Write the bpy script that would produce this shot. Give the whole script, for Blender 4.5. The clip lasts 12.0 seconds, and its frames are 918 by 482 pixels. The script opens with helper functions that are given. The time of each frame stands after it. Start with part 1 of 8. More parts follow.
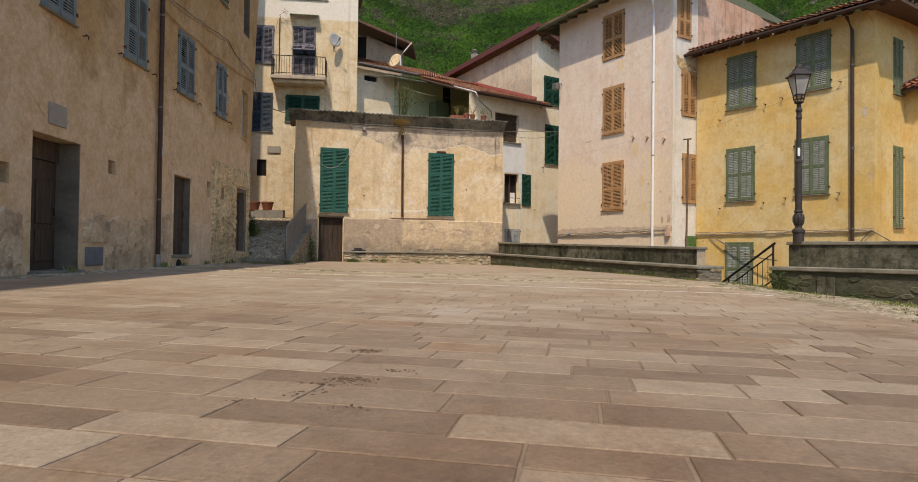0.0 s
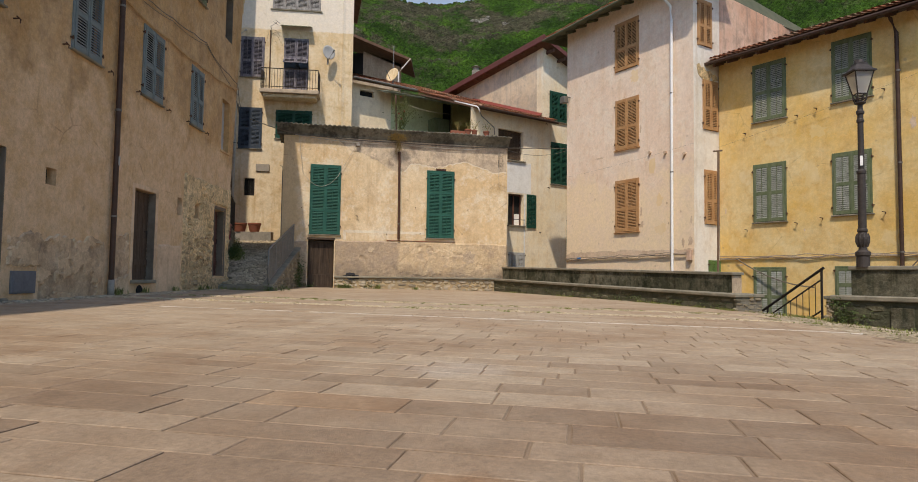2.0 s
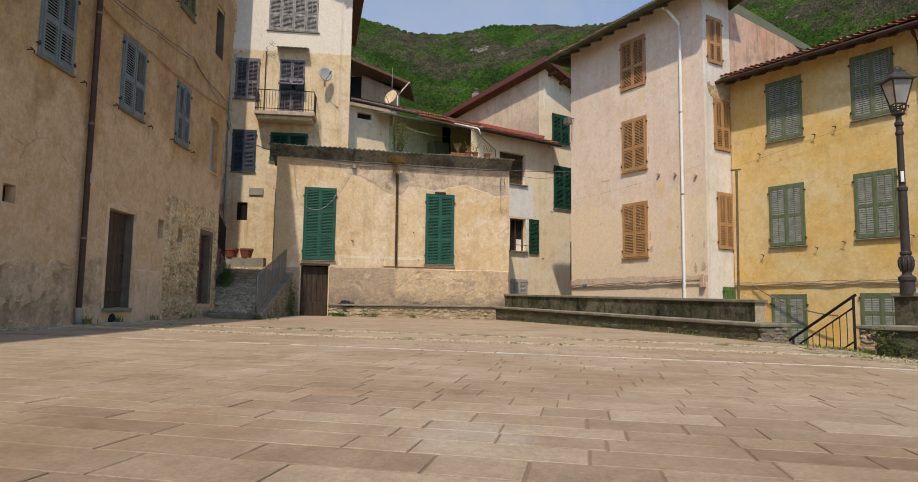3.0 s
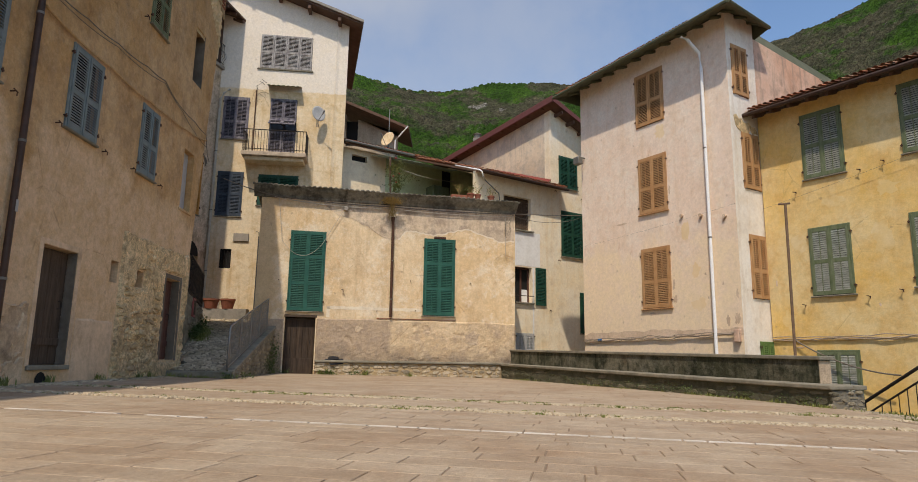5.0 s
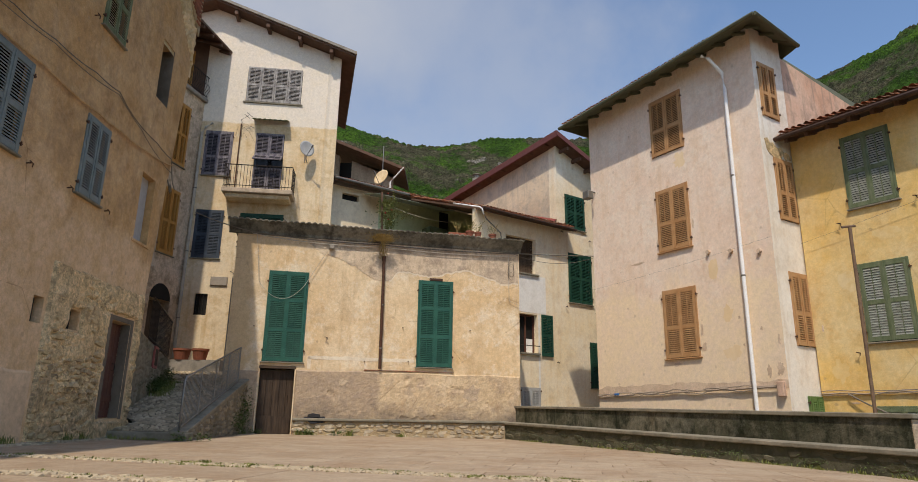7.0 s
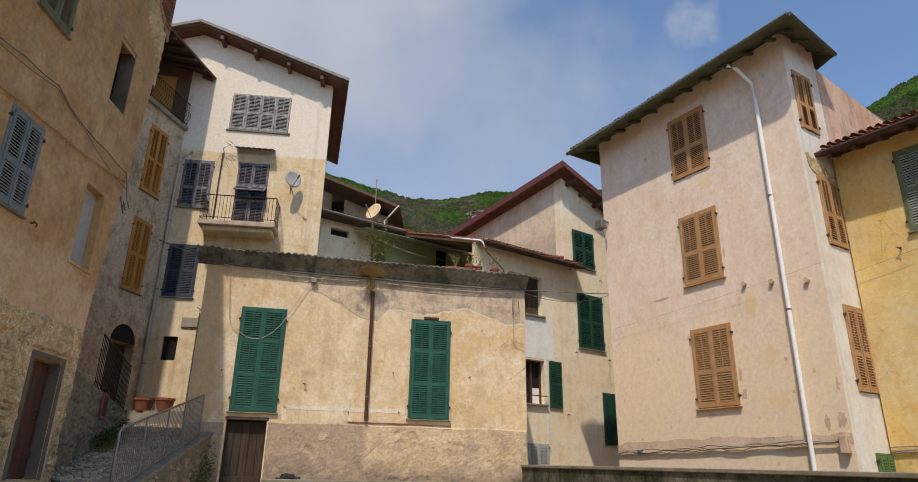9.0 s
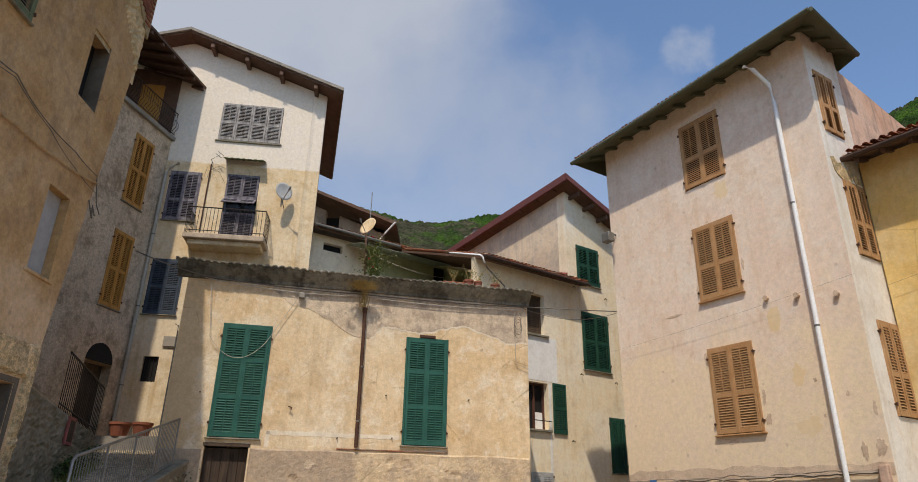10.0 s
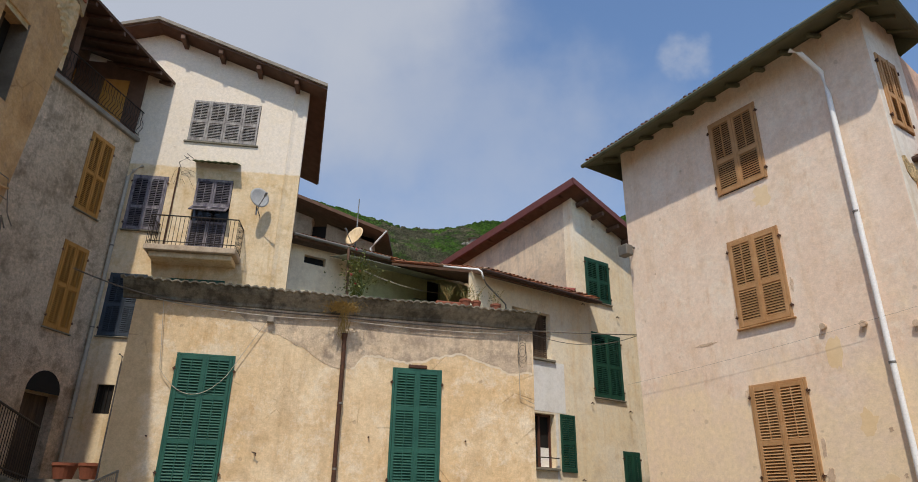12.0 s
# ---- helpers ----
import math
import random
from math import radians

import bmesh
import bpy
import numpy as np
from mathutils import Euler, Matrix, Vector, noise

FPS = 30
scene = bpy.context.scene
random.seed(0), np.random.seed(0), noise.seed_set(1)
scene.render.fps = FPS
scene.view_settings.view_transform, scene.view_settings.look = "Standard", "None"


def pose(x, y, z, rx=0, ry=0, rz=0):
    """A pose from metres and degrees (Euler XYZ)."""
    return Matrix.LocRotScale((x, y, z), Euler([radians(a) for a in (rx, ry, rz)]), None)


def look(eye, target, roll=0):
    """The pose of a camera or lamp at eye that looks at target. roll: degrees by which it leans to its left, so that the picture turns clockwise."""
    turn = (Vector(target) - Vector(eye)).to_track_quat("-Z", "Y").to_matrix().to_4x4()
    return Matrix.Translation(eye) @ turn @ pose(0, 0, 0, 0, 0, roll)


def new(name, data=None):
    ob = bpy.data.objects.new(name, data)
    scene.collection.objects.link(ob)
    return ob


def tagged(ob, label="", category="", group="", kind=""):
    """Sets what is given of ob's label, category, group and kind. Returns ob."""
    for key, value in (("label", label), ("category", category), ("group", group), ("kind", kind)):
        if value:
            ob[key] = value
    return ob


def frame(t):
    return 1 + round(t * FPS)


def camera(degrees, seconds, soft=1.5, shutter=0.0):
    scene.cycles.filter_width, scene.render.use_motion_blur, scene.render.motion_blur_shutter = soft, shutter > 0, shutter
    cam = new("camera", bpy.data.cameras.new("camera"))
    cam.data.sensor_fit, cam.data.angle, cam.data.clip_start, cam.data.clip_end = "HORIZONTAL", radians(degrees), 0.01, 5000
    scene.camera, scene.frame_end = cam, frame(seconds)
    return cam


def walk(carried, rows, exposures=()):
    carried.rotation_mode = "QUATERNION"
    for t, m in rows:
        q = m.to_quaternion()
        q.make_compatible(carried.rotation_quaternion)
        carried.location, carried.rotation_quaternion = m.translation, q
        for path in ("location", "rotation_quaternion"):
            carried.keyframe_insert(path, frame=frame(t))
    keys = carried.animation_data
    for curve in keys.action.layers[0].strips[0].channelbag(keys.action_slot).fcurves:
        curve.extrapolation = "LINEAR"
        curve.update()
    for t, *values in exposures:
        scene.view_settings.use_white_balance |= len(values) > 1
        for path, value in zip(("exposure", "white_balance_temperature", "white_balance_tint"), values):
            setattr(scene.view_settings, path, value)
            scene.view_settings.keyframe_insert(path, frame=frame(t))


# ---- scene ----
cam = camera(70.5, 12.0, soft=0.9)
PATH = [
    (0, (0.648, -0.04, 1.11), (0.554, 1.958, 1.142), 0.7),
    (0.5, (0.625, 0.437, 1.121), (0.531, 2.435, 1.153), 0.7),
    (1, (0.589, 0.955, 1.12), (0.495, 2.952, 1.16), 0.7),
    (1.5, (0.544, 1.454, 1.115), (0.45, 3.451, 1.182), 0.7),
    (2, (0.484, 1.991, 1.117), (0.392, 3.986, 1.226), 0.8),
    (2.5, (0.434, 2.499, 1.113), (0.342, 4.491, 1.263), 0.8),
    (3, (0.407, 3.056, 1.113), (0.316, 5.044, 1.307), 0.8),
    (3.2, (0.404, 3.246, 1.105), (0.31, 5.232, 1.32), 0.8),
    (5, (0.193, 5.215, 1.127), (0.107, 7.181, 1.489), 0.9),
    (5.5, (0.167, 5.753, 1.129), (0.08, 7.71, 1.531), 0.8),
    (6, (0.152, 6.339, 1.126), (0.066, 8.287, 1.57), 0.9),
    (6.5, (0.141, 6.879, 1.14), (0.056, 8.818, 1.622), 0.9),
    (7, (0.128, 7.466, 1.151), (0.044, 9.394, 1.676), 0.9),
    (7.2, (0.142, 7.71, 1.124), (0.056, 9.632, 1.671), 0.9),
    (9, (0.041, 9.729, 1.184), (-0.039, 11.607, 1.868), 1.0),
    (9.5, (0.028, 10.284, 1.207), (-0.052, 12.148, 1.928), 1.0),
    (10, (0.003, 10.863, 1.3), (-0.073, 12.715, 2.052), 1.1),
    (10.5, (-0.024, 11.372, 1.537), (-0.099, 13.218, 2.304), 1.1),
    (11, (-0.018, 11.897, 1.865), (-0.093, 13.742, 2.633), 1.1),
    (11.5, (-0.023, 12.398, 2.108), (-0.093, 14.242, 2.878), 1.0),
    (12, (-0.035, 12.939, 2.336), (-0.103, 14.784, 3.106), 1.0),
]
walk(cam, [(t, look(eye, target, roll)) for t, eye, target, roll in PATH], [(0, 0.0, 6950, 12), (7, -0.03, 6900, 12), (12, -0.03, 6700, 11)])

# ---------------------------------------------------------------- light
SUN_UP, SUN_GO = 57.3, (0.150, 0.989)          # elevation; the way the light travels over the ground
world = bpy.data.worlds.new("sky")
scene.world = world
world.use_nodes = True
wn, wl = world.node_tree.nodes, world.node_tree.links
wn.clear()
w_out, w_bg = wn.new("ShaderNodeOutputWorld"), wn.new("ShaderNodeBackground")
w_sky = wn.new("ShaderNodeTexSky")
w_sky.sky_type, w_sky.sun_disc = "NISHITA", False
w_sky.sun_elevation, w_sky.sun_rotation = radians(SUN_UP), math.atan2(-SUN_GO[0], -SUN_GO[1]) % (2 * math.pi)
w_sky.air_density, w_sky.dust_density, w_sky.ozone_density = 1.0, 0.8, 1.0
w_bg.inputs["Strength"].default_value = 0.175
w_co = wn.new("ShaderNodeTexCoord")


def w_node(kind, op, *ins):
    n = wn.new(kind)
    if op:
        n.operation = op
    for q, v in enumerate(ins):
        if isinstance(v, bpy.types.NodeSocket):
            wl.new(v, n.inputs[q])
        else:
            n.inputs[q].default_value = v
    return n


def w_cloud(centre, lo, hi, most, ragged, scale):
    """A soft bank of cloud round one direction of the sky: how much of it covers the blue."""
    near = w_node("ShaderNodeVectorMath", "DOT_PRODUCT", w_co.outputs["Generated"], centre).outputs["Value"]
    puff = wn.new("ShaderNodeTexNoise")
    puff.inputs["Scale"].default_value, puff.inputs["Detail"].default_value, puff.inputs["Roughness"].default_value = scale, 7.0, 0.55
    wl.new(w_co.outputs["Generated"], puff.inputs["Vector"])
    rag = w_node("ShaderNodeMath", "MULTIPLY", w_node("ShaderNodeMath", "SUBTRACT", puff.outputs["Fac"], 0.5).outputs[0], ragged).outputs[0]
    fac = wn.new("ShaderNodeMapRange")
    fac.interpolation_type = "SMOOTHSTEP"
    wl.new(w_node("ShaderNodeMath", "ADD", near, rag).outputs[0], fac.inputs["Value"])
    for q, v in (("From Min", lo), ("From Max", hi), ("To Min", 0.0), ("To Max", most)):
        fac.inputs[q].default_value = v
    return fac.outputs["Result"]


w_tint = wn.new("ShaderNodeMixRGB")
w_tint.blend_type = "MULTIPLY"
w_tint.inputs[0].default_value, w_tint.inputs[2].default_value = 1.0, (0.85, 0.97, 1.07, 1)
wl.new(w_sky.outputs["Color"], w_tint.inputs[1])
w_last = w_tint.outputs["Color"]
for bank in (((-0.33, 0.60, 0.73), 0.905, 0.985, 0.9, 0.13, 3.2), ((0.287, 0.751, 0.595), 0.9994, 1.0005, 0.5, 0.0022, 24.0), ((0.0, 0.87, 0.49), 0.945, 1.01, 0.5, 0.14, 4.0)):
    w_mx = wn.new("ShaderNodeMixRGB")
    w_mx.inputs[2].default_value = (2.85, 3.12, 3.62, 1)
    wl.new(w_cloud(*bank), w_mx.inputs[0])
    wl.new(w_last, w_mx.inputs[1])
    w_last = w_mx.outputs["Color"]
wl.new(w_last, w_bg.inputs["Color"])
wl.new(w_bg.outputs["Background"], w_out.inputs["Surface"])

sun = new("sun", bpy.data.lights.new("sun", "SUN"))
sun.data.energy, sun.data.angle, sun.data.color = 3.5, radians(0.8), (1.0, 0.93, 0.82)
h = math.cos(radians(SUN_UP))
sun.matrix_world = look((0, 0, 40), (SUN_GO[0] * h, SUN_GO[1] * h, 40 - math.sin(radians(SUN_UP))))

# ---------------------------------------------------------------- materials
class Nodes:
    """A small builder for node materials."""

    def __init__(self, name):
        self.mat = bpy.data.materials.new(name)
        self.mat.use_nodes = True
        self.n, self.l = self.mat.node_tree.nodes, self.mat.node_tree.links
        self.bsdf = self.n["Principled BSDF"]
        self.pos = self.n.new("ShaderNodeNewGeometry").outputs["Position"]

    def put(self, socket, value):
        if isinstance(value, bpy.types.NodeSocket):
            self.l.new(value, socket)
        elif isinstance(value, (tuple, list)) and len(value) == 3 and socket.type == "RGBA":
            socket.default_value = (*value, 1)
        else:
            socket.default_value = value

    def noise(self, scale, detail=5.0, rough=0.55, stretch=(1, 1, 1), shift=(0, 0, 0)):
        m = self.n.new("ShaderNodeMapping")
        m.inputs["Scale"].default_value, m.inputs["Location"].default_value = stretch, shift
        self.l.new(self.pos, m.inputs["Vector"])
        t = self.n.new("ShaderNodeTexNoise")
        t.inputs["Scale"].default_value, t.inputs["Detail"].default_value, t.inputs["Roughness"].default_value = scale, detail, rough
        self.l.new(m.outputs["Vector"], t.inputs["Vector"])
        return t.outputs["Fac"]

    def cells(self, scale, feature="F1", stretch=(1, 1, 1), out="Distance"):
        m = self.n.new("ShaderNodeMapping")
        m.inputs["Scale"].default_value = stretch
        self.l.new(self.pos, m.inputs["Vector"])
        t = self.n.new("ShaderNodeTexVoronoi")
        t.feature = feature
        t.inputs["Scale"].default_value = scale
        self.l.new(m.outputs["Vector"], t.inputs["Vector"])
        return t.outputs[out]

    def ramp(self, fac, *stops):
        r = self.n.new("ShaderNodeValToRGB")
        e = r.color_ramp.elements
        e[0].position, e[1].position = stops[0][0], stops[-1][0]
        for p, _ in stops[1:-1]:
            e.new(p)
        for el, (_, c) in zip(sorted(e, key=lambda q: q.position), stops):
            el.color = (c, c, c, 1) if isinstance(c, (int, float)) else (*c, 1)
        self.put(r.inputs["Fac"], fac)
        return r.outputs["Color"]

    def mix(self, fac, a, b, kind="MIX"):
        m = self.n.new("ShaderNodeMixRGB")
        m.blend_type = kind
        for s, v in zip(m.inputs, (fac, a, b)):
            self.put(s, v)
        return m.outputs[0]

    def math(self, op, a, b=0.0):
        m = self.n.new("ShaderNodeMath")
        m.operation = op
        self.put(m.inputs[0], a)
        self.put(m.inputs[1], b)
        return m.outputs[0]

    def height(self):
        s = self.n.new("ShaderNodeSeparateXYZ")
        self.l.new(self.pos, s.inputs[0])
        return s.outputs

    def random(self):
        return self.n.new("ShaderNodeObjectInfo").outputs["Random"]

    def island(self):
        return self.n.new("ShaderNodeNewGeometry").outputs["Random Per Island"]

    def done(self, colour, rough=0.85, bump=None, depth=0.02, metal=0.0, spec=0.3):
        self.put(self.bsdf.inputs["Base Color"], colour)
        self.put(self.bsdf.inputs["Roughness"], rough)
        self.bsdf.inputs["Metallic"].default_value = metal
        self.bsdf.inputs["Specular IOR Level"].default_value = spec
        if bump is not None:
            b = self.n.new("ShaderNodeBump")
            b.inputs["Distance"].default_value, b.inputs["Strength"].default_value = depth, 1.0
            self.l.new(bump, b.inputs["Height"])
            self.l.new(b.outputs["Normal"], self.bsdf.inputs["Normal"])
        return self.mat


def plaster(name, main, pale, dirt, grain=0.012, streak=0.5, patch=0.5, ztop=None, top=None, zlow=None, low=None, soft=0.5, soot=0.35, crack=0.0, wave=1.3, chips=0.35, speck=0.18, rugged=0.0, side=None, bloom=None):
    """Old lime plaster: cloudy tone, pale rubbed patches, soot, rain streaks, cracks; ztop or zlow: bands of another
    coat, or of painted bounce light, with a ragged edge; side: another coat or painted tone towards lower x; bloom:
    pale salts and rubbed limewash.
    """
    k = Nodes(name)
    big, mid = k.noise(0.55, 7, 0.62), k.noise(2.3, 8, 0.66, shift=(7, 3, 1))
    fine = k.noise(38, 6, 0.7)
    col = k.mix(k.ramp(big, (0.38, 0.0), (0.62, 1.0)), main, pale)
    col = k.mix(k.math("MULTIPLY", k.ramp(mid, (0.49, 0.0), (0.64, 1.0)), patch), col, dirt)
    run = k.noise(1.6, 6, 0.62, stretch=(2.6, 2.6, 0.20), shift=(4, 9, 2))
    col = k.mix(k.math("MULTIPLY", k.ramp(run, (0.52, 0.0), (0.70, 1.0)), streak), col, dirt)
    grime = k.ramp(k.noise(1.05, 9, 0.72, shift=(11, 2, 6)), (0.50, 0.0), (0.70, 1.0))
    col = k.mix(k.math("MULTIPLY", grime, soot), col, k.mix(1.0, col, (0.52, 0.44, 0.36), "MULTIPLY"))
    if bloom:
        salt = k.math("ADD", k.math("MULTIPLY", k.noise(1.15, 9, 0.74, shift=(3, 14, 9)), 0.6), k.math("MULTIPLY", k.noise(4.2, 8, 0.75, shift=(1, 6, 3)), 0.4))
        col = k.mix(k.math("MULTIPLY", k.ramp(salt, (0.50, 0.0), (0.60, 1.0)), bloom[0]), col, bloom[1])
        rusty = k.ramp(k.noise(2.4, 9, 0.74, stretch=(1.6, 1.6, 0.55), shift=(16, 4, 12)), (0.56, 0.0), (0.70, bloom[0]))
        col = k.mix(rusty, col, k.mix(1.0, col, (0.80, 0.62, 0.42), "MULTIPLY"))
    z = k.height()[2]
    # side tone: real staining, on the cream house also painted warm shade
    if side:
        rag = k.math("MULTIPLY", k.math("SUBTRACT", k.noise(1.9, 7, 0.65, shift=(2, 8, 4)), 0.5), side[3])
        stain = k.ramp(k.math("ADD", k.math("SUBTRACT", side[0], k.height()[0]), k.math("ADD", rag, 0.5)), (0.42, 0.0), (0.58, side[2]))
        col = k.mix(stain, col, k.mix(k.ramp(k.noise(3.3, 7, 0.7, shift=(6, 6, 2)), (0.40, 0.0), (0.64, 1.0)), side[1], k.mix(0.45, side[1], main)))
    edge = k.math("MULTIPLY", k.math("SUBTRACT", k.noise(wave, 7, 0.62, shift=(1, 5, 8)), 0.5), soft * 2.4)
    if ztop is not None:
        band = k.ramp(k.math("ADD", k.math("SUBTRACT", z, ztop), k.math("ADD", edge, 0.5)), (0.46, 0.0), (0.52, 1.0))
        coat = k.mix(k.ramp(k.noise(3.1, 7, 0.7, shift=(2, 2, 2)), (0.44, 0.0), (0.66, 1.0)), top, k.mix(0.35, top, pale))
        col = k.mix(k.math("MULTIPLY", band, 0.92), col, coat)
    # a real lower coat, except on the ochre wall: bounced light painted in
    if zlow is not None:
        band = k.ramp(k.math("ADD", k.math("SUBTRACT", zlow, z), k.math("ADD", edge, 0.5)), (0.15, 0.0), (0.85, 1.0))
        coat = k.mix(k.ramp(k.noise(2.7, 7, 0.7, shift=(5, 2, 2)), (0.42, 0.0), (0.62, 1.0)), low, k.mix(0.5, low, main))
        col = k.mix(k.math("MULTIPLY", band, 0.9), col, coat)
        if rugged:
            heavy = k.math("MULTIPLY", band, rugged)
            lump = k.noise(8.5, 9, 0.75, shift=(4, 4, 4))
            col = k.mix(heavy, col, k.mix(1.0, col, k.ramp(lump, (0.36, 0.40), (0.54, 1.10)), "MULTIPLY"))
    lines = k.ramp(k.math("ADD", k.cells(0.75, "DISTANCE_TO_EDGE"), k.math("MULTIPLY", k.noise(5, 6, 0.7), 0.05)), (0.026, 1.0), (0.034, 0.0))
    lines = k.math("MULTIPLY", k.math("MULTIPLY", lines, k.ramp(k.noise(0.8, 4, 0.5, shift=(9, 9, 1)), (0.52, 0.0), (0.60, 1.0))), crack)
    col = k.mix(lines, col, k.mix(1.0, col, (0.40, 0.33, 0.27), "MULTIPLY"))
    pit = k.ramp(k.noise(7, 6, 0.7, shift=(3, 3, 3)), (0.22, 0.6), (0.29, 1.0))
    col = k.mix(1.0, col, pit, "MULTIPLY")
    chip = k.ramp(k.math("ADD", k.cells(1.7), k.math("MULTIPLY", k.noise(9, 5, 0.7, shift=(6, 1, 4)), 0.16)), (0.13, 1.0), (0.16, 0.0))
    col = k.mix(k.math("MULTIPLY", chip, chips), col, k.mix(0.5, dirt, (0.30, 0.24, 0.19)))
    col = k.mix(speck, col, k.ramp(k.noise(11, 7, 0.75, shift=(8, 4, 2)), (0.36, 0.60), (0.64, 1.30)), "MULTIPLY")
    col = k.mix(speck, col, k.ramp(fine, (0.25, 0.55), (0.7, 1.28)), "MULTIPLY")
    rel = k.math("ADD", k.math("MULTIPLY", mid, 1.6), k.math("MULTIPLY", fine, 0.35))
    rel = k.math("ADD", rel, k.math("MULTIPLY", k.noise(9, 6, 0.65), 0.45))
    rel = k.math("SUBTRACT", rel, k.math("ADD", k.math("MULTIPLY", lines, 0.8), k.math("MULTIPLY", chip, 0.3)))
    if zlow is not None and rugged:
        rel = k.math("ADD", rel, k.math("MULTIPLY", heavy, k.math("MULTIPLY", lump, 4.0)))
    return k.done(col, 0.92, rel, grain, spec=0.15)


def plain(name, main, other, scale=6.0, rough=0.7, metal=0.0, depth=0.003, spec=0.3, stretch=(1, 1, 1), vary=0.0):
    """One surface in two tones, with grain."""
    k = Nodes(name)
    col = k.mix(k.ramp(k.noise(scale, 6, 0.65, stretch), (0.34, 0.0), (0.68, 1.0)), main, other)
    col = k.mix(0.3, col, k.ramp(k.noise(scale * 9, 4, 0.6, stretch), (0.2, 0.5), (0.8, 1.3)), "MULTIPLY")
    if vary:
        col = k.mix(vary, col, k.ramp(k.random(), (0.0, 0.35), (1.0, 1.5)), "MULTIPLY")
    return k.done(col, k.ramp(k.noise(scale * 2, 4), (0.2, max(rough - 0.12, 0.05)), (0.8, min(rough + 0.12, 1.0))), k.noise(scale * 6, 5, 0.6, stretch), depth, metal, spec)


def rubble(name, main, other, mortar, scale=3.2, flat=1.9, depth=0.06):
    """Field-stone masonry seen from afar."""
    k = Nodes(name)
    warp = k.n.new("ShaderNodeVectorMath")
    warp.operation = "ADD"
    wob = k.n.new("ShaderNodeTexNoise")
    wob.inputs["Scale"].default_value, wob.inputs["Detail"].default_value = 2.5, 5.0
    k.l.new(k.pos, wob.inputs["Vector"])
    wobs = k.n.new("ShaderNodeVectorMath")
    wobs.operation = "SCALE"
    k.l.new(wob.outputs["Color"], wobs.inputs[0])
    wobs.inputs["Scale"].default_value = 0.45
    k.l.new(k.pos, warp.inputs[0])
    k.l.new(wobs.outputs["Vector"], warp.inputs[1])
    k.pos = warp.outputs["Vector"]
    d = k.cells(scale * 1.5, "DISTANCE_TO_EDGE", (1, 1, flat))
    tone = k.cells(scale * 1.5, "F1", (1, 1, flat), "Color")
    sep = k.n.new("ShaderNodeSeparateColor")
    k.l.new(tone, sep.inputs[0])
    col = k.mix(sep.outputs[0], main, other)
    col = k.mix(0.6, col, k.ramp(k.noise(7, 6, 0.65), (0.25, 0.45), (0.75, 1.35)), "MULTIPLY")
    gap = k.ramp(k.math("ADD", d, k.math("MULTIPLY", k.noise(12, 4), 0.05)), (0.03, 0.0), (0.10, 1.0))
    col = k.mix(gap, mortar, col)
    col = k.mix(k.ramp(k.noise(0.9, 6, 0.6), (0.46, 0.0), (0.62, 0.75)), col, mortar)
    return k.done(col, 0.93, k.math("ADD", gap, k.math("MULTIPLY", k.noise(14, 6, 0.7), 0.6)), depth, spec=0.15)


def stone_look(name, a, b, c):
    """Field stone, each piece with a tone of its own."""
    k = Nodes(name)
    col = k.ramp(k.math("FRACT", k.math("ADD", k.island(), k.random())), (0.0, b), (0.5, a), (1.0, c))
    col = k.mix(0.7, col, k.ramp(k.noise(6, 8, 0.7), (0.25, 0.5), (0.75, 1.4)), "MULTIPLY")
    col = k.mix(k.ramp(k.noise(1.2, 7, 0.65), (0.48, 0.0), (0.64, 0.7)), col, k.mix(1.0, col, (0.55, 0.55, 0.45), "MULTIPLY"))
    return k.done(col, 0.93, k.math("ADD", k.noise(16, 7, 0.7), k.math("MULTIPLY", k.noise(55, 5, 0.7), 0.4)), 0.02, spec=0.15)


# zlow/low: paler towards the ground, bounced light put into the wall colour
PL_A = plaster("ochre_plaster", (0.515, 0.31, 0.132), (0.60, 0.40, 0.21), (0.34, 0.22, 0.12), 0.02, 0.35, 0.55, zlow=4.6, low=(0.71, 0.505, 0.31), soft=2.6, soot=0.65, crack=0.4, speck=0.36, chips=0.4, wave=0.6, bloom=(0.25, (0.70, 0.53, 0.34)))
PL_AR = plaster("peeling_roughcast", (0.53, 0.375, 0.23), (0.64, 0.47, 0.305), (0.31, 0.22, 0.14), 0.03, 0.3, 0.9, soot=0.6, crack=0.4, speck=0.5, chips=0.7)
PL_AF = plaster("flaking_top_coat", (0.63, 0.445, 0.27), (0.70, 0.52, 0.335), (0.42, 0.295, 0.18), 0.015, 0.3, 0.7, soot=0.55, crack=0.5, speck=0.4, chips=0.5)
PL_AP = plaster("smooth_patch_plaster", (0.68, 0.48, 0.30), (0.74, 0.545, 0.36), (0.47, 0.335, 0.215), 0.012, 0.3, 0.6, soot=0.5, speck=0.25)
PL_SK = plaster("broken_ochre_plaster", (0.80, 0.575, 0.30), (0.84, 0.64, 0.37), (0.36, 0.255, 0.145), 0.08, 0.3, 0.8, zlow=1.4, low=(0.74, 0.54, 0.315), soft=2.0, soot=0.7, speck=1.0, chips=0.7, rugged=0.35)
# for reveals and one surround, far darker than the wall face
PL_RV = plaster("dark_reveal_plaster", (0.165, 0.135, 0.10), (0.22, 0.18, 0.14), (0.11, 0.088, 0.065), 0.02, 0.4, 0.6)
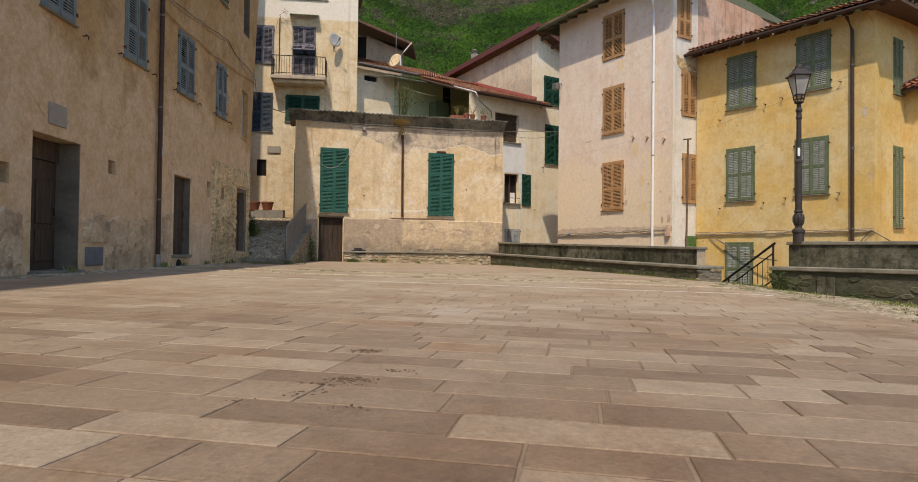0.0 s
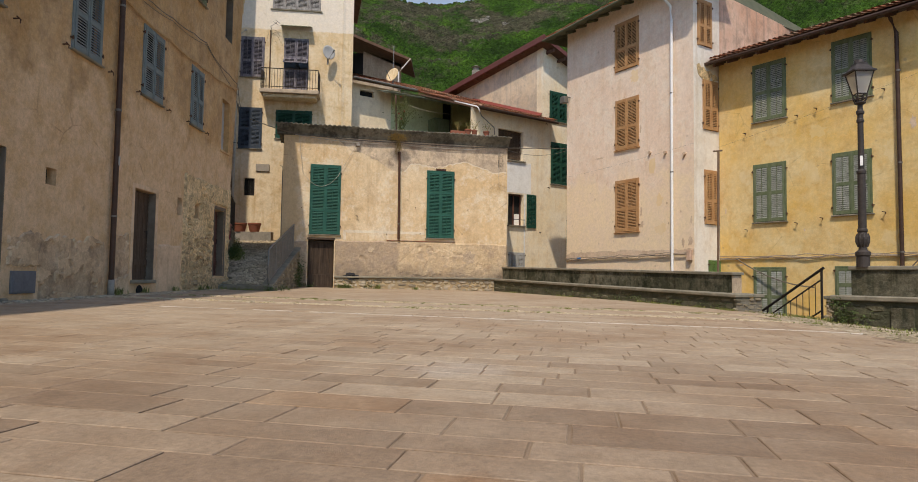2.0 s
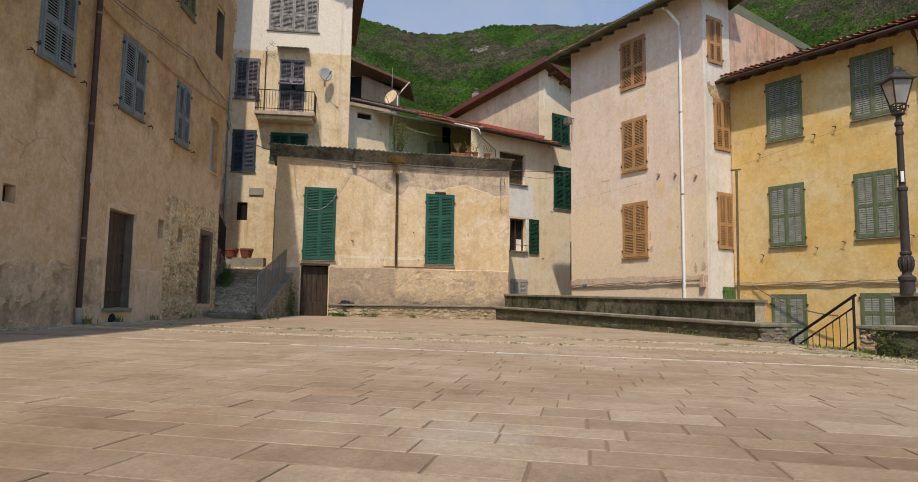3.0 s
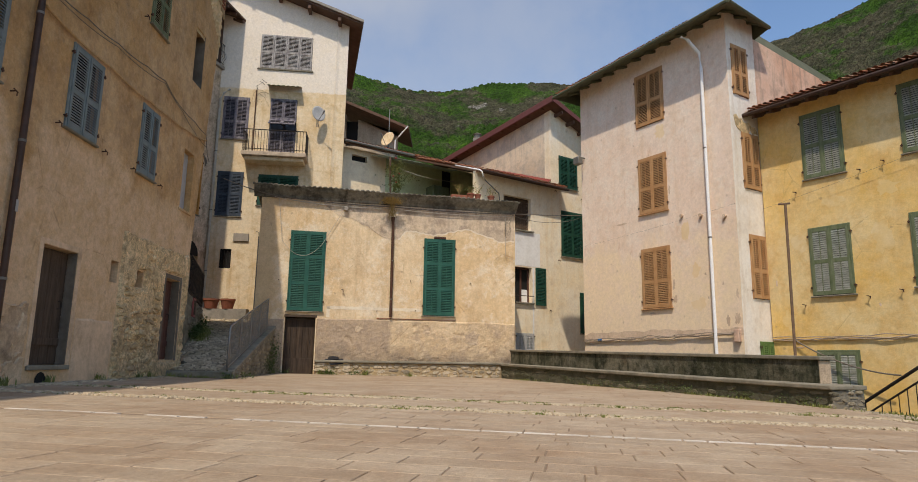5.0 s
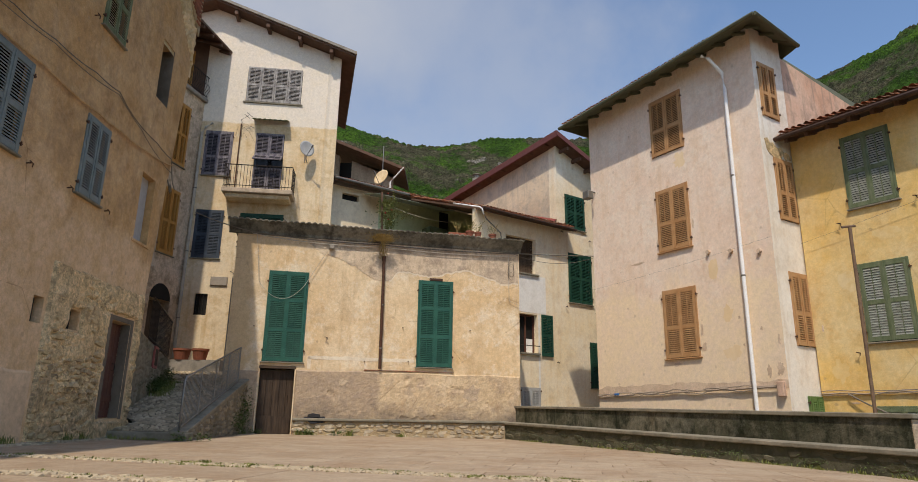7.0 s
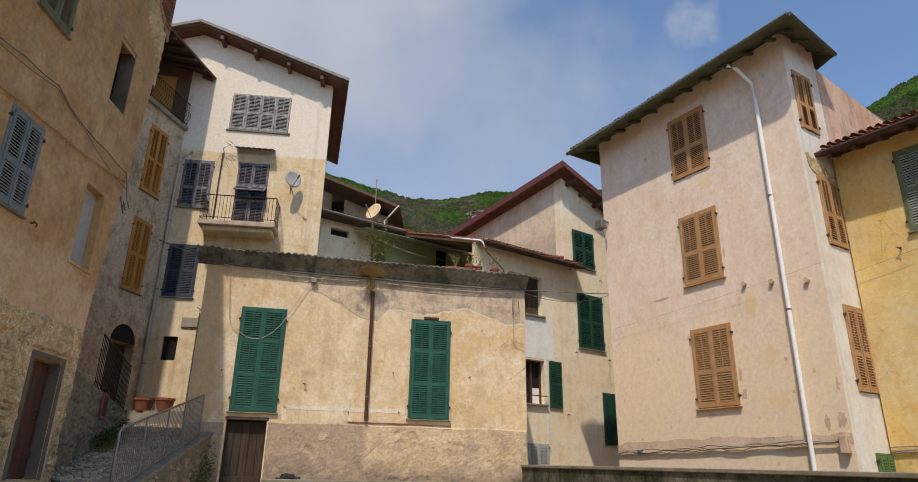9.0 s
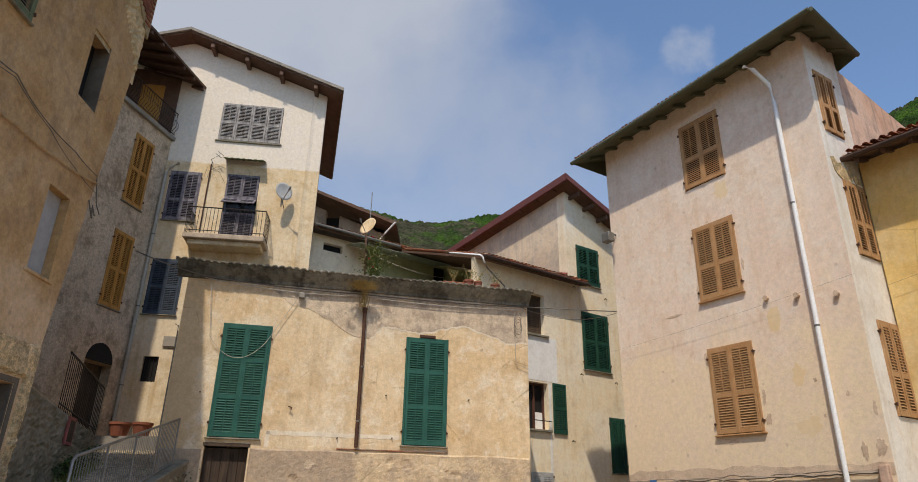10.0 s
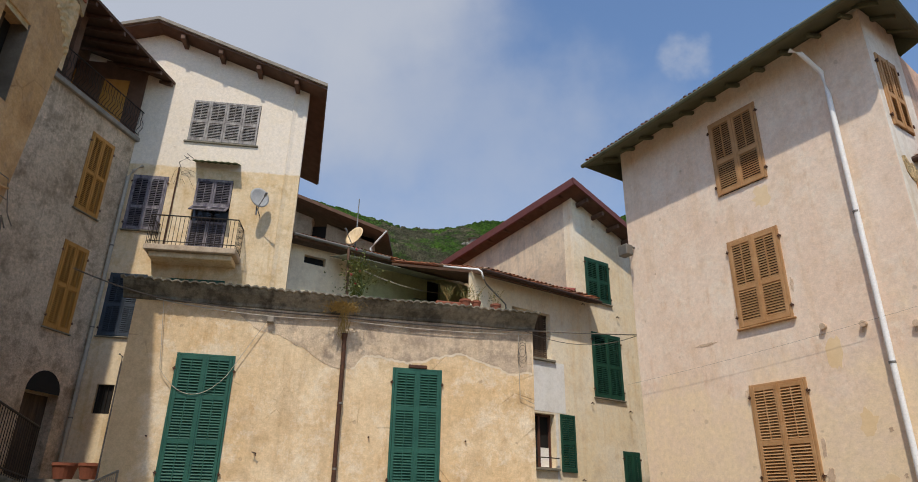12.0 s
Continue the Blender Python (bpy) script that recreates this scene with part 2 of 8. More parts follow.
PL_B = plaster("grey_plaster", (0.64, 0.49, 0.335), (0.72, 0.57, 0.41), (0.36, 0.265, 0.175), 0.07, 0.5, 0.8, soot=0.6, speck=0.6)
PL_T = plaster("pale_tower_plaster", (0.70, 0.525, 0.31), (0.75, 0.62, 0.43), (0.55, 0.37, 0.18), 0.006, 0.7, 0.6, ztop=12.35, top=(0.77, 0.68, 0.57), soft=0.10, speck=0.25, chips=0.35, soot=0.4, bloom=(0.3, (0.80, 0.70, 0.54)))
# side: brown corner stain, warmed to paint bounced light into the shaded strip
PL_H = plaster("cream_plaster", (0.68, 0.485, 0.27), (0.75, 0.59, 0.385), (0.53, 0.36, 0.20), 0.016, 0.5, 0.45, speck=0.28, soot=0.45, crack=0.4, chips=0.6, side=(-6.62, (0.56, 0.385, 0.21), 0.85, 0.9), bloom=(0.6, (0.82, 0.73, 0.58)))
PL_HM = plaster("bare_mortar", (0.54, 0.425, 0.31), (0.68, 0.54, 0.38), (0.36, 0.28, 0.21), 0.025, 0.5, 0.95, speck=0.4, soot=0.55)
PL_HR = plaster("pale_broken_edge", (0.74, 0.62, 0.46), (0.78, 0.68, 0.53), (0.58, 0.45, 0.31), 0.01, 0.2, 0.4, speck=0.2)
PL_LOW = plaster("rough_brown_plaster", (0.58, 0.425, 0.26), (0.68, 0.52, 0.33), (0.40, 0.30, 0.215), 0.03, 0.2, 0.7, zlow=1.32, low=(0.22, 0.17, 0.13), soft=0.5, soot=0.5, crack=0.3, chips=0.6, speck=0.4, rugged=0.3, side=(-3.0, (0.37, 0.28, 0.205), 0.85, 0.5), bloom=(0.4, (0.74, 0.59, 0.41)))
PL_G = plaster("cream_white_plaster", (0.85, 0.71, 0.49), (0.88, 0.78, 0.61), (0.74, 0.53, 0.26), 0.010, 0.5, 0.3, speck=0.2, bloom=(0.3, (0.88, 0.80, 0.68)))
PL_GF = plaster("stained_cream_flank", (0.72, 0.56, 0.38), (0.76, 0.62, 0.45), (0.42, 0.36, 0.29), 0.01, 0.4, 0.5, zlow=9.6, low=(0.42, 0.36, 0.29), soft=1.4, bloom=(0.3, (0.50, 0.42, 0.34)))
PL_W = plaster("white_plaster", (0.82, 0.79, 0.75), (0.85, 0.83, 0.79), (0.62, 0.58, 0.50), 0.006, 0.3, 0.25)
PL_P = plaster("pink_plaster", (0.82, 0.635, 0.49), (0.85, 0.70, 0.56), (0.71, 0.51, 0.32), 0.005, 0.4, 0.35, zlow=4.6, low=(0.845, 0.665, 0.44), soft=2.2, soot=0.18, wave=0.7, chips=0.5, speck=0.22, bloom=(0.5, (0.86, 0.77, 0.64)))
PL_PB = plaster("brownish_pink_plaster", (0.63, 0.465, 0.325), (0.71, 0.545, 0.395), (0.50, 0.36, 0.25), 0.015, 0.6, 0.6, soot=0.4, speck=0.3)
DIRT = plain("dried_mud", (0.095, 0.058, 0.034), (0.14, 0.088, 0.052), 20.0, 0.95, depth=0.004)
PL_PS = plaster("white_side_plaster", (0.79, 0.71, 0.60), (0.83, 0.77, 0.68), (0.62, 0.48, 0.32), 0.008, 0.5, 0.3, bloom=(0.4, (0.84, 0.77, 0.66)))
PL_PO = plaster("orange_stained_plaster", (0.66, 0.40, 0.27), (0.72, 0.52, 0.39), (0.38, 0.27, 0.20), 0.012, 0.9, 0.7, soot=0.5)
PL_PY = plaster("yellowed_plaster", (0.80, 0.59, 0.34), (0.82, 0.645, 0.42), (0.72, 0.52, 0.29), 0.004, 0.3, 0.3, soot=0.15, chips=0.1, speck=0.06)
PL_Y = plaster("yellow_plaster", (0.74, 0.475, 0.145), (0.765, 0.585, 0.295), (0.64, 0.375, 0.12), 0.007, 0.35, 0.5, soot=0.25, chips=0.6, crack=0.3, speck=0.22, bloom=(0.25, (0.78, 0.62, 0.34)))
PL_YP = plaster("rubbed_yellow_plaster", (0.735, 0.52, 0.215), (0.765, 0.60, 0.33), (0.68, 0.44, 0.16), 0.005, 0.3, 0.6, soot=0.25, chips=0.3, speck=0.10)
PL_M = plaster("terrace_plaster", (0.86, 0.70, 0.47), (0.88, 0.75, 0.55), (0.64, 0.50, 0.33), 0.008, 0.4, 0.4)
PL_MG = plaster("green_terrace_wall", (0.52, 0.55, 0.29), (0.58, 0.60, 0.36), (0.38, 0.40, 0.22), 0.006, 0.4, 0.4)
PL_LP = plaster("patched_rough_plaster", (0.50, 0.38, 0.26), (0.58, 0.45, 0.31), (0.36, 0.27, 0.20), 0.04, 0.2, 0.8, soot=0.5, speck=0.5)
PL_U = plaster("bare_grey_plaster", (0.45, 0.35, 0.25), (0.53, 0.42, 0.31), (0.30, 0.23, 0.165), 0.02, 0.5, 0.6, speck=0.3)
BRICK_W = rubble("weathered_brick", (0.36, 0.13, 0.07), (0.28, 0.12, 0.07), (0.34, 0.26, 0.19), 5.0, 2.6, 0.03)
BRICK_R = plain("red_brick", (0.30, 0.11, 0.06), (0.22, 0.085, 0.05), 9.0, 0.9, depth=0.004, vary=0.5)
CONC = plain("weathered_concrete", (0.34, 0.30, 0.25), (0.20, 0.18, 0.15), 3.0, 0.9, depth=0.006)
CONC_D = plaster("dark_stained_concrete", (0.165, 0.155, 0.12), (0.29, 0.265, 0.21), (0.06, 0.055, 0.045), 0.03, 0.8, 0.8, soot=0.5, speck=0.5)
MOSS = plaster("mossy_parapet_plaster", (0.062, 0.062, 0.036), (0.19, 0.17, 0.12), (0.020, 0.024, 0.012), 0.03, 1.0, 0.85, soot=0.6, speck=0.7, bloom=(0.45, (0.27, 0.245, 0.185)))
STONE_O = stone_look("ochre_field_stone", (0.66, 0.49, 0.275), (0.42, 0.315, 0.19), (0.74, 0.56, 0.325))
STONE_M = stone_look("mossy_field_stone", (0.115, 0.108, 0.066), (0.062, 0.066, 0.036), (0.19, 0.17, 0.12))
STONE_P = stone_look("pale_field_stone", (0.46, 0.38, 0.27), (0.30, 0.245, 0.175), (0.54, 0.44, 0.31))
MORTAR = plain("lime_mortar", (0.52, 0.385, 0.21), (0.34, 0.255, 0.155), 4.0, 0.95, depth=0.05)
STONE_G = stone_look("grey_field_stone", (0.275, 0.228, 0.158), (0.165, 0.142, 0.098), (0.36, 0.30, 0.205))
STONE_G2 = stone_look("tan_edge_cobbles", (0.40, 0.325, 0.225), (0.27, 0.22, 0.155), (0.48, 0.40, 0.29))
MORTAR_G = plain("grey_mortar", (0.23, 0.20, 0.15), (0.16, 0.145, 0.105), 3.0, 0.95, depth=0.03)
MORTAR_M = plain("mossy_mortar", (0.052, 0.055, 0.030), (0.125, 0.115, 0.075), 2.0, 0.95, depth=0.03)
CAP = plain("stone_coping", (0.285, 0.25, 0.185), (0.15, 0.137, 0.10), 2.6, 0.9, depth=0.006)
GREEN = plain("green_shutter_paint", (0.016, 0.082, 0.058), (0.026, 0.115, 0.080), 3.0, 0.5, depth=0.001)
GREEN_D = plain("dark_green_shutter_paint", (0.012, 0.055, 0.035), (0.020, 0.080, 0.050), 3.0, 0.5, depth=0.001)
GREEN_G = plain("faded_green_shutter_paint", (0.105, 0.135, 0.062), (0.18, 0.20, 0.115), 9.0, 0.8, depth=0.002, stretch=(1, 1, 0.4))
GREY_S = plain("bleached_green_slats", (0.27, 0.28, 0.22), (0.46, 0.455, 0.39), 9.0, 0.85, depth=0.002, stretch=(0.4, 0.4, 1))
BLUE_S = plain("bleached_blue_slats", (0.19, 0.225, 0.23), (0.32, 0.345, 0.34), 9.0, 0.8, depth=0.002, stretch=(0.4, 0.4, 1))
DUSK_S = plain("dark_dusty_slats", (0.055, 0.048, 0.065), (0.16, 0.145, 0.15), 9.0, 0.85, depth=0.002, stretch=(0.4, 0.4, 1))
BLUE = plain("faded_blue_shutter_paint", (0.145, 0.180, 0.178), (0.215, 0.245, 0.24), 5.0, 0.7, depth=0.002)
BLUE_D = plain("dark_blue_shutter_paint", (0.030, 0.040, 0.055), (0.058, 0.074, 0.095), 4.0, 0.6, depth=0.002)
PURPLE = plain("weathered_violet_shutter_paint", (0.075, 0.062, 0.088), (0.28, 0.255, 0.255), 9.0, 0.8, depth=0.003, stretch=(1, 1, 0.4))
GREYW = plain("bleached_grey_shutter_wood", (0.18, 0.16, 0.15), (0.46, 0.43, 0.39), 9.0, 0.85, depth=0.003, stretch=(1, 1, 0.4))
BROWN = plain("tan_shutter_paint", (0.41, 0.212, 0.085), (0.50, 0.295, 0.140), 4.0, 0.65, depth=0.002)
ORANGE = plain("orange_shutter_paint", (0.44, 0.20, 0.04), (0.52, 0.26, 0.07), 4.0, 0.6, depth=0.002)
WOOD = plain("dark_door_wood", (0.055, 0.035, 0.022), (0.11, 0.075, 0.05), 3.0, 0.8, depth=0.006, stretch=(5, 5, 0.5))
WOOD_H = plain("old_dark_plank_wood", (0.032, 0.021, 0.014), (0.080, 0.052, 0.033), 3.0, 0.85, depth=0.006, stretch=(6, 6, 0.5))
WOOD_R = plain("red_brown_door_wood", (0.09, 0.035, 0.025), (0.13, 0.06, 0.04), 3.0, 0.7, depth=0.004, stretch=(5, 5, 0.5))
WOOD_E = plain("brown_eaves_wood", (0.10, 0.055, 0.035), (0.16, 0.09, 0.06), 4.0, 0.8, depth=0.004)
# near-black for plates that stand in for the unlit depth of openings
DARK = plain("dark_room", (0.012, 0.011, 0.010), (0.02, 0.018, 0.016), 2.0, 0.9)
SOFFIT = plain("grey_green_soffit_paint", (0.085, 0.09, 0.05), (0.13, 0.13, 0.08), 4.0, 0.7, depth=0.002)
MAROON = plain("maroon_board_paint", (0.17, 0.055, 0.05), (0.13, 0.05, 0.045), 5.0, 0.6, depth=0.002)
RED_F = plain("faded_red_paint", (0.38, 0.10, 0.085), (0.28, 0.085, 0.07), 5.0, 0.6, depth=0.002)
GREEN_C = plain("pale_ribbed_sheet", (0.36, 0.38, 0.31), (0.26, 0.29, 0.22), 4.0, 0.6, depth=0.001)
GLASS = plain("dark_window_glass", (0.012, 0.013, 0.014), (0.02, 0.02, 0.022), 1.0, 0.15, spec=0.5, depth=0.0005)
IRON = plain("dark_iron", (0.03, 0.027, 0.025), (0.06, 0.045, 0.035), 12.0, 0.55, 0.6, 0.001)
IRON_G = plain("galvanised_steel", (0.29, 0.29, 0.28), (0.21, 0.205, 0.195), 9.0, 0.45, 0.65, 0.001)
RUST = plain("rusty_iron", (0.12, 0.055, 0.03), (0.07, 0.04, 0.03), 10.0, 0.8, 0.3, 0.002)
COPPER = plain("brown_downpipe", (0.055, 0.032, 0.022), (0.09, 0.05, 0.035), 6.0, 0.5, 0.3, 0.001)
WHITE = plain("white_pvc", (0.86, 0.85, 0.82), (0.80, 0.78, 0.74), 3.0, 0.5, 0.0, 0.0005)
GUTTER = plain("grey_gutter", (0.16, 0.15, 0.13), (0.24, 0.22, 0.19), 4.0, 0.6, 0.4, 0.001)
CABLE = plain("grey_cable", (0.20, 0.165, 0.125), (0.12, 0.10, 0.08), 3.0, 0.8)
CABLE_L = plain("pale_cable", (0.50, 0.45, 0.37), (0.38, 0.33, 0.26), 3.0, 0.7)
CABLE_B = plain("dusty_beige_cable", (0.40, 0.32, 0.24), (0.27, 0.21, 0.155), 3.0, 0.85)
POLE_T = plain("rusty_tan_pole", (0.20, 0.125, 0.075), (0.13, 0.085, 0.055), 8.0, 0.8, 0.0, 0.002)
BLUE_C = plain("blue_plastic", (0.03, 0.13, 0.36), (0.04, 0.16, 0.40), 6.0, 0.5)
TERRA = plain("terracotta", (0.30, 0.10, 0.055), (0.24, 0.085, 0.05), 8.0, 0.8, depth=0.002)
REDROOF = plain("red_flashing", (0.25, 0.050, 0.036), (0.18, 0.040, 0.030), 5.0, 0.6, depth=0.001)
GREYP = plain("pale_grey_paint", (0.44, 0.43, 0.41), (0.36, 0.35, 0.33), 6.0, 0.7, depth=0.001)
LEAF_D = plain("dark_leaf_green", (0.050, 0.085, 0.016), (0.10, 0.135, 0.030), 7.0, 0.6, vary=0.3)
PETAL = plain("red_petals", (0.45, 0.02, 0.03), (0.36, 0.02, 0.03), 9.0, 0.6)
LIME_S = plain("lime_green_shutter_paint", (0.09, 0.16, 0.04), (0.13, 0.20, 0.06), 6.0, 0.7, depth=0.001)
CLOTH = plain("black_cloth", (0.02, 0.019, 0.02), (0.035, 0.033, 0.035), 20.0, 0.95, depth=0.002)
POST_I = plain("brown_grey_lamp_paint", (0.060, 0.047, 0.040), (0.035, 0.029, 0.026), 7.0, 0.55, 0.0, 0.001)
LEAF = plain("leaf_green", (0.15, 0.175, 0.035), (0.25, 0.255, 0.07), 9.0, 0.6, vary=0.5)
DRYG = plain("dry_grass", (0.44, 0.31, 0.11), (0.28, 0.20, 0.075), 9.0, 0.9)
PANEL = plain("grey_plaque", (0.36, 0.31, 0.25), (0.30, 0.26, 0.21), 6.0, 0.7)
SLATE = plain("blue_grey_metal_paint", (0.175, 0.175, 0.18), (0.13, 0.13, 0.135), 6.0, 0.7)


def tile_material():
    k = Nodes("clay_roof_tiles")
    col = k.ramp(k.island(), (0.0, (0.22, 0.095, 0.060)), (0.45, (0.42, 0.15, 0.07)), (0.8, (0.33, 0.18, 0.11)), (1.0, (0.45, 0.31, 0.20)))
    col = k.mix(k.ramp(k.noise(2.2, 6, 0.6), (0.46, 0.0), (0.68, 0.55)), col, (0.17, 0.12, 0.085))
    col = k.mix(0.5, col, k.ramp(k.noise(30, 5, 0.6), (0.2, 0.5), (0.8, 1.4)), "MULTIPLY")
    return k.done(col, 0.9, k.noise(25, 5, 0.6), 0.004, spec=0.15)


def paving_material():
    k = Nodes("worn_stone_paving")
    r = k.math("FRACT", k.math("ADD", k.island(), k.random()))
    col = k.ramp(r, (0.0, (0.205, 0.138, 0.089)), (0.25, (0.248, 0.173, 0.114)), (0.60, (0.288, 0.207, 0.139)), (0.86, (0.325, 0.241, 0.166)), (0.97, (0.362, 0.279, 0.198)), (1.0, (0.28, 0.176, 0.101)))
    # a paler tone builds up along y, its edge broken by noise
    far_pale = k.ramp(k.math("ADD", k.math("MULTIPLY", k.height()[1], 0.06), k.math("MULTIPLY", k.noise(0.45, 6, 0.6), 0.35)), (0.36, 0.0), (0.68, 1.0))
    col = k.mix(k.math("MULTIPLY", far_pale, 0.55), col, (0.475, 0.372, 0.258))
    spot = k.n.new("ShaderNodeVectorMath")
    spot.operation = "DISTANCE"
    k.l.new(k.pos, spot.inputs[0])
    spot.inputs[1].default_value = (0.3, 5.9, 0.57)
    worn = k.math("ADD", spot.outputs["Value"], k.math("MULTIPLY", k.noise(3.5, 6, 0.7), 0.9))
    col = k.mix(k.ramp(worn, (0.58, 0.5), (0.86, 0.0)), col, (0.47, 0.40, 0.33))
    col = k.mix(k.ramp(k.noise(0.8, 7, 0.62, shift=(3, 8, 0)), (0.44, 0.0), (0.62, 0.6)), col, k.mix(1.0, col, (0.74, 0.62, 0.52), "MULTIPLY"))
    blot = k.ramp(k.noise(5, 9, 0.78), (0.36, 0.66), (0.64, 1.28))
    col = k.mix(0.40, col, blot, "MULTIPLY")
    col = k.mix(0.25, col, k.ramp(k.noise(95, 4, 0.7, stretch=(1, 0.35, 1)), (0.34, 0.66), (0.66, 1.30)), "MULTIPLY")
    fleck = k.ramp(k.noise(16, 5, 0.75, stretch=(1, 2.2, 1), shift=(5, 5, 0)), (0.64, 0.0), (0.72, 0.28))
    col = k.mix(fleck, col, (0.43, 0.345, 0.25))
    smear = k.ramp(k.noise(2.6, 8, 0.75, stretch=(1.3, 0.7, 1), shift=(2, 7, 0)), (0.54, 0.0), (0.70, 0.45))
    col = k.mix(smear, col, k.mix(1.0, col, (0.66, 0.53, 0.42), "MULTIPLY"))
    col = k.mix(0.5, col, k.ramp(k.noise(38, 7, 0.8), (0.36, 0.60), (0.64, 1.34)), "MULTIPLY")
    return k.done(col, k.ramp(k.noise(4, 5), (0.3, 0.52), (0.7, 0.75)), k.math("ADD", k.noise(9, 7, 0.68), k.math("MULTIPLY", k.noise(60, 5, 0.7), 0.4)), 0.007, spec=0.35)


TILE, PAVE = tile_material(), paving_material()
JOINT = plain("paving_joint_earth", (0.20, 0.138, 0.090), (0.27, 0.195, 0.132), 6.0, 0.95, depth=0.004)
COBBLE_I = stone_look("split_cobbles", (0.45, 0.365, 0.255), (0.29, 0.235, 0.165), (0.56, 0.46, 0.325))
PEBBLE = plain("set_pebbles", (0.53, 0.43, 0.295), (0.33, 0.255, 0.165), 14.0, 0.85, depth=0.003)
WLINE = plain("white_stone_strip", (0.72, 0.65, 0.56), (0.46, 0.39, 0.31), 2.2, 0.75, depth=0.002)
SOIL = plain("earth", (0.16, 0.12, 0.08), (0.10, 0.09, 0.05), 2.0, 0.95, depth=0.02)
STREET = plain("worn_street", (0.22, 0.19, 0.15), (0.15, 0.13, 0.11), 1.5, 0.95, depth=0.01)

# ---------------------------------------------------------------- mesh tools
def box(bm, x0, y0, z0, x1, y1, z1, m=None):
    vs = [bm.verts.new((m @ Vector(c)) if m else c) for c in ((x0, y0, z0), (x1, y0, z0), (x1, y1, z0), (x0, y1, z0), (x0, y0, z1), (x1, y0, z1), (x1, y1, z1), (x0, y1, z1))]
    for f in ((3, 2, 1, 0), (4, 5, 6, 7), (0, 1, 5, 4), (1, 2, 6, 5), (2, 3, 7, 6), (3, 0, 4, 7)):
        bm.faces.new([vs[i] for i in f])
    return vs


def boxes(*dims):
    bm = bmesh.new()
    for d in dims:
        box(bm, *d)
    return bm


def bevelled(bm, w=0.01):
    bmesh.ops.bevel(bm, geom=list(bm.edges), offset=w, segments=1, affect="EDGES", clamp_overlap=True)
    return bm


def prism(bm, pts, y0, y1):
    """A flat outline in x and z, drawn out from y0 to y1."""
    a, b = [bm.verts.new((x, y0, z)) for x, z in pts], [bm.verts.new((x, y1, z)) for x, z in pts]
    bm.faces.new(a)
    bm.faces.new(b[::-1])
    for i in range(len(pts)):
        j = (i + 1) % len(pts)
        bm.faces.new((a[j], a[i], b[i], b[j]))
    return bm


def slab(bm, corners, t):
    """A sloping sheet of four corners, t thick downwards."""
    a = [bm.verts.new(c) for c in corners]
    b = [bm.verts.new((x, y, z - t)) for x, y, z in corners]
    bm.faces.new(a)
    bm.faces.new(b[::-1])
    for i in range(4):
        j = (i + 1) % 4
        bm.faces.new((a[i], b[i], b[j], a[j]))
    return bm


def tube(bm, pts, r, n=8, r1=None):
    """A round bar along points."""
    pts = [Vector(p) for p in pts]
    rings = []
    for i, p in enumerate(pts):
        d = (pts[min(i + 1, len(pts) - 1)] - pts[max(i - 1, 0)]).normalized()
        s = d.orthogonal().normalized() if abs(d.z) < 0.95 else Vector((1, 0, 0))
        s = (s - d * s.dot(d)).normalized()
        q = d.cross(s)
        rr = r if r1 is None else r + (r1 - r) * i / max(len(pts) - 1, 1)
        rings.append([bm.verts.new(p + s * (rr * math.cos(2 * math.pi * k / n)) + q * (rr * math.sin(2 * math.pi * k / n))) for k in range(n)])
    for a, b in zip(rings, rings[1:]):
        for k in range(n):
            bm.faces.new((a[k], a[(k + 1) % n], b[(k + 1) % n], b[k]))
    bm.faces.new(rings[0][::-1])
    bm.faces.new(rings[-1])
    return bm


def lathe(bm, rows, n=16, x=0.0, y=0.0):
    """A turned form: rows of radius and height."""
    rings = [[bm.verts.new((x + r * math.cos(2 * math.pi * k / n), y + r * math.sin(2 * math.pi * k / n), z)) for k in range(n)] for r, z in rows]
    for a, b in zip(rings, rings[1:]):
        for k in range(n):
            bm.faces.new((a[k], a[(k + 1) % n], b[(k + 1) % n], b[k]))
    bm.faces.new(rings[0][::-1])
    bm.faces.new(rings[-1])
    return bm


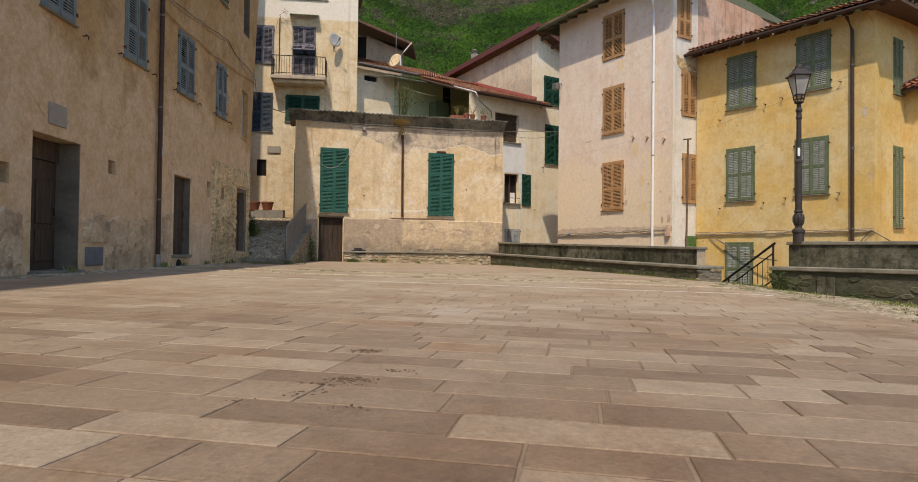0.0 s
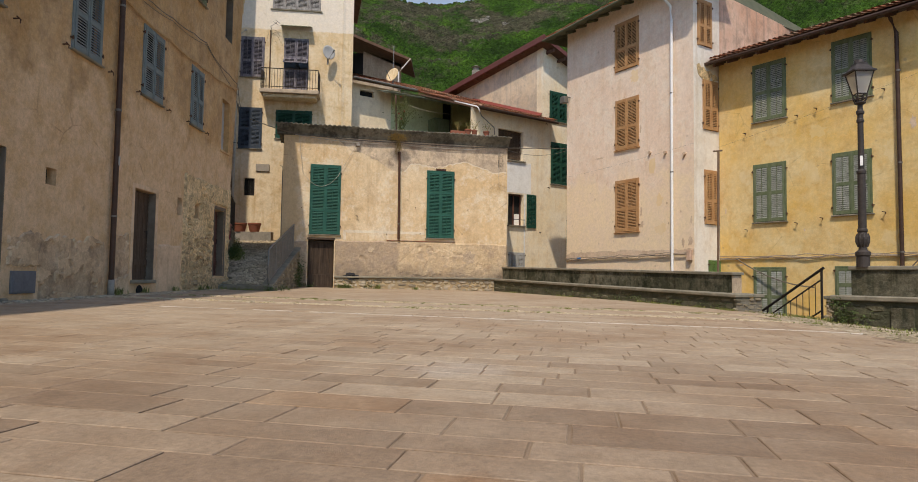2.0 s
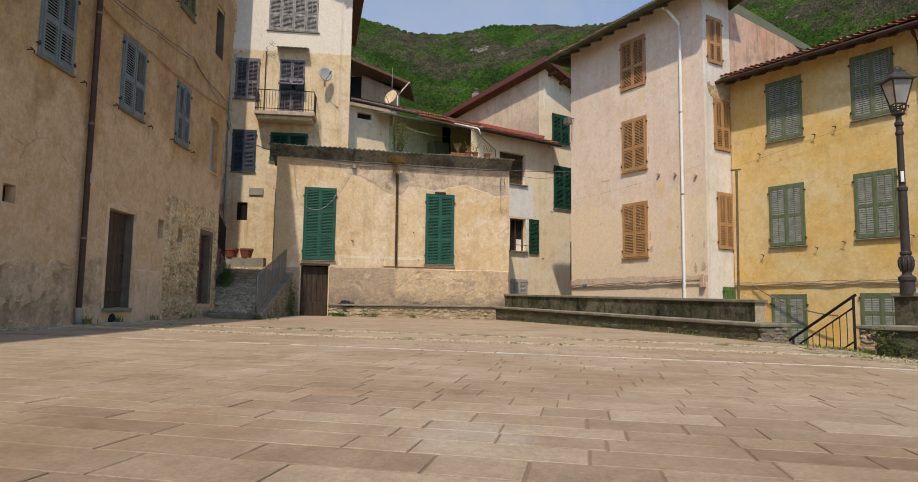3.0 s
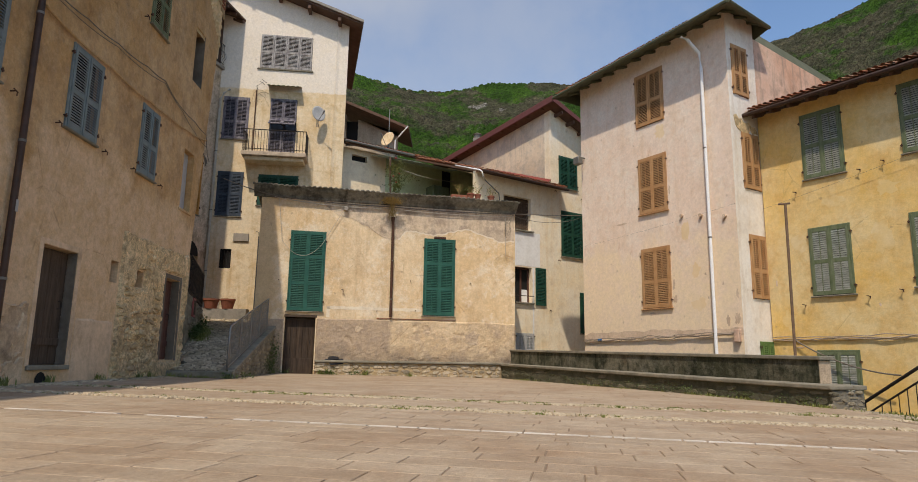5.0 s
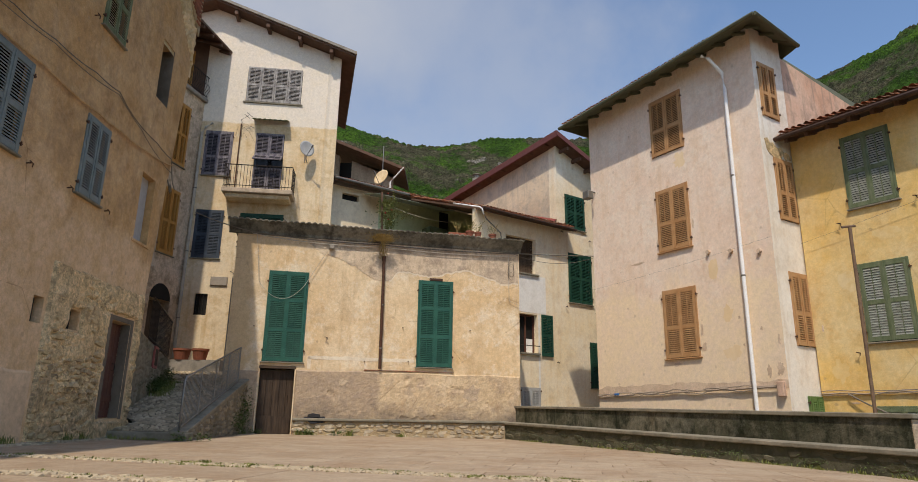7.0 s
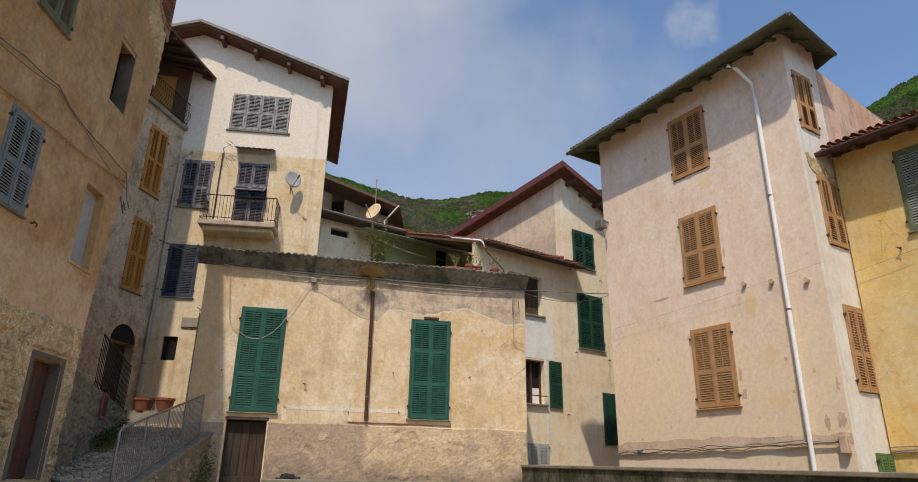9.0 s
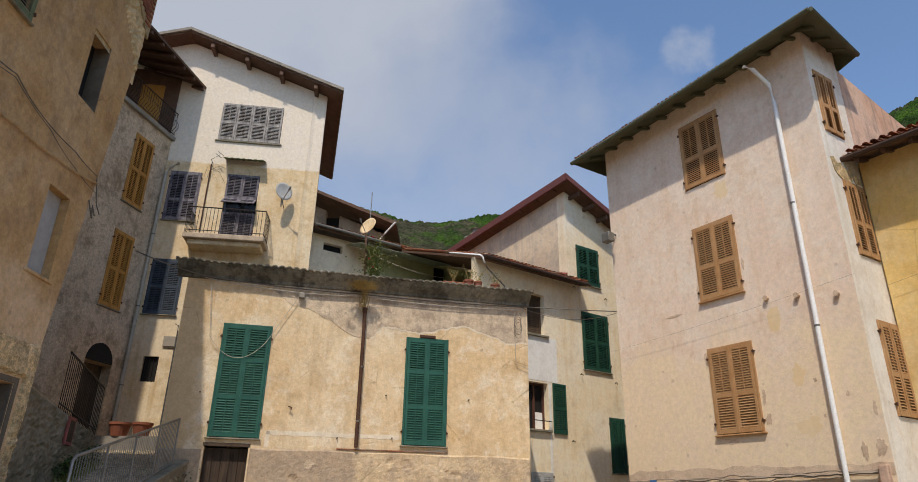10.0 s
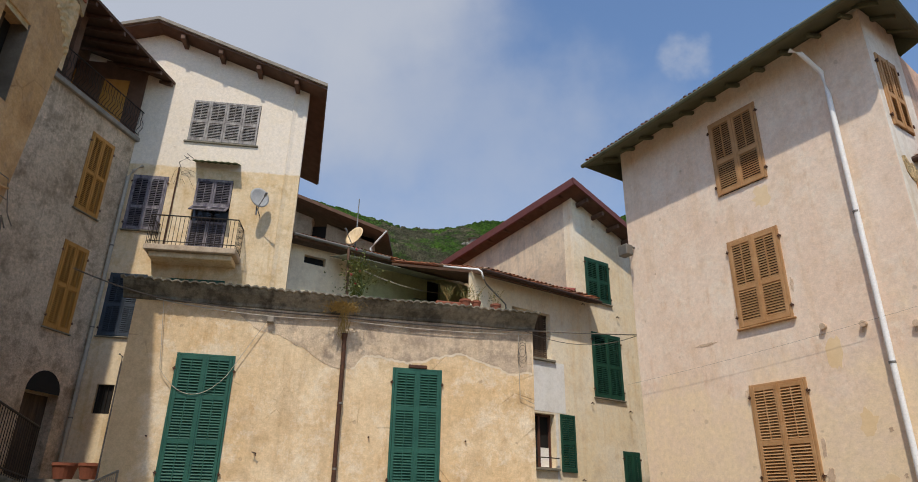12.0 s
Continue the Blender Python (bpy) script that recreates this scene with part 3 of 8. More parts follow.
def wall(u0, u1, z0, z1, holes=(), thick=0.4, top=None, left=None, right=None, ubreaks=(), zbreaks=()):
    """A wall with its face at y = 0 and openings (u0, u1, z0, z1) through it. top(u): a sloping upper edge; left(z), right(z): leaning ends."""
    us = sorted({u0, u1, *ubreaks, *(h[0] for h in holes), *(h[1] for h in holes)})
    zs = sorted({z0, z1, *zbreaks, *(h[2] for h in holes), *(h[3] for h in holes)})
    bm, seen = bmesh.new(), {}

    def v(i, k, back):
        if (i, k, back) not in seen:
            u, z = us[i], zs[k]
            if k == len(zs) - 1 and top:
                z = top(u)
            if i == 0 and left:
                u = left(z)
            if i == len(us) - 1 and right:
                u = right(z)
            seen[i, k, back] = bm.verts.new((u, thick if back else 0.0, z))
        return seen[i, k, back]

    def solid(i, k):
        if not (0 <= i < len(us) - 1 and 0 <= k < len(zs) - 1):
            return False
        u, z = (us[i] + us[i + 1]) / 2, (zs[k] + zs[k + 1]) / 2
        return not any(a < u < b and c < z < d for a, b, c, d in holes)

    for i in range(len(us) - 1):
        for k in range(len(zs) - 1):
            if not solid(i, k):
                continue
            bm.faces.new((v(i, k, 0), v(i + 1, k, 0), v(i + 1, k + 1, 0), v(i, k + 1, 0)))
            bm.faces.new((v(i, k, 1), v(i, k + 1, 1), v(i + 1, k + 1, 1), v(i + 1, k, 1)))
            for ok, a, b in ((solid(i - 1, k), (i, k + 1), (i, k)), (solid(i + 1, k), (i + 1, k), (i + 1, k + 1)), (solid(i, k - 1), (i, k), (i + 1, k)), (solid(i, k + 1), (i + 1, k + 1), (i, k + 1))):
                if not ok:
                    bm.faces.new((v(*a, 0), v(*a, 1), v(*b, 1), v(*b, 0)))
    return bm


def mesh_of(name, bm, material):
    me = bpy.data.meshes.new(name)
    bmesh.ops.recalc_face_normals(bm, faces=bm.faces)
    bm.to_mesh(me)
    bm.free()
    me.materials.append(material)
    return me


def part(name, bm, material, parent=None, label="", m=None, smooth=False):
    """One mesh object under a thing or a part."""
    ob = new(name, mesh_of(name, bm, material) if isinstance(bm, bmesh.types.BMesh) else bm)
    ob.parent = parent
    if m is not None:
        ob.matrix_basis = m
    if smooth:
        for p in ob.data.polygons:
            p.use_smooth = len(p.vertices) == 4
    if label:
        ob["label"] = label
    return ob


def thing(name, label, category, m=None, group="", kind=""):
    ob = new(name)
    ob.empty_display_size = 0.2
    if m is not None:
        ob.matrix_basis = m
    return tagged(ob, label, category, group, kind)


def floor_z(x, y):
    """The square's paving, which falls gently to the right-hand edge."""
    return 0.57 - 0.012 * x - 0.0135 * min(max(0.0, x - 4.0), 5.0) ** 2


def stone_shapes(seed, n=12):
    """Irregular field stones of unit size: uneven many-sided faces that swell from the wall."""
    rr, out = random.Random(seed), []
    for _ in range(n):
        bm = bmesh.new()
        m = rr.choice((6, 7, 8))
        turn = rr.uniform(0, 1)
        rim = []
        for i in range(m):
            a = 2 * math.pi * (i + turn + rr.uniform(-0.25, 0.25)) / m
            q = 0.5 / max(abs(math.cos(a)), abs(math.sin(a))) ** 0.75 * rr.uniform(0.86, 1.08)
            rim.append((max(-0.53, min(0.53, q * math.cos(a))), max(-0.53, min(0.53, q * math.sin(a)))))
        back = [bm.verts.new((x, 0.5, z)) for x, z in rim]
        mid = [bm.verts.new((x, rr.uniform(-0.25, 0.05), z)) for x, z in rim]
        front = [bm.verts.new((x * 0.72, rr.uniform(-0.62, -0.42), z * 0.70)) for x, z in rim]
        bm.faces.new(front)
        for lo, hi in ((back, mid), (mid, front)):
            for i in range(m):
                bm.faces.new((lo[i], lo[(i + 1) % m], hi[(i + 1) % m], hi[i]))
        out.append(bm)
    return out


def masonry(parent, material, u0, u1, z0, z1, size=(0.26, 0.14), deep=0.09, y=0.0, holes=(), seed=1, gap=0.02, inside_of=None):
    """Field stones, each its own piece, laid in rough courses against a face at y."""
    rr = random.Random(seed)
    shapes = [mesh_of("stone", bm, material) for bm in stone_shapes(seed)]
    z = z0
    while z < z1 - 0.04:
        hgt = min(size[1] * rr.uniform(0.75, 1.3), z1 - z + 0.02)
        u = u0 + rr.uniform(-0.1, 0.0)
        while u < u1:
            w = size[0] * rr.uniform(0.55, 1.7)
            w = min(w, u1 - u + 0.03)
            uc, zc = u + w / 2, z + hgt / 2 + rr.uniform(-0.035, 0.035)
            if w > 0.06 and not any(a - 0.02 < uc + w / 2 and uc - w / 2 < b + 0.02 and c - 0.02 < zc + hgt / 2 and zc - hgt / 2 < d + 0.02 for a, b, c, d in holes) and (inside_of is None or inside_of(uc, zc)):
                m = pose(uc, y + rr.uniform(-0.012, 0.02), zc, 0, rr.uniform(-9, 9), 0) @ Matrix.Diagonal((max(w - gap, 0.05), deep, max(hgt * rr.uniform(0.8, 1.15) - gap, 0.04), 1))
                part("stone", rr.choice(shapes), material, parent, "", m)
            u += w
        z += hgt


SLATS = {}
SLAT_TONE = {GREEN_G.name: GREY_S, BLUE.name: BLUE_S, PURPLE.name: DUSK_S}


def slat_mesh(w, material, pitch):
    key = (round(w, 3), material.name, round(pitch, 3))
    if key not in SLATS:
        bm = bmesh.new()
        box(bm, -w / 2, -pitch * 0.58, -0.004, w / 2, pitch * 0.58, 0.004, Matrix.Rotation(radians(50), 4, "X"))
        SLATS[key] = mesh_of("slat", bm, material)
    return SLATS[key]


def shutter_leaf(house, material, x0, x1, z0, z1, y=0.0, cuts=(0.33, 0.66), pitch=0.058, stile=0.062, swing=0.0, hinge="left", label="", bars=0.022, half=False):
    """A louvred leaf: frame of stiles and rails, with slats of its own between them."""
    w, hgt, t = x1 - x0, z1 - z0, 0.042
    dims = [(0, 0, 0, stile, t, hgt), (w - stile, 0, 0, w, t, hgt)]
    ends = [0.0, *[c * hgt for c in cuts], hgt]
    rails = [(0.0, 0.10)] + [(c - 0.05, c + 0.05) for c in ends[1:-1]] + [(hgt - 0.08, hgt)]
    for a, b in rails:
        dims.append((stile, 0.003, a, w - stile, t - 0.003, b))
    if bars:
        dims.append((w / 2 - bars / 2, 0.001, cuts[0] * hgt if half and cuts else 0.05, w / 2 + bars / 2, t - 0.006, hgt - 0.05))
    m = pose(x0, y - t, z0)
    if swing:
        m = pose(x0, y, z0, 0, 0, -swing) @ pose(0, -t, 0) if hinge == "left" else pose(x1, y, z0, 0, 0, swing) @ pose(-w, -t, 0)
    leaf = part("shutter_leaf", bevelled(boxes(*dims), 0.004), material, house, label, m)
    mesh = slat_mesh(w - 2 * stile + 0.01, SLAT_TONE.get(material.name, material), pitch)
    for (_, a), (b, _) in zip(rails, rails[1:]):
        n = max(1, int(round((b - a) / pitch)))
        for i in range(n):
            part("slat", mesh, material, leaf, "", pose(w / 2, t / 2, a + (i + 0.5) * (b - a) / n))
    return leaf


HINGE = mesh_of("hinge", tube(boxes((-0.03, -0.045, -0.012, 0.03, 0.01, 0.012)), [(0, -0.04, -0.035), (0, -0.04, 0.035)], 0.012, 6), RUST)


def shutters(house, material, u0, u1, z0, z1, cuts=(0.33, 0.66), pitch=0.058, y=0.0, sill=True, label="", sill_mat=None, framed=True, half=False, bars=0.022):
    """A pair of closed leaves in a shallow frame, over a sill."""
    mid = (u0 + u1) / 2
    f = 0.0
    if framed:
        f = 0.035
        part("window_frame", bevelled(boxes((u0 - 0.01, y - 0.03, z0, u0 + f, y + 0.06, z1 + 0.01), (u1 - f, y - 0.03, z0, u1 + 0.01, y + 0.06, z1 + 0.01), (u0 + f, y - 0.028, z1 - f, u1 - f, y + 0.06, z1 + 0.008)), 0.004), material, house)
    for a, b, s in ((u0 + f + 0.003, mid - 0.003, 1), (mid + 0.003, u1 - f - 0.003, -1)):
        shutter_leaf(house, material, a, b, z0 + 0.012, z1 - f - 0.004, y - 0.004, cuts, pitch, label=label, half=half, bars=bars)
    bm = boxes((mid - 0.022, y - 0.062, z0 + 0.015, mid + 0.022, y - 0.047, z1 - f - 0.006))
    part("cover_strip", bm, material, house)
    for u in (u0 - 0.02, u1 + 0.02):
        for k in (0.12, 0.88):
            part("hinge", HINGE, RUST, house, "rusty iron hinge", pose(u, y, z0 + (z1 - z0) * k))
    if sill:
        part("window_sill", bevelled(boxes((u0 - 0.05, y - 0.07, z0 - 0.04, u1 + 0.05, y + 0.2, z0 - 0.005)), 0.008), sill_mat or CAP, house)
    part("window_pane", boxes((u0 + 0.002, y + 0.14, z0 + 0.002, u1 - 0.002, y + 0.17, z1 - 0.002)), GLASS, house, "dark window behind closed shutters")


def patch(house, u, z, w, hgt, material, seed, label="", y=0.0, thick=0.006, name="plaster_chip"):
    """An irregular scar or stain of another coat, with its own thin edge."""
    rr, pts = random.Random(seed), []
    for i in range(18):
        a = 2 * math.pi * i / 18
        q = 0.5 * rr.uniform(0.55, 1.15)
        pts.append((u + w * q * math.cos(a), z + hgt * q * math.sin(a)))
    part(name, prism(bmesh.new(), pts[::-1], y - thick, y + 0.004), material, house, label)


def hook(house, u, z, y=0.0):
    """A wrought-iron shutter catch on the wall."""
    bm = tube(bmesh.new(), [(u, y + 0.02, z), (u, y - 0.09, z + 0.005)], 0.012, 6)
    tube(bm, [(u - 0.05, y - 0.085, z + 0.02), (u + 0.045, y - 0.09, z - 0.005)], 0.011, 6)
    tube(bm, [(u + 0.03, y - 0.09, z), (u + 0.035, y - 0.085, z - 0.06)], 0.009, 5)
    part("shutter_catch", bm, RUST, house, "rusty iron shutter catch")


def pipe(name, pts, r, material, house=None, label="", clamps=()):
    ob = part(name, tube(bmesh.new(), pts, r, 16), material, house, label)
    if clamps:
        for z in clamps:
            x, y = pts[-1][0], pts[-1][1]
            part("pipe_clamp", tube(bmesh.new(), [(x, y, z - 0.02), (x, y, z + 0.02)], r + 0.008, 10), GUTTER, ob)
    return ob


def sagging(a, b, drop, n=14):
    a, b = Vector(a), Vector(b)
    return [a.lerp(b, i / n) + Vector((0, 0, -drop * 4 * (i / n) * (1 - i / n))) for i in range(n + 1)]


def tiles(u0, u1, depth, z_eave, pitch_deg, y0, pitch_w=0.19, row=0.34, seed=1, slant=0.0):
    """Barrel tiles on a slope that rises inwards from the eave line at y0; joined. slant: fall along u."""
    rnd = random.Random(seed)
    bm = bmesh.new()
    c, s = math.cos(radians(pitch_deg)), math.sin(radians(pitch_deg))
    nu, nr = int((u1 - u0) / pitch_w), int(depth / row) + 1
    for i in range(nu):
        for over in (0, 1):
            uc = u0 + (i + 0.5 + 0.5 * over) * pitch_w
            for k in range(nr):
                a, b = k * row - 0.05 + rnd.uniform(-0.03, 0.03), (k + 1) * row + 0.03
                rad, lift = pitch_w * 0.33, (0.030 if over else 0.0) + rnd.uniform(0, 0.014)
                ring = []
                for q, (d, rr) in enumerate(((a, rad * 1.08), (b, rad * 0.9))):
                    row_v = []
                    for j in range(6):
                        th = math.pi * j / 5
                        du, dn = rr * math.cos(th), rr * math.sin(th) * (0.75 if over else -0.6)
                        up = lift + dn + (0.03 if q == 0 else 0.0)
                        row_v.append(bm.verts.new((uc + du, y0 + d * c - up * s, z_eave + d * s + up * c + slant * (uc - u0))))
                    ring.append(row_v)
                for j in range(5):
                    bm.faces.new((ring[0][j], ring[0][j + 1], ring[1][j + 1], ring[1][j]))
    return bm


def leaves(bm, centre, spread, n, size, rr):
    """Many small folded leaves round a centre."""
    for _ in range(n):
        c = Vector(centre) + Vector((rr.gauss(0, spread[0]), rr.gauss(0, spread[1]), rr.gauss(0, spread[2])))
        l = size * rr.uniform(0.6, 1.3)
        m = Matrix.Translation(c) @ Euler((rr.uniform(-0.9, 0.9), rr.uniform(-0.9, 0.9), rr.uniform(0, 6.28))).to_matrix().to_4x4()
        v = [bm.verts.new(m @ Vector(q)) for q in ((0, 0, 0), (l * 0.5, l * 0.28, l * 0.12), (l, 0, 0), (l * 0.5, -l * 0.28, l * 0.12))]
        bm.faces.new((v[0], v[1], v[2]))
        bm.faces.new((v[0], v[2], v[3]))
    return bm


def wavering(a, b, amp, seed, n=40):
    """A slack cable fixed along a wall, never quite straight."""
    a, b = Vector(a), Vector(b)
    return [a.lerp(b, i / n) + Vector((0, 0, amp * (noise.noise(Vector((i * 0.23, seed, 0))) + 0.5 * noise.noise(Vector((i * 0.7, seed, 3)))))) for i in range(n + 1)]


def rough_sheet(u0, u1, z0, z1, step, relief, holes=(), top=None, rim=0.012):
    """A coat on a wall's face with real relief; its edges sink into the wall. relief(u, z): how far it stands out."""
    nu, nz = max(3, int((u1 - u0) / step)), max(3, int((z1 - z0) / step))
    bm, g = bmesh.new(), []
    for i in range(nu + 1):
        u = u0 + (u1 - u0) * i / nu
        zt, col = top(u) if top else z1, []
        for k in range(nz + 1):
            z = z0 + (zt - z0) * k / nz
            e = min(i, nu - i, k, nz - k)
            if any(a - step < u < b + step and c - step < z < d + step for a, b, c, d in holes):
                e = 0
            col.append(bm.verts.new((u, -relief(u, z) if e else rim, z)))
        g.append(col)
    for i in range(nu):
        for k in range(nz):
            u, z = (g[i][k].co + g[i + 1][k + 1].co).to_2d()[0] / 2, (g[i][k].co.z + g[i + 1][k + 1].co.z) / 2
            if not any(a < u < b and c < z < d for a, b, c, d in holes):
                bm.faces.new((g[i][k], g[i + 1][k], g[i + 1][k + 1], g[i][k + 1]))
    return bm


def stones_out(u, z, s=4.4, deep=0.05):
    """Relief of rubble: each stone swells between its joints."""
    w = Vector((u * s, z * s * 1.7, 0.5))
    w += Vector((noise.noise(w * 0.8), noise.noise(w * 0.8 + Vector((7, 0, 0))), 0)) * 0.5
    d = noise.voronoi(w)[0]
    return deep * min(1.0, (d[1] - d[0]) * 2.6) * (0.75 + 0.5 * noise.noise(w * 0.55)) + 0.010 * noise.noise(Vector((u * 11, z * 11, 1)))


def flakes_out(u, z, seed=0.0):
    """Relief of peeling plaster: plates that end in sharp steps, over a lumpy bed."""
    n = noise.noise(Vector((u * 2.2, z * 2.6, seed))) + 0.5 * noise.noise(Vector((u * 5.5, z * 6.5, seed + 3)))
    plates = 0.016 * max(0.0, min(1.0, (n + 0.05) * 9)) + 0.012 * max(0.0, min(1.0, (n - 0.28) * 9))
    return 0.006 + plates + 0.006 * noise.noise(Vector((u * 10, z * 10, seed + 5))) + 0.004 * noise.noise(Vector((u * 21, z * 21, seed)))


def shells_out(u, z, seed=0.0):
    """Relief of what is left of a top coat: whole shells stand out, the rest lies sunk."""
    n = noise.noise(Vector((u * 1.6, z * 1.9, seed))) + 0.55 * noise.noise(Vector((u * 4.4, z * 5.2, seed + 3))) + 0.25 * noise.noise(Vector((u * 11, z * 12, seed)))
    return 0.036 + 0.006 * noise.noise(Vector((u * 6, z * 6, seed))) if n > 0.0 else -0.02


def strip_coat(us, low, high, thick):
    """A thin coat between two ragged edges, proud of the wall by thick."""
    bm, rows = bmesh.new(), []
    for y, f in ((0.0, low), (-thick, low), (-thick, high), (0.0, high)):
        rows.append([bm.verts.new((u, y, f(u))) for u in us])
    for a, b in zip(rows, rows[1:]):
        for i in range(len(us) - 1):
            bm.faces.new((a[i], a[i + 1], b[i + 1], b[i]))
    bm.faces.new([r[0] for r in rows])
    bm.faces.new([r[-1] for r in rows])
    return bm


def ribbed(u0, u1, pitch, amp, front, back, thick=0.012):
    """One corrugated sheet from a front line (y, z) to a back line."""
    bm, rows = bmesh.new(), []
    n = int((u1 - u0) / pitch)
    for (y, z), dz in ((front, 0.0), (back, 0.0), (back, -thick), (front, -thick)):
        rows.append([bm.verts.new((u0 + i * pitch, y, z + dz + amp * (i % 2))) for i in range(n + 1)])
    for a, b in zip(rows, rows[1:] + rows[:1]):
        for i in range(n):
            bm.faces.new((a[i], a[i + 1], b[i + 1], b[i]))
    bm.faces.new([r[0] for r in rows])
    bm.faces.new([r[-1] for r in rows])
    return bm

# ---------------------------------------------------------------- ground and square
def sheet(x0, x1, y0, y1, step, height, thick=0.0):
    nx, ny = max(1, int((x1 - x0) / step)), max(1, int((y1 - y0) / step))
    bm = bmesh.new()
    g = [[bm.verts.new((x0 + (x1 - x0) * i / nx, y0 + (y1 - y0) * j / ny, height(x0 + (x1 - x0) * i / nx, y0 + (y1 - y0) * j / ny))) for j in range(ny + 1)] for i in range(nx + 1)]
    for i in range(nx):
        for j in range(ny):
            bm.faces.new((g[i][j], g[i + 1][j], g[i + 1][j + 1], g[i][j + 1]))
    return bm


ground = part("ground", sheet(-1500, 1500, -1500, 1500, 300, lambda x, y: -1.0), SOIL)
tagged(ground, "bare earth under and beyond the village", "ground", kind="structure")
street = part("street", boxes((-2, 12, -1.1, 16, 34, -0.75)), STREET)
tagged(street, "worn lower street below the parapet", "street", kind="structure")

# the square's bed, with its outer edge along the parapets
PLAZA = [(-9.0, -22.0), (12.5, -22.0), (12.5, 6.2), (6.75, 13.1), (6.6, 16.3), (1.6, 27.6), (1.6, 29.5), (-9.0, 29.5)]


def bed():
    """The bed of the square: a solid block with a gently falling top."""
    bm = bmesh.new()
    top, low = [], []
    for x, y in PLAZA:
        low.append(bm.verts.new((x, y, -1.05)))
    rows = []
    for j in range(53):
        y = -22.0 + j * (51.5 / 52)
        xr = 12.5 if y < 6.2 else 12.5 + (6.75 - 12.5) * (y - 6.2) / 6.9 if y < 13.1 else 6.75 + (6.6 - 6.75) * (y - 13.1) / 3.2 if y < 16.3 else 6.6 + (1.6 - 6.6) * (y - 16.3) / 11.3 if y < 27.6 else 1.6
        xs = [-9.0 + (xr + 9.0) * i / 24 for i in range(25)]
        rows.append([bm.verts.new((x, y, floor_z(x, y) - 0.0055)) for x in xs])
    for a, b in zip(rows, rows[1:]):
        for i in range(24):
            bm.faces.new((a[i], a[i + 1], b[i + 1], b[i]))
    rim = [r[-1] for r in rows]
    down = [bm.verts.new((v.co.x, v.co.y, -1.05)) for v in rim]
    for i in range(len(rim) - 1):
        bm.faces.new((rim[i], down[i], down[i + 1], rim[i + 1]))
    bmesh.ops.delete(bm, geom=low, context="VERTS")
    return bm


floor = part("pavement", bed(), JOINT)
tagged(floor, "stone-paved village square with earth-filled joints", "pavement", kind="structure")

# ---------------------------------------------------------------- ochre house in the shade (along the square)
MA = pose(-6.70, 11.2, 0, 0, 0, 94.3)
house_a = thing("house", "tall ochre plastered house with faded blue shutters, in shade", "house", MA)


def a_end(z):
    return 10.25 if z < 3.7 else 10.3 + (z - 3.7) * 0.115 if z < 10.5 else 11.1


A_WIN = [(-1.18, -0.22, 5.0, 6.5), (1.58, 2.55, 5.0, 6.5), (4.25, 5.27, 4.95, 6.48), (6.97, 7.80, 4.95, 6.48), (6.9, 7.76, 8.32, 9.8), (1.6, 2.5, 8.4, 9.8), (4.25, 5.2, 8.4, 9.8), (-4.6, -3.6, 5.0, 6.5)]
A_HOLES = A_WIN + [(-1.31, 0.06, 0.66, 2.95), (1.04, 1.33, 2.54, 2.82), (4.15, 5.18, 0.93, 2.90), (9.02, 9.84, 1.02, 2.95), (9.36, 10.02, 4.74, 6.27), (9.42, 10.06, 8.12, 9.62), (6.37, 6.66, 2.54, 2.97), (7.42, 7.80, 2.56, 2.92), (-2.1, -1.85, 2.05, 2.36)]
part("wall", wall(-34, 11.1, -1, 12.2, A_HOLES, 0.5, right=a_end, zbreaks=(3.7, 10.5)), PL_A, house_a, "patched ochre plaster, painted paler below for bounced light")
part("wall", wall(0, 6, -1, 12.2, (), 0.4), PL_B, house_a, "bare end wall of the house", pose(10.25, 0.5, 0, 0, 0, 90))
part("roof", slab(bmesh.new(), [(-34, -0.10, 12.30), (11.2, -0.10, 12.30), (11.2, 9, 14.7), (-34, 9, 14.7)], 0.14), TILE, house_a)
for n, (a, b, c, d) in enumerate(A_WIN):
    if n != 6 and n != 5:
        shutters(house_a, BLUE if n != 4 else GREEN_G, a, b, c, d, (0.46,) if n != 4 else (0.5,), 0.05, bars=0.0, label="faded blue-grey louvred shutter" if n != 4 else "faded green louvred shutter")
    else:
        shutters(house_a, BLUE, a, b, c, d, (0.46,), 0.05, bars=0.0)
for u, z in ((4.02, 4.92), (5.55, 4.92), (6.72, 4.93), (8.05, 4.93), (1.33, 4.97), (2.84, 4.97), (0.05, 4.9), (6.6, 8.3)):
    hook(house_a, u, z)
# grey instead of white: the shade inside the niche is in the colour
part("niche_back", boxes((9.362, 0.16, 4.742, 10.018, 0.25, 6.268)), GREYP, house_a, "blind window, niche shade put into its grey")
part("window_sill", bevelled(boxes((9.28, -0.03, 4.68, 10.1, 0.15, 4.74)), 0.008), PL_A, house_a)
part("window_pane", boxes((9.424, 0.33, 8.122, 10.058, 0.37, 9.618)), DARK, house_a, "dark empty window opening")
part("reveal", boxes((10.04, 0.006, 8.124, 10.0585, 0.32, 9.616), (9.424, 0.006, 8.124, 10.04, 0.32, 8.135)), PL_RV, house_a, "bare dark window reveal")
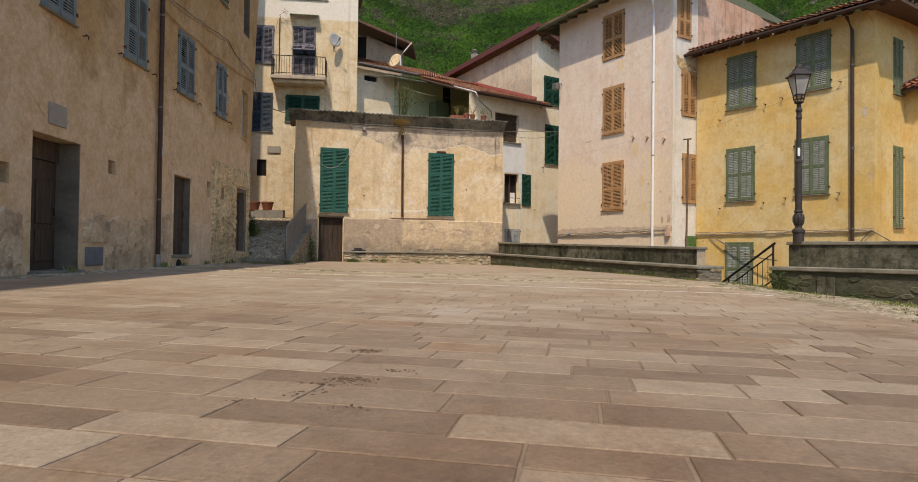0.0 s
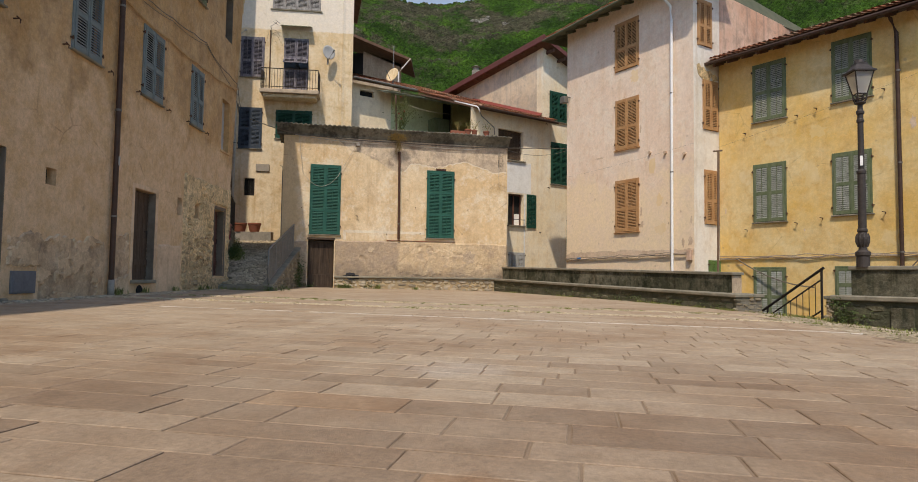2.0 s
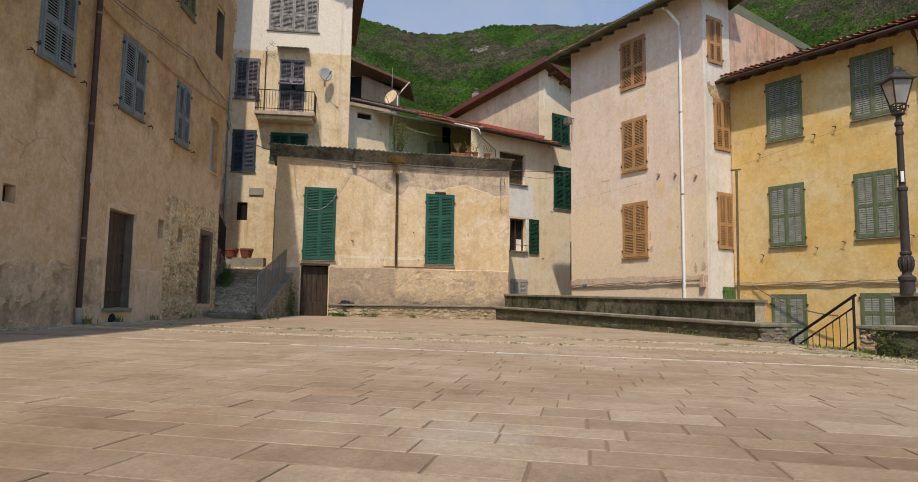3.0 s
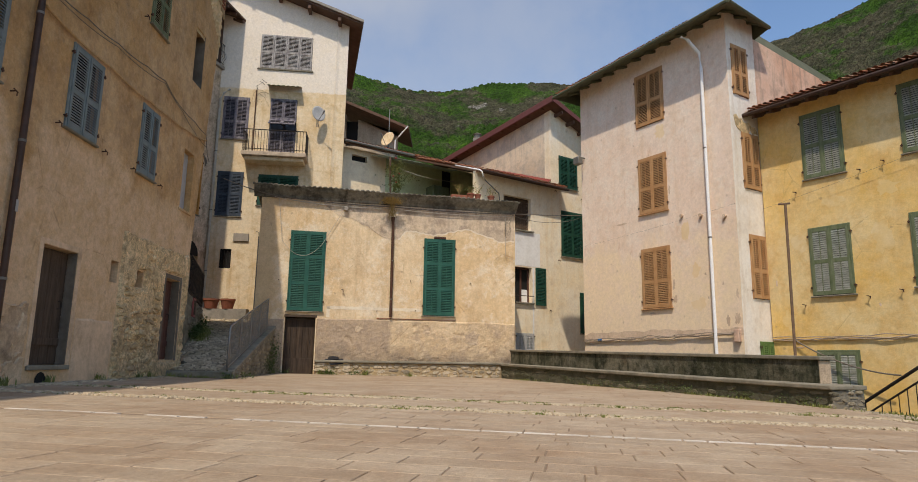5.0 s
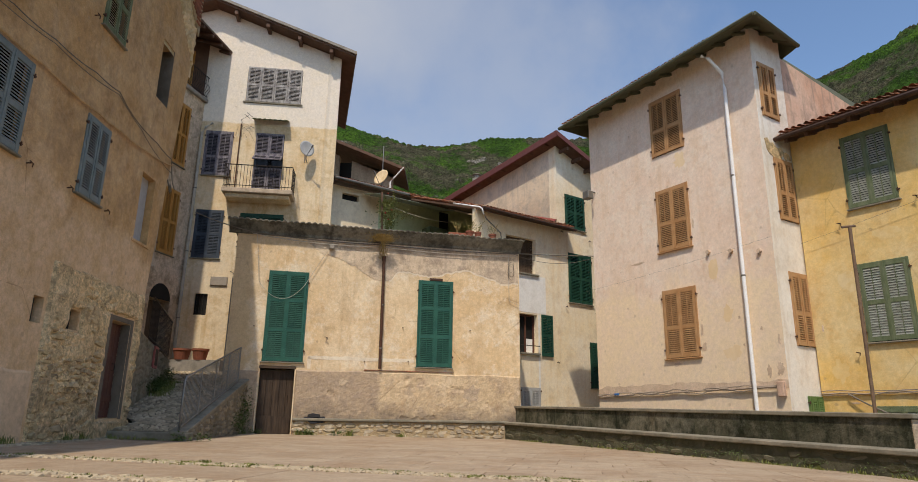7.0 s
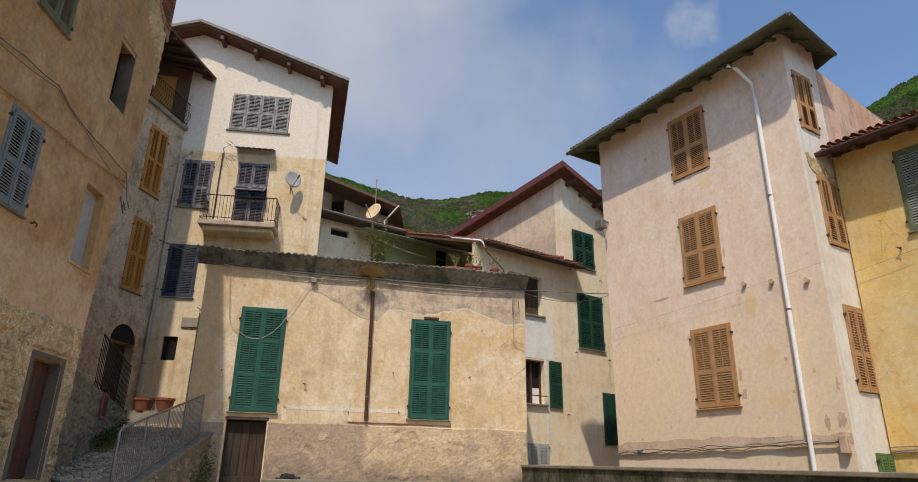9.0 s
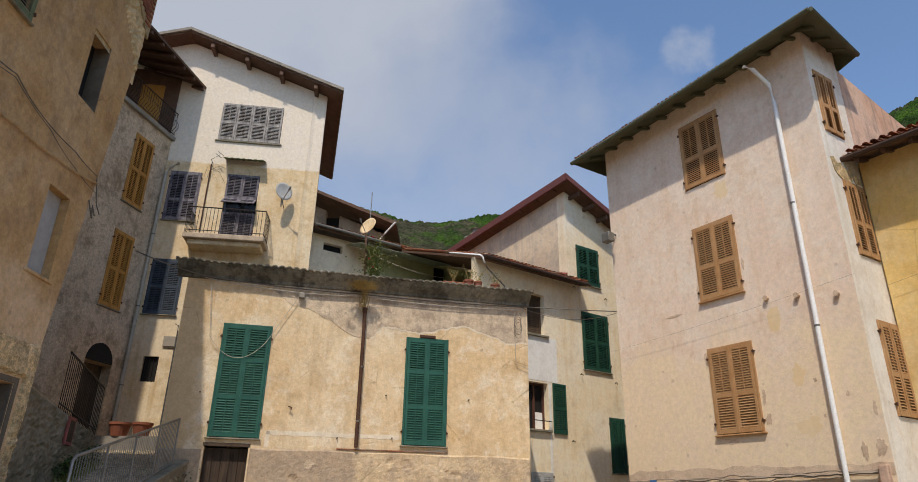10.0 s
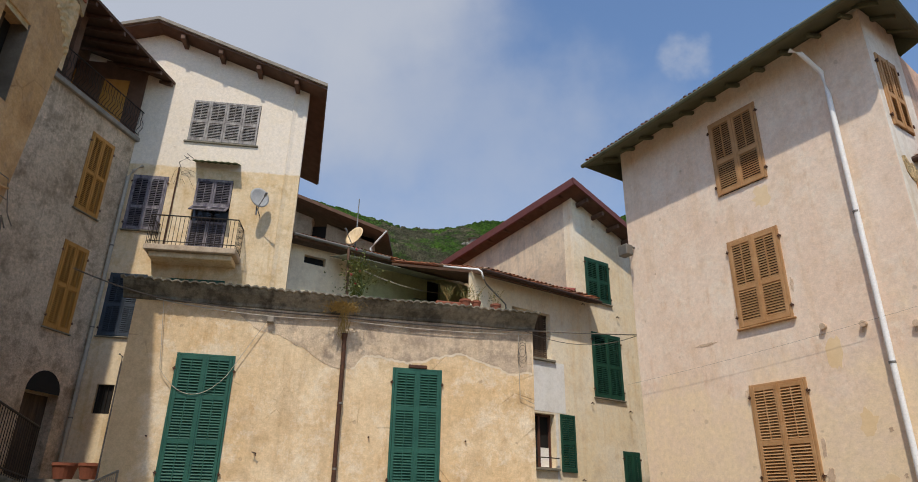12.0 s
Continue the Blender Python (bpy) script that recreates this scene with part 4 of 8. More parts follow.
part("window_frame", boxes((9.424, 0.24, 8.122, 9.49, 0.30, 9.618), (9.72, 0.24, 8.122, 9.77, 0.30, 9.618)), WOOD, house_a)
# black plates close the vents, their inner shade painted as colour
for a, b, c, d in A_HOLES[9:10] + A_HOLES[14:17]:
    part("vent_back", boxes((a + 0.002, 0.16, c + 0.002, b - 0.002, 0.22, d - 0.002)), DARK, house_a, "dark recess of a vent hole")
def plank_door(house, u0, u1, z0, z1, y, material, label, boards=5, rail=True):
    """A door of upright boards, each its own piece, on two ledges."""
    door = part("door", boxes((u0, y + 0.025, z0, u1, y + 0.05, z1)), material, house, label)
    w = (u1 - u0) / boards
    for i in range(boards):
        part("board", bevelled(boxes((u0 + i * w + 0.004, y - 0.005, z0 + 0.01, u0 + (i + 1) * w - 0.004, y + 0.024, z1 - 0.006)), 0.004), material, door)
    if rail:
        part("ledge", bevelled(boxes((u0 + 0.01, y - 0.03, z0 + 0.32, u1 - 0.01, y - 0.006, z0 + 0.44)), 0.004), material, door)
    bm = tube(bmesh.new(), [(u1 - 0.14, y - 0.005, z0 + 0.95), (u1 - 0.14, y - 0.06, z0 + 0.95), (u1 - 0.14, y - 0.06, z0 + 1.08), (u1 - 0.14, y - 0.005, z0 + 1.08)], 0.01, 6)
    part("door_handle", bm, IRON, door, "dark iron pull")
    return door


# doors of the ochre house
d = plank_door(house_a, -1.30, 0.05, 0.70, 2.6, 0.42, WOOD, "weathered dark double door with raised panels", 2, False)
bm = bmesh.new()
for a in (-1.20, -0.55):
    for z, hh in ((0.85, 0.55), (1.5, 0.75)):
        box(bm, a, 0.39, z, a + 0.5, 0.416, z + hh)
part("panel", bevelled(bm, 0.01), WOOD, d)
part("lintel_beam", boxes((-1.305, 0.36, 2.6, 0.055, 0.48, 2.946)), WOOD, house_a, "dark timber lintel")
part("reveal", boxes((0.035, 0.004, 0.70, 0.0575, 0.41, 2.94)), PL_RV, house_a, "dark plastered door reveal")
part("reveal", boxes((5.155, 0.004, 0.95, 5.1775, 0.16, 2.89)), PL_RV, house_a, "dark plastered door reveal")
part("reveal", boxes((9.815, 0.004, 1.04, 9.8375, 0.19, 2.94)), PL_RV, house_a, "dark plastered door reveal")
part("meter_niche", bevelled(boxes((-2.06, 0.12, 2.06, -1.9, 0.2, 2.34)), 0.006), IRON_G, house_a, "small electric box in a niche")
part("threshold", bevelled(boxes((-1.38, -0.10, 0.58, 0.12, 0.3, 0.70)), 0.012), CAP, house_a)
plank_door(house_a, 4.16, 5.17, 0.95, 2.89, 0.17, WOOD, "weathered grey-brown plank door", 4)
part("threshold", bevelled(boxes((4.08, -0.05, 0.87, 5.25, 0.3, 0.945)), 0.01), CAP, house_a)
plank_door(house_a, 9.03, 9.83, 1.04, 2.94, 0.20, WOOD_R, "red-brown plank door in a stone wall", 4)
for a, b, c, dd in ((4.15, 5.18, 0.93, 2.90), (9.02, 9.84, 1.02, 2.95)):
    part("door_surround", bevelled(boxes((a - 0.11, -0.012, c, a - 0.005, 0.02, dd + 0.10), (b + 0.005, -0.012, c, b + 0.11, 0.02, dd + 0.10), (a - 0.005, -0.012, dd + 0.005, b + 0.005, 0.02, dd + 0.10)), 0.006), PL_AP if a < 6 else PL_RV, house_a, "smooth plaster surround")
part("plaque", bevelled(boxes((-0.92, -0.03, 3.14, -0.42, 0.005, 3.5)), 0.008), PANEL, house_a, "blank stone plaque")
meter = part("meter_box", bevelled(boxes((0.27, -0.035, 0.76, 0.86, 0.01, 1.11)), 0.006), SLATE, house_a, "blue-grey metal meter cover")
part("meter_lid", bevelled(boxes((0.31, -0.043, 0.79, 0.82, -0.035, 1.08)), 0.004), SLATE, meter)
# black plate on the face, painting the vent's shaded hollow
part("vent_arch", prism(bmesh.new(), [(4.36, 0.60), (4.62, 0.60), (4.62, 0.74), (4.57, 0.81), (4.49, 0.84), (4.41, 0.81), (4.36, 0.74)], -0.022, -0.004), DARK, house_a, "small dark arched vent at the foot")
part("pipe_label", bevelled(boxes((3.11, -0.150, 3.20, 3.165, -0.138, 3.38)), 0.003), GREYP, house_a, "small pale label on the downpipe")
pipe("downpipe", [(3.13, -0.09, 0.95), (3.13, -0.09, 12.1)], 0.052, COPPER, house_a, "dark brown downpipe", (2.2, 4.3, 6.4, 8.6))
part("pipe_foot", tube(bmesh.new(), [(3.13, -0.09, 0.58), (3.13, -0.09, 0.96)], 0.062, 12), CONC, house_a, "pale cement pipe foot", smooth=True)
# rubble skin where the plaster has fallen
SKIN_HOLES = [(8.86, 9.98, 1.0, 3.06), (7.42, 7.80, 2.56, 2.92)]


def skin_out(u, z):
    keep = noise.noise(Vector((u * 0.8, z * 0.8, 3))) + 0.55 * noise.noise(Vector((u * 2.6, z * 2.6, 8))) + 0.16 * (z - 1.9)
    f = max(0.0, min(1.0, (keep + 0.02) * 7))
    return 0.012 + (1 - f) * stones_out(u, z, 4.0, 0.075) + f * (0.050 + 0.018 * noise.noise(Vector((u * 3.5, z * 4.5, 2)))) + 0.012 * noise.noise(Vector((u * 8, z * 9, 7))) + 0.008 * noise.noise(Vector((u * 17, z * 19, 7)))


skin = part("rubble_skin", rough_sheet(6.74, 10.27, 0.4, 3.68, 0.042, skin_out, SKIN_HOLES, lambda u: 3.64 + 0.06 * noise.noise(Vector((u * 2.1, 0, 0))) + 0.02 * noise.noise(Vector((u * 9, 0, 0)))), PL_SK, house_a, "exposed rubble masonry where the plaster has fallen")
masonry(skin, STONE_O, 6.84, 10.2, 0.60, 2.3, (0.23, 0.11), 0.09, -0.032, [(8.78, 10.0, 0.4, 3.1)], 21, 0.008, lambda u, z: noise.noise(Vector((u * 0.9, z * 0.9, 3))) < 0.12 and noise.noise(Vector((u * 1.9, z * 1.9, 8))) > -0.12)
masonry(skin, STONE_O, 6.95, 8.7, 2.35, 3.1, (0.27, 0.10), 0.09, -0.032, [(7.38, 7.84, 2.5, 2.96)], 23, 0.008, lambda u, z: noise.noise(Vector((u * 1.5, z * 1.5, 5))) > 0.02)
# coats along the foot
part("roughcast", rough_sheet(0.16, 3.0, 0.45, 1.98, 0.055, lambda u, z: flakes_out(u, z, 1.0), [(0.22, 0.91, 0.4, 1.15)], lambda u: 1.75 + 0.35 * noise.noise(Vector((u * 1.3, 0, 1))) + 0.10 * noise.noise(Vector((u * 6, 0, 1)))), PL_AR, house_a, "peeling grey roughcast along the foot")
part("top_coat", rough_sheet(0.16, 3.0, 0.45, 1.98, 0.04, lambda u, z: shells_out(u, z, 2.0), [(0.22, 0.91, 0.4, 1.15)], lambda u: 1.75 + 0.35 * noise.noise(Vector((u * 1.3, 0, 1))) + 0.10 * noise.noise(Vector((u * 6, 0, 1)))), PL_AF, house_a, "shells of old top coat still on the foot")
part("roughcast", rough_sheet(3.2, 4.0, 0.45, 1.95, 0.055, lambda u, z: flakes_out(u, z, 5.0), (), lambda u: 1.9 + 0.08 * noise.noise(Vector((u * 2.7, 3, 1)))), PL_AR, house_a, "peeling grey roughcast along the foot")
part("top_coat", rough_sheet(3.2, 4.0, 0.45, 1.95, 0.04, lambda u, z: shells_out(u, z, 6.0), (), lambda u: 1.9 + 0.08 * noise.noise(Vector((u * 2.7, 3, 1)))), PL_AF, house_a, "shells of old top coat still on the foot")
part("roughcast", rough_sheet(-9.0, -1.46, 0.45, 1.9, 0.07, lambda u, z: flakes_out(u, z, 9.0), (), lambda u: 1.7 + 0.45 * noise.noise(Vector((u * 1.1, 6, 1))) + 0.12 * noise.noise(Vector((u * 5, 6, 1)))), PL_AR, house_a, "peeling grey roughcast along the foot")
part("top_coat", rough_sheet(-9.0, -1.46, 0.45, 1.9, 0.05, lambda u, z: shells_out(u, z, 9.0), (), lambda u: 1.7 + 0.45 * noise.noise(Vector((u * 1.1, 6, 1))) + 0.12 * noise.noise(Vector((u * 5, 6, 1)))), PL_AF, house_a, "shells of old top coat still on the foot")
part("plaster_patch", rough_sheet(5.30, 6.72, 0.45, 1.83, 0.08, lambda u, z: 0.014 + 0.004 * noise.noise(Vector((u * 4, z * 4, 2))), (), lambda u: 1.81 + 0.02 * noise.noise(Vector((u * 3, 2, 1)))), PL_AP, house_a, "smoother repaired plaster patch")
# the bare corner under the roof
part("rubble_skin", rough_sheet(9.3, 11.1, 9.5, 12.15, 0.07, lambda u, z: 0.008 + stones_out(u, z, 4.6, 0.05) if z > 12.25 - 1.02 * (u - 8.7) - 0.15 * noise.noise(Vector((u * 4, z * 4, 0))) else -0.03), STONE_O, house_a, "exposed masonry high on the corner")
bricks = part("brick_bed", prism(bmesh.new(), [(10.45, 11.32), (11.13, 10.75), (11.13, 12.17), (10.3, 12.17)], -0.062, -0.02), MORTAR, house_a, "worn red brick at the corner")
brick = mesh_of("brick", bevelled(boxes((-0.115, -0.02, -0.026, 0.115, 0.02, 0.026)), 0.005), BRICK_R)
for j in range(22):
    for i in range(4):
        u, z = 10.36 + 0.12 * (j % 2) + i * 0.24, 10.86 + j * 0.062
        if u < 11.05 and z > 11.45 - 0.84 * (u - 10.45):
            part("brick", brick, BRICK_R, bricks, "", pose(u, -0.072, z))
# cables
def run(*pts):
    """A slack run from fixing to fixing along the wall."""
    out = []
    for (a, b), (c, d) in zip(pts, pts[1:]):
        out += sagging((a, -0.05, b), (c, -0.05, d), 0.03 * (c - a), 6)[:-1]
    return out + [Vector((pts[-1][0], -0.05, pts[-1][1]))]


for pts, r in (
    (run((-6, 7.9), (1.2, 7.5), (3.5, 7.0), (4.5, 7.06), (5.6, 7.15), (6.9, 7.28), (7.8, 7.36), (8.45, 7.16), (9.7, 7.09), (10.56, 7.04), (10.76, 6.55), (10.95, 6.4)), 0.010),
    (run((-6, 7.8), (1.2, 7.42), (3.5, 6.92), (5.6, 7.08), (7.8, 7.30), (8.9, 7.05), (9.8, 6.82), (10.7, 6.72)), 0.007),
    (run((10.5, 6.5), (10.62, 6.35), (10.72, 6.22), (10.66, 6.45), (10.8, 6.3)), 0.014),
):
    part("cable", tube(bmesh.new(), pts, r, 6), CABLE, house_a)
part("conduit", tube(bmesh.new(), run((3.3, 6.62), (5.5, 6.58), (7.2, 6.60), (8.1, 6.64), (9.33, 6.72), (10.62, 6.90)), 0.022, 7), PL_A, house_a, "plastered-over conduit along the wall")

# ---------------------------------------------------------------- grey house in the alley
MB = pose(-11.12, 30.59, 0, 0, 0, 80)
house_b = thing("house", "grey plastered alley house with orange shutters and a loggia", "house", MB)
B_HOLES = [(-1.66, -0.76, 10.02, 12.46), (-1.62, -0.74, 6.62, 9.05), (-1.62, -0.52, 2.4, 5.0), (-5.4, -4.5, 10.0, 12.4), (-5.4, -4.5, 6.6, 9.05)]
part("wall", wall(-11, 0.6, 1, 13.1, B_HOLES, 0.45), PL_B, house_b, "rough grey plaster")
for a, b, c, dd in B_HOLES[:2] + B_HOLES[3:]:
    shutters(house_b, ORANGE, a, b, c, dd, (0.5,), 0.055, label="orange-brown louvred shutter")
# the arched doorway
bm = bmesh.new()
arch = [(-0.52 - 1.10 * (0.5 - 0.5 * math.cos(math.pi * i / 12)), 5.0 + 0.56 * math.sin(math.pi * i / 12)) for i in range(13)]
prism(bm, arch[::-1], -0.012, 0.003)
part("arch_head", bm, DARK, house_b, "dark arched fanlight")
plank_door(house_b, -1.6, -0.54, 2.42, 4.98, 0.3, WOOD, "dark arched alley door", 4)
# loggia on the top floor
part("floor_slab", bevelled(boxes((-11, -0.12, 13.1, 0.62, 2.4, 13.25)), 0.01), CONC, house_b)
# brown loggia walls take the dark eaves wood, painting in the loggia's deep shade
part("wall", wall(-11, 0.6, 13.25, 16.2, [(-2.6, -1.7, 13.3, 15.3)], 0.3), WOOD_E, house_b, "loggia back wall, deep shade put into its brown", pose(0, 2.2, 0))
part("shutter_panel", bevelled(boxes((-0.9, 2.12, 13.35, 0.2, 2.19, 15.6)), 0.01), ORANGE, house_b, "orange-brown panel door")
part("wall", boxes((0.0, 0.0, 13.25, 2.3, 0.05, 15.95)), WOOD_E, house_b, "loggia end wall, deep shade put into its brown", pose(-0.07, 0.03, 0, 0, 0, 110))
part("shutter_panel", bevelled(boxes((0.5, 0.052, 13.3, 1.3, 0.09, 15.3)), 0.01), ORANGE, house_b, "orange-brown panel door", pose(-0.07, 0.03, 0, 0, 0, 110))
part("post", boxes((-3.0, 0.1, 13.25, -2.8, 0.3, 15.9)), WOOD_E, house_b)
part("post", boxes((0.35, 0.1, 13.25, 0.55, 0.3, 15.6)), WOOD_E, house_b)
bm = bmesh.new()
slab(bm, [(-11, -0.88, 15.95), (1.0, -0.78, 15.45), (1.0, 3, 16.75), (-11, 3, 17.25)], 0.09)
part("roof", bm, WOOD_E, house_b, "boarded eaves under the tiles")
part("roof_tiles", tiles(-11, 0.75, 3.4, 16.11, 19, -0.38, seed=3, slant=-0.0417, pitch_w=0.15), TILE, house_b)
for i in range(20):
    u = -10.7 + i * 0.6
    z = 15.84 - 0.0417 * (u + 11)
    part("rafter", slab(bmesh.new(), [(u, -0.78, z + 0.0), (u + 0.09, -0.78, z + 0.0), (u + 0.09, 2.3, z + 1.02), (u, 2.3, z + 1.02)], 0.12), WOOD_E, house_b)
rail = part("balcony_rail", tube(tube(bmesh.new(), [(-5, -0.06, 14.2), (0.5, -0.06, 14.2)], 0.02, 6), [(-5, -0.06, 13.36), (0.5, -0.06, 13.36)], 0.014, 6), IRON, house_b, "bellied black iron balcony railing")
bar = mesh_of("baluster", tube(bmesh.new(), [(0, 0, 0.1), (0, -0.02, 0.2), (0, -0.13, 0.34), (0, -0.10, 0.50), (0, 0.0, 0.66), (0, 0, 0.94)], 0.009, 5), IRON)
for i in range(46):
    part("baluster", bar, IRON, rail, "", pose(-4.95 + i * 0.12, -0.06, 13.26))
pipe("downpipe", [(0.10, -0.42, 12.25), (0.0, -0.2, 12.05), (-0.04, -0.09, 11.8), (-0.04, -0.09, 2.9)], 0.055, CABLE_L, house_b, "grey downpipe in the corner", (4.5, 7.0, 9.5))

# ---------------------------------------------------------------- tower house
MT = pose(-9.0, 30.95, 0, 0, 0, 9.6)
house_t = thing("house", "tall pale plastered house with violet shutters and a balcony", "house", MT)


def t_top(u):
    return 17.40 - 0.36 * abs(u + 2.05)


T_HOLES = [(-0.60, 1.58, 13.32, 14.88), (-0.03, 1.08, 9.55, 11.97), (-1.93, -0.90, 10.08, 11.93), (-1.93, -0.92, 6.78, 8.66), (-1.62, -1.16, 4.64, 5.43), (-0.30, 1.30, 7.3, 8.6)]
part("wall", wall(-4.2, 3.1, 1, 17.5, T_HOLES, 0.14, top=t_top, ubreaks=(-2.05,)), PL_T, house_t, "cream plaster below, whitewashed top storey")
part("wall", wall(0, 6.3, 1, 15.5, (), 0.4), PL_T, house_t, "plain flank of the tower house", pose(3.0, 0.1, 0, 0, 0, 112) @ pose(0.003, 0.003, 0))
for sgn, ue, zr in ((1, 3.72, 1), (-1, -4.8, 1)):
    ze = 17.40 + 0.12 - 0.36 * abs(ue + 2.05)
    bm = bmesh.new()
    slab(bm, [(-2.05, -0.62, 17.52), (ue, -0.62, ze), (ue - 0.75 * (sgn > 0), 6.5, ze), (-2.05, 6.5, 17.52)], 0.1)
    part("roof", bm, WOOD_E, house_t, "dark boarded roof deck")
    part("roof_edge", slab(bmesh.new(), [(-2.05, -0.70, 17.62), (ue + 0.03 * sgn, -0.70, ze + 0.10), (ue + 0.03 * sgn - 0.75 * (sgn > 0), 6.6, ze + 0.10), (-2.05, 6.6, 17.62)], 0.12), CONC, house_t, "pale slate roof covering")
for u in (-1.2, 0.1, 1.4, 2.7):
    part("purlin", bevelled(boxes((u - 0.07, -0.58, 17.32 - 0.36 * (u + 2.05) - 0.13, u + 0.07, 0.1, 17.32 - 0.36 * (u + 2.05) + 0.04)), 0.01), WOOD_E, house_t)
for i in range(4):
    shutter_leaf(house_t, GREYW, -0.58 + i * 0.54, -0.05 + i * 0.54, 13.33, 14.86, -0.005, (0.48,), 0.06, half=True, label="bleached grey louvred shutter")
part("window_pane", boxes((-0.598, 0.10, 13.322, 1.578, 0.13, 14.878)), GLASS, house_t)
part("window_sill", bevelled(boxes((-0.68, -0.06, 13.26, 1.66, 0.15, 13.315)), 0.01), CAP, house_t)
shutters(house_t, PURPLE, -1.93, -0.90, 10.08, 11.93, (0.42,), 0.06, label="weathered violet louvred shutter")
shutters(house_t, BLUE_D, -1.93, -0.92, 6.78, 8.66, (0.5,), 0.06, label="dark blue louvred shutter")
shutters(house_t, GREEN_D, -0.30, 1.30, 7.3, 8.6, (0.5,), 0.06, label="dark green louvred shutter")
# balcony window with two flaps propped open
for a, b in ((-0.02, 0.52), (0.53, 1.07)):
    shutter_leaf(house_t, PURPLE, a, b, 11.02, 11.96, -0.005, (), 0.06, label="weathered violet louvred shutter")
    shutter_leaf(house_t, PURPLE, a, b, 9.56, 10.5, -0.005, (), 0.06)
    leaf = shutter_leaf(house_t, PURPLE, a, b, 10.52, 11.0, -0.005, (), 0.06, label="louvred flap propped open")
    leaf.matrix_basis = pose(a, -0.02, 11.0, -52, 0, 0) @ pose(0, -0.04, -0.48)
part("window_pane", boxes((-0.028, 0.10, 9.552, 1.078, 0.13, 11.968)), GLASS, house_t)
part("window_pane", boxes((-1.618, 0.10, 4.642, -1.162, 0.13, 5.428)), DARK, house_t, "small dark window")
part("window_grille", boxes(*[(-1.56 + i * 0.11, 0.06, 4.642, -1.545 + i * 0.11, 0.075, 5.428) for i in range(4)]), IRON, house_t)
bm = ribbed(-0.18, 1.23, 0.1, 0.03, (-0.42, 12.40), (0.0, 12.56))
part("awning", bm, GREEN_G, house_t, "small corrugated awning")
slabm = boxes((-0.92, -0.85, 9.18, 1.66, 0.02, 9.36))
part("balcony_slab", bevelled(slabm, 0.02), PL_U, house_t, "stained concrete balcony slab")
part("balcony_slab", bevelled(boxes((-0.80, -0.70, 9.02, 1.54, 0.02, 9.178)), 0.02), PL_T, house_t)
rail = part("balcony_rail", tube(tube(bmesh.new(), [(-0.88, 0, 10.28), (-0.88, -0.81, 10.28), (1.62, -0.81, 10.28), (1.62, 0, 10.28)], 0.02, 6), [(-0.88, 0, 9.46), (-0.88, -0.81, 9.46), (1.62, -0.81, 9.46), (1.62, 0, 9.46)], 0.014, 6), IRON, house_t, "black iron balcony railing")
bar = mesh_of("baluster", tube(bmesh.new(), [(0, 0, 0), (0, 0, 0.92)], 0.009, 5), IRON)
for i in range(22):
    part("baluster", bar, IRON, rail, "", pose(-0.88 + i * 2.5 / 21, -0.81, 9.36))
for u in (-0.88, 1.62):
    for i in range(6):
        part("baluster", bar, IRON, rail, "", pose(u, -0.68 + i * 0.13, 9.36))


def dish(label, m, material, r=0.4):
    """A satellite dish with its arm and head."""
    ob = thing("satellite_dish", label, "satellite dish", m)
    bm = bmesh.new()
    n, rings = 24, []
    for q in range(6):
        rr = r * q / 5
        rings.append([bm.verts.new((rr * math.cos(2 * math.pi * k / n), -0.5 * rr * rr + 0.02, rr * math.sin(2 * math.pi * k / n) * 1.08)) for k in range(n)] if q else [bm.verts.new((0, 0.02, 0))])
    for k in range(n):
        bm.faces.new((rings[0][0], rings[1][k], rings[1][(k + 1) % n]))
    for a, b in zip(rings[1:], rings[2:]):
        for k in range(n):
            bm.faces.new((a[k], b[k], b[(k + 1) % n], a[(k + 1) % n]))
    bowl = part("reflector", bm, material, ob, smooth=True)
    so = bowl.modifiers.new("thick", "SOLIDIFY")
    so.thickness = 0.02
    part("arm", tube(bmesh.new(), [(0, 0.0, -r), (0, -0.42, -0.12)], 0.014, 6), IRON_G, ob)
    part("receiver", tube(bmesh.new(), [(0, -0.40, -0.13), (0, -0.52, -0.06)], 0.035, 8), IRON_G, ob)
    part("bracket", tube(bmesh.new(), [(0, 0.02, 0), (0, 0.12, -0.1), (0, 0.12, -0.55)], 0.022, 8), IRON_G, ob)
    return ob


dish("white satellite dish on a wall bracket", MT @ pose(2.02, -0.42, 11.25, -6, 0, 34), GREYP, 0.31)
part("wall_bracket", tube(bmesh.new(), [(2.02, 0.05, 10.85), (2.02, -0.36, 10.85), (2.02, -0.36, 11.1)], 0.02, 6), IRON_G, house_t)
rv = random.Random(52)
bm = bmesh.new()
for i in range(7):
    u, z = -0.62 + rv.uniform(-0.05, 0.10), 12.35 - rv.random() * 0.5
    du, dz = rv.uniform(-0.35, 0.55), rv.uniform(-0.75, 0.1)
    tube(bm, [(u, -0.03, z), (u + du * 0.5, -0.12, z + dz * 0.4 + 0.05), (u + du, -0.07, z + dz)], 0.006, 4)
part("dry_twigs", bm, POLE_T, house_t, "dry twigs caught on a bracket")
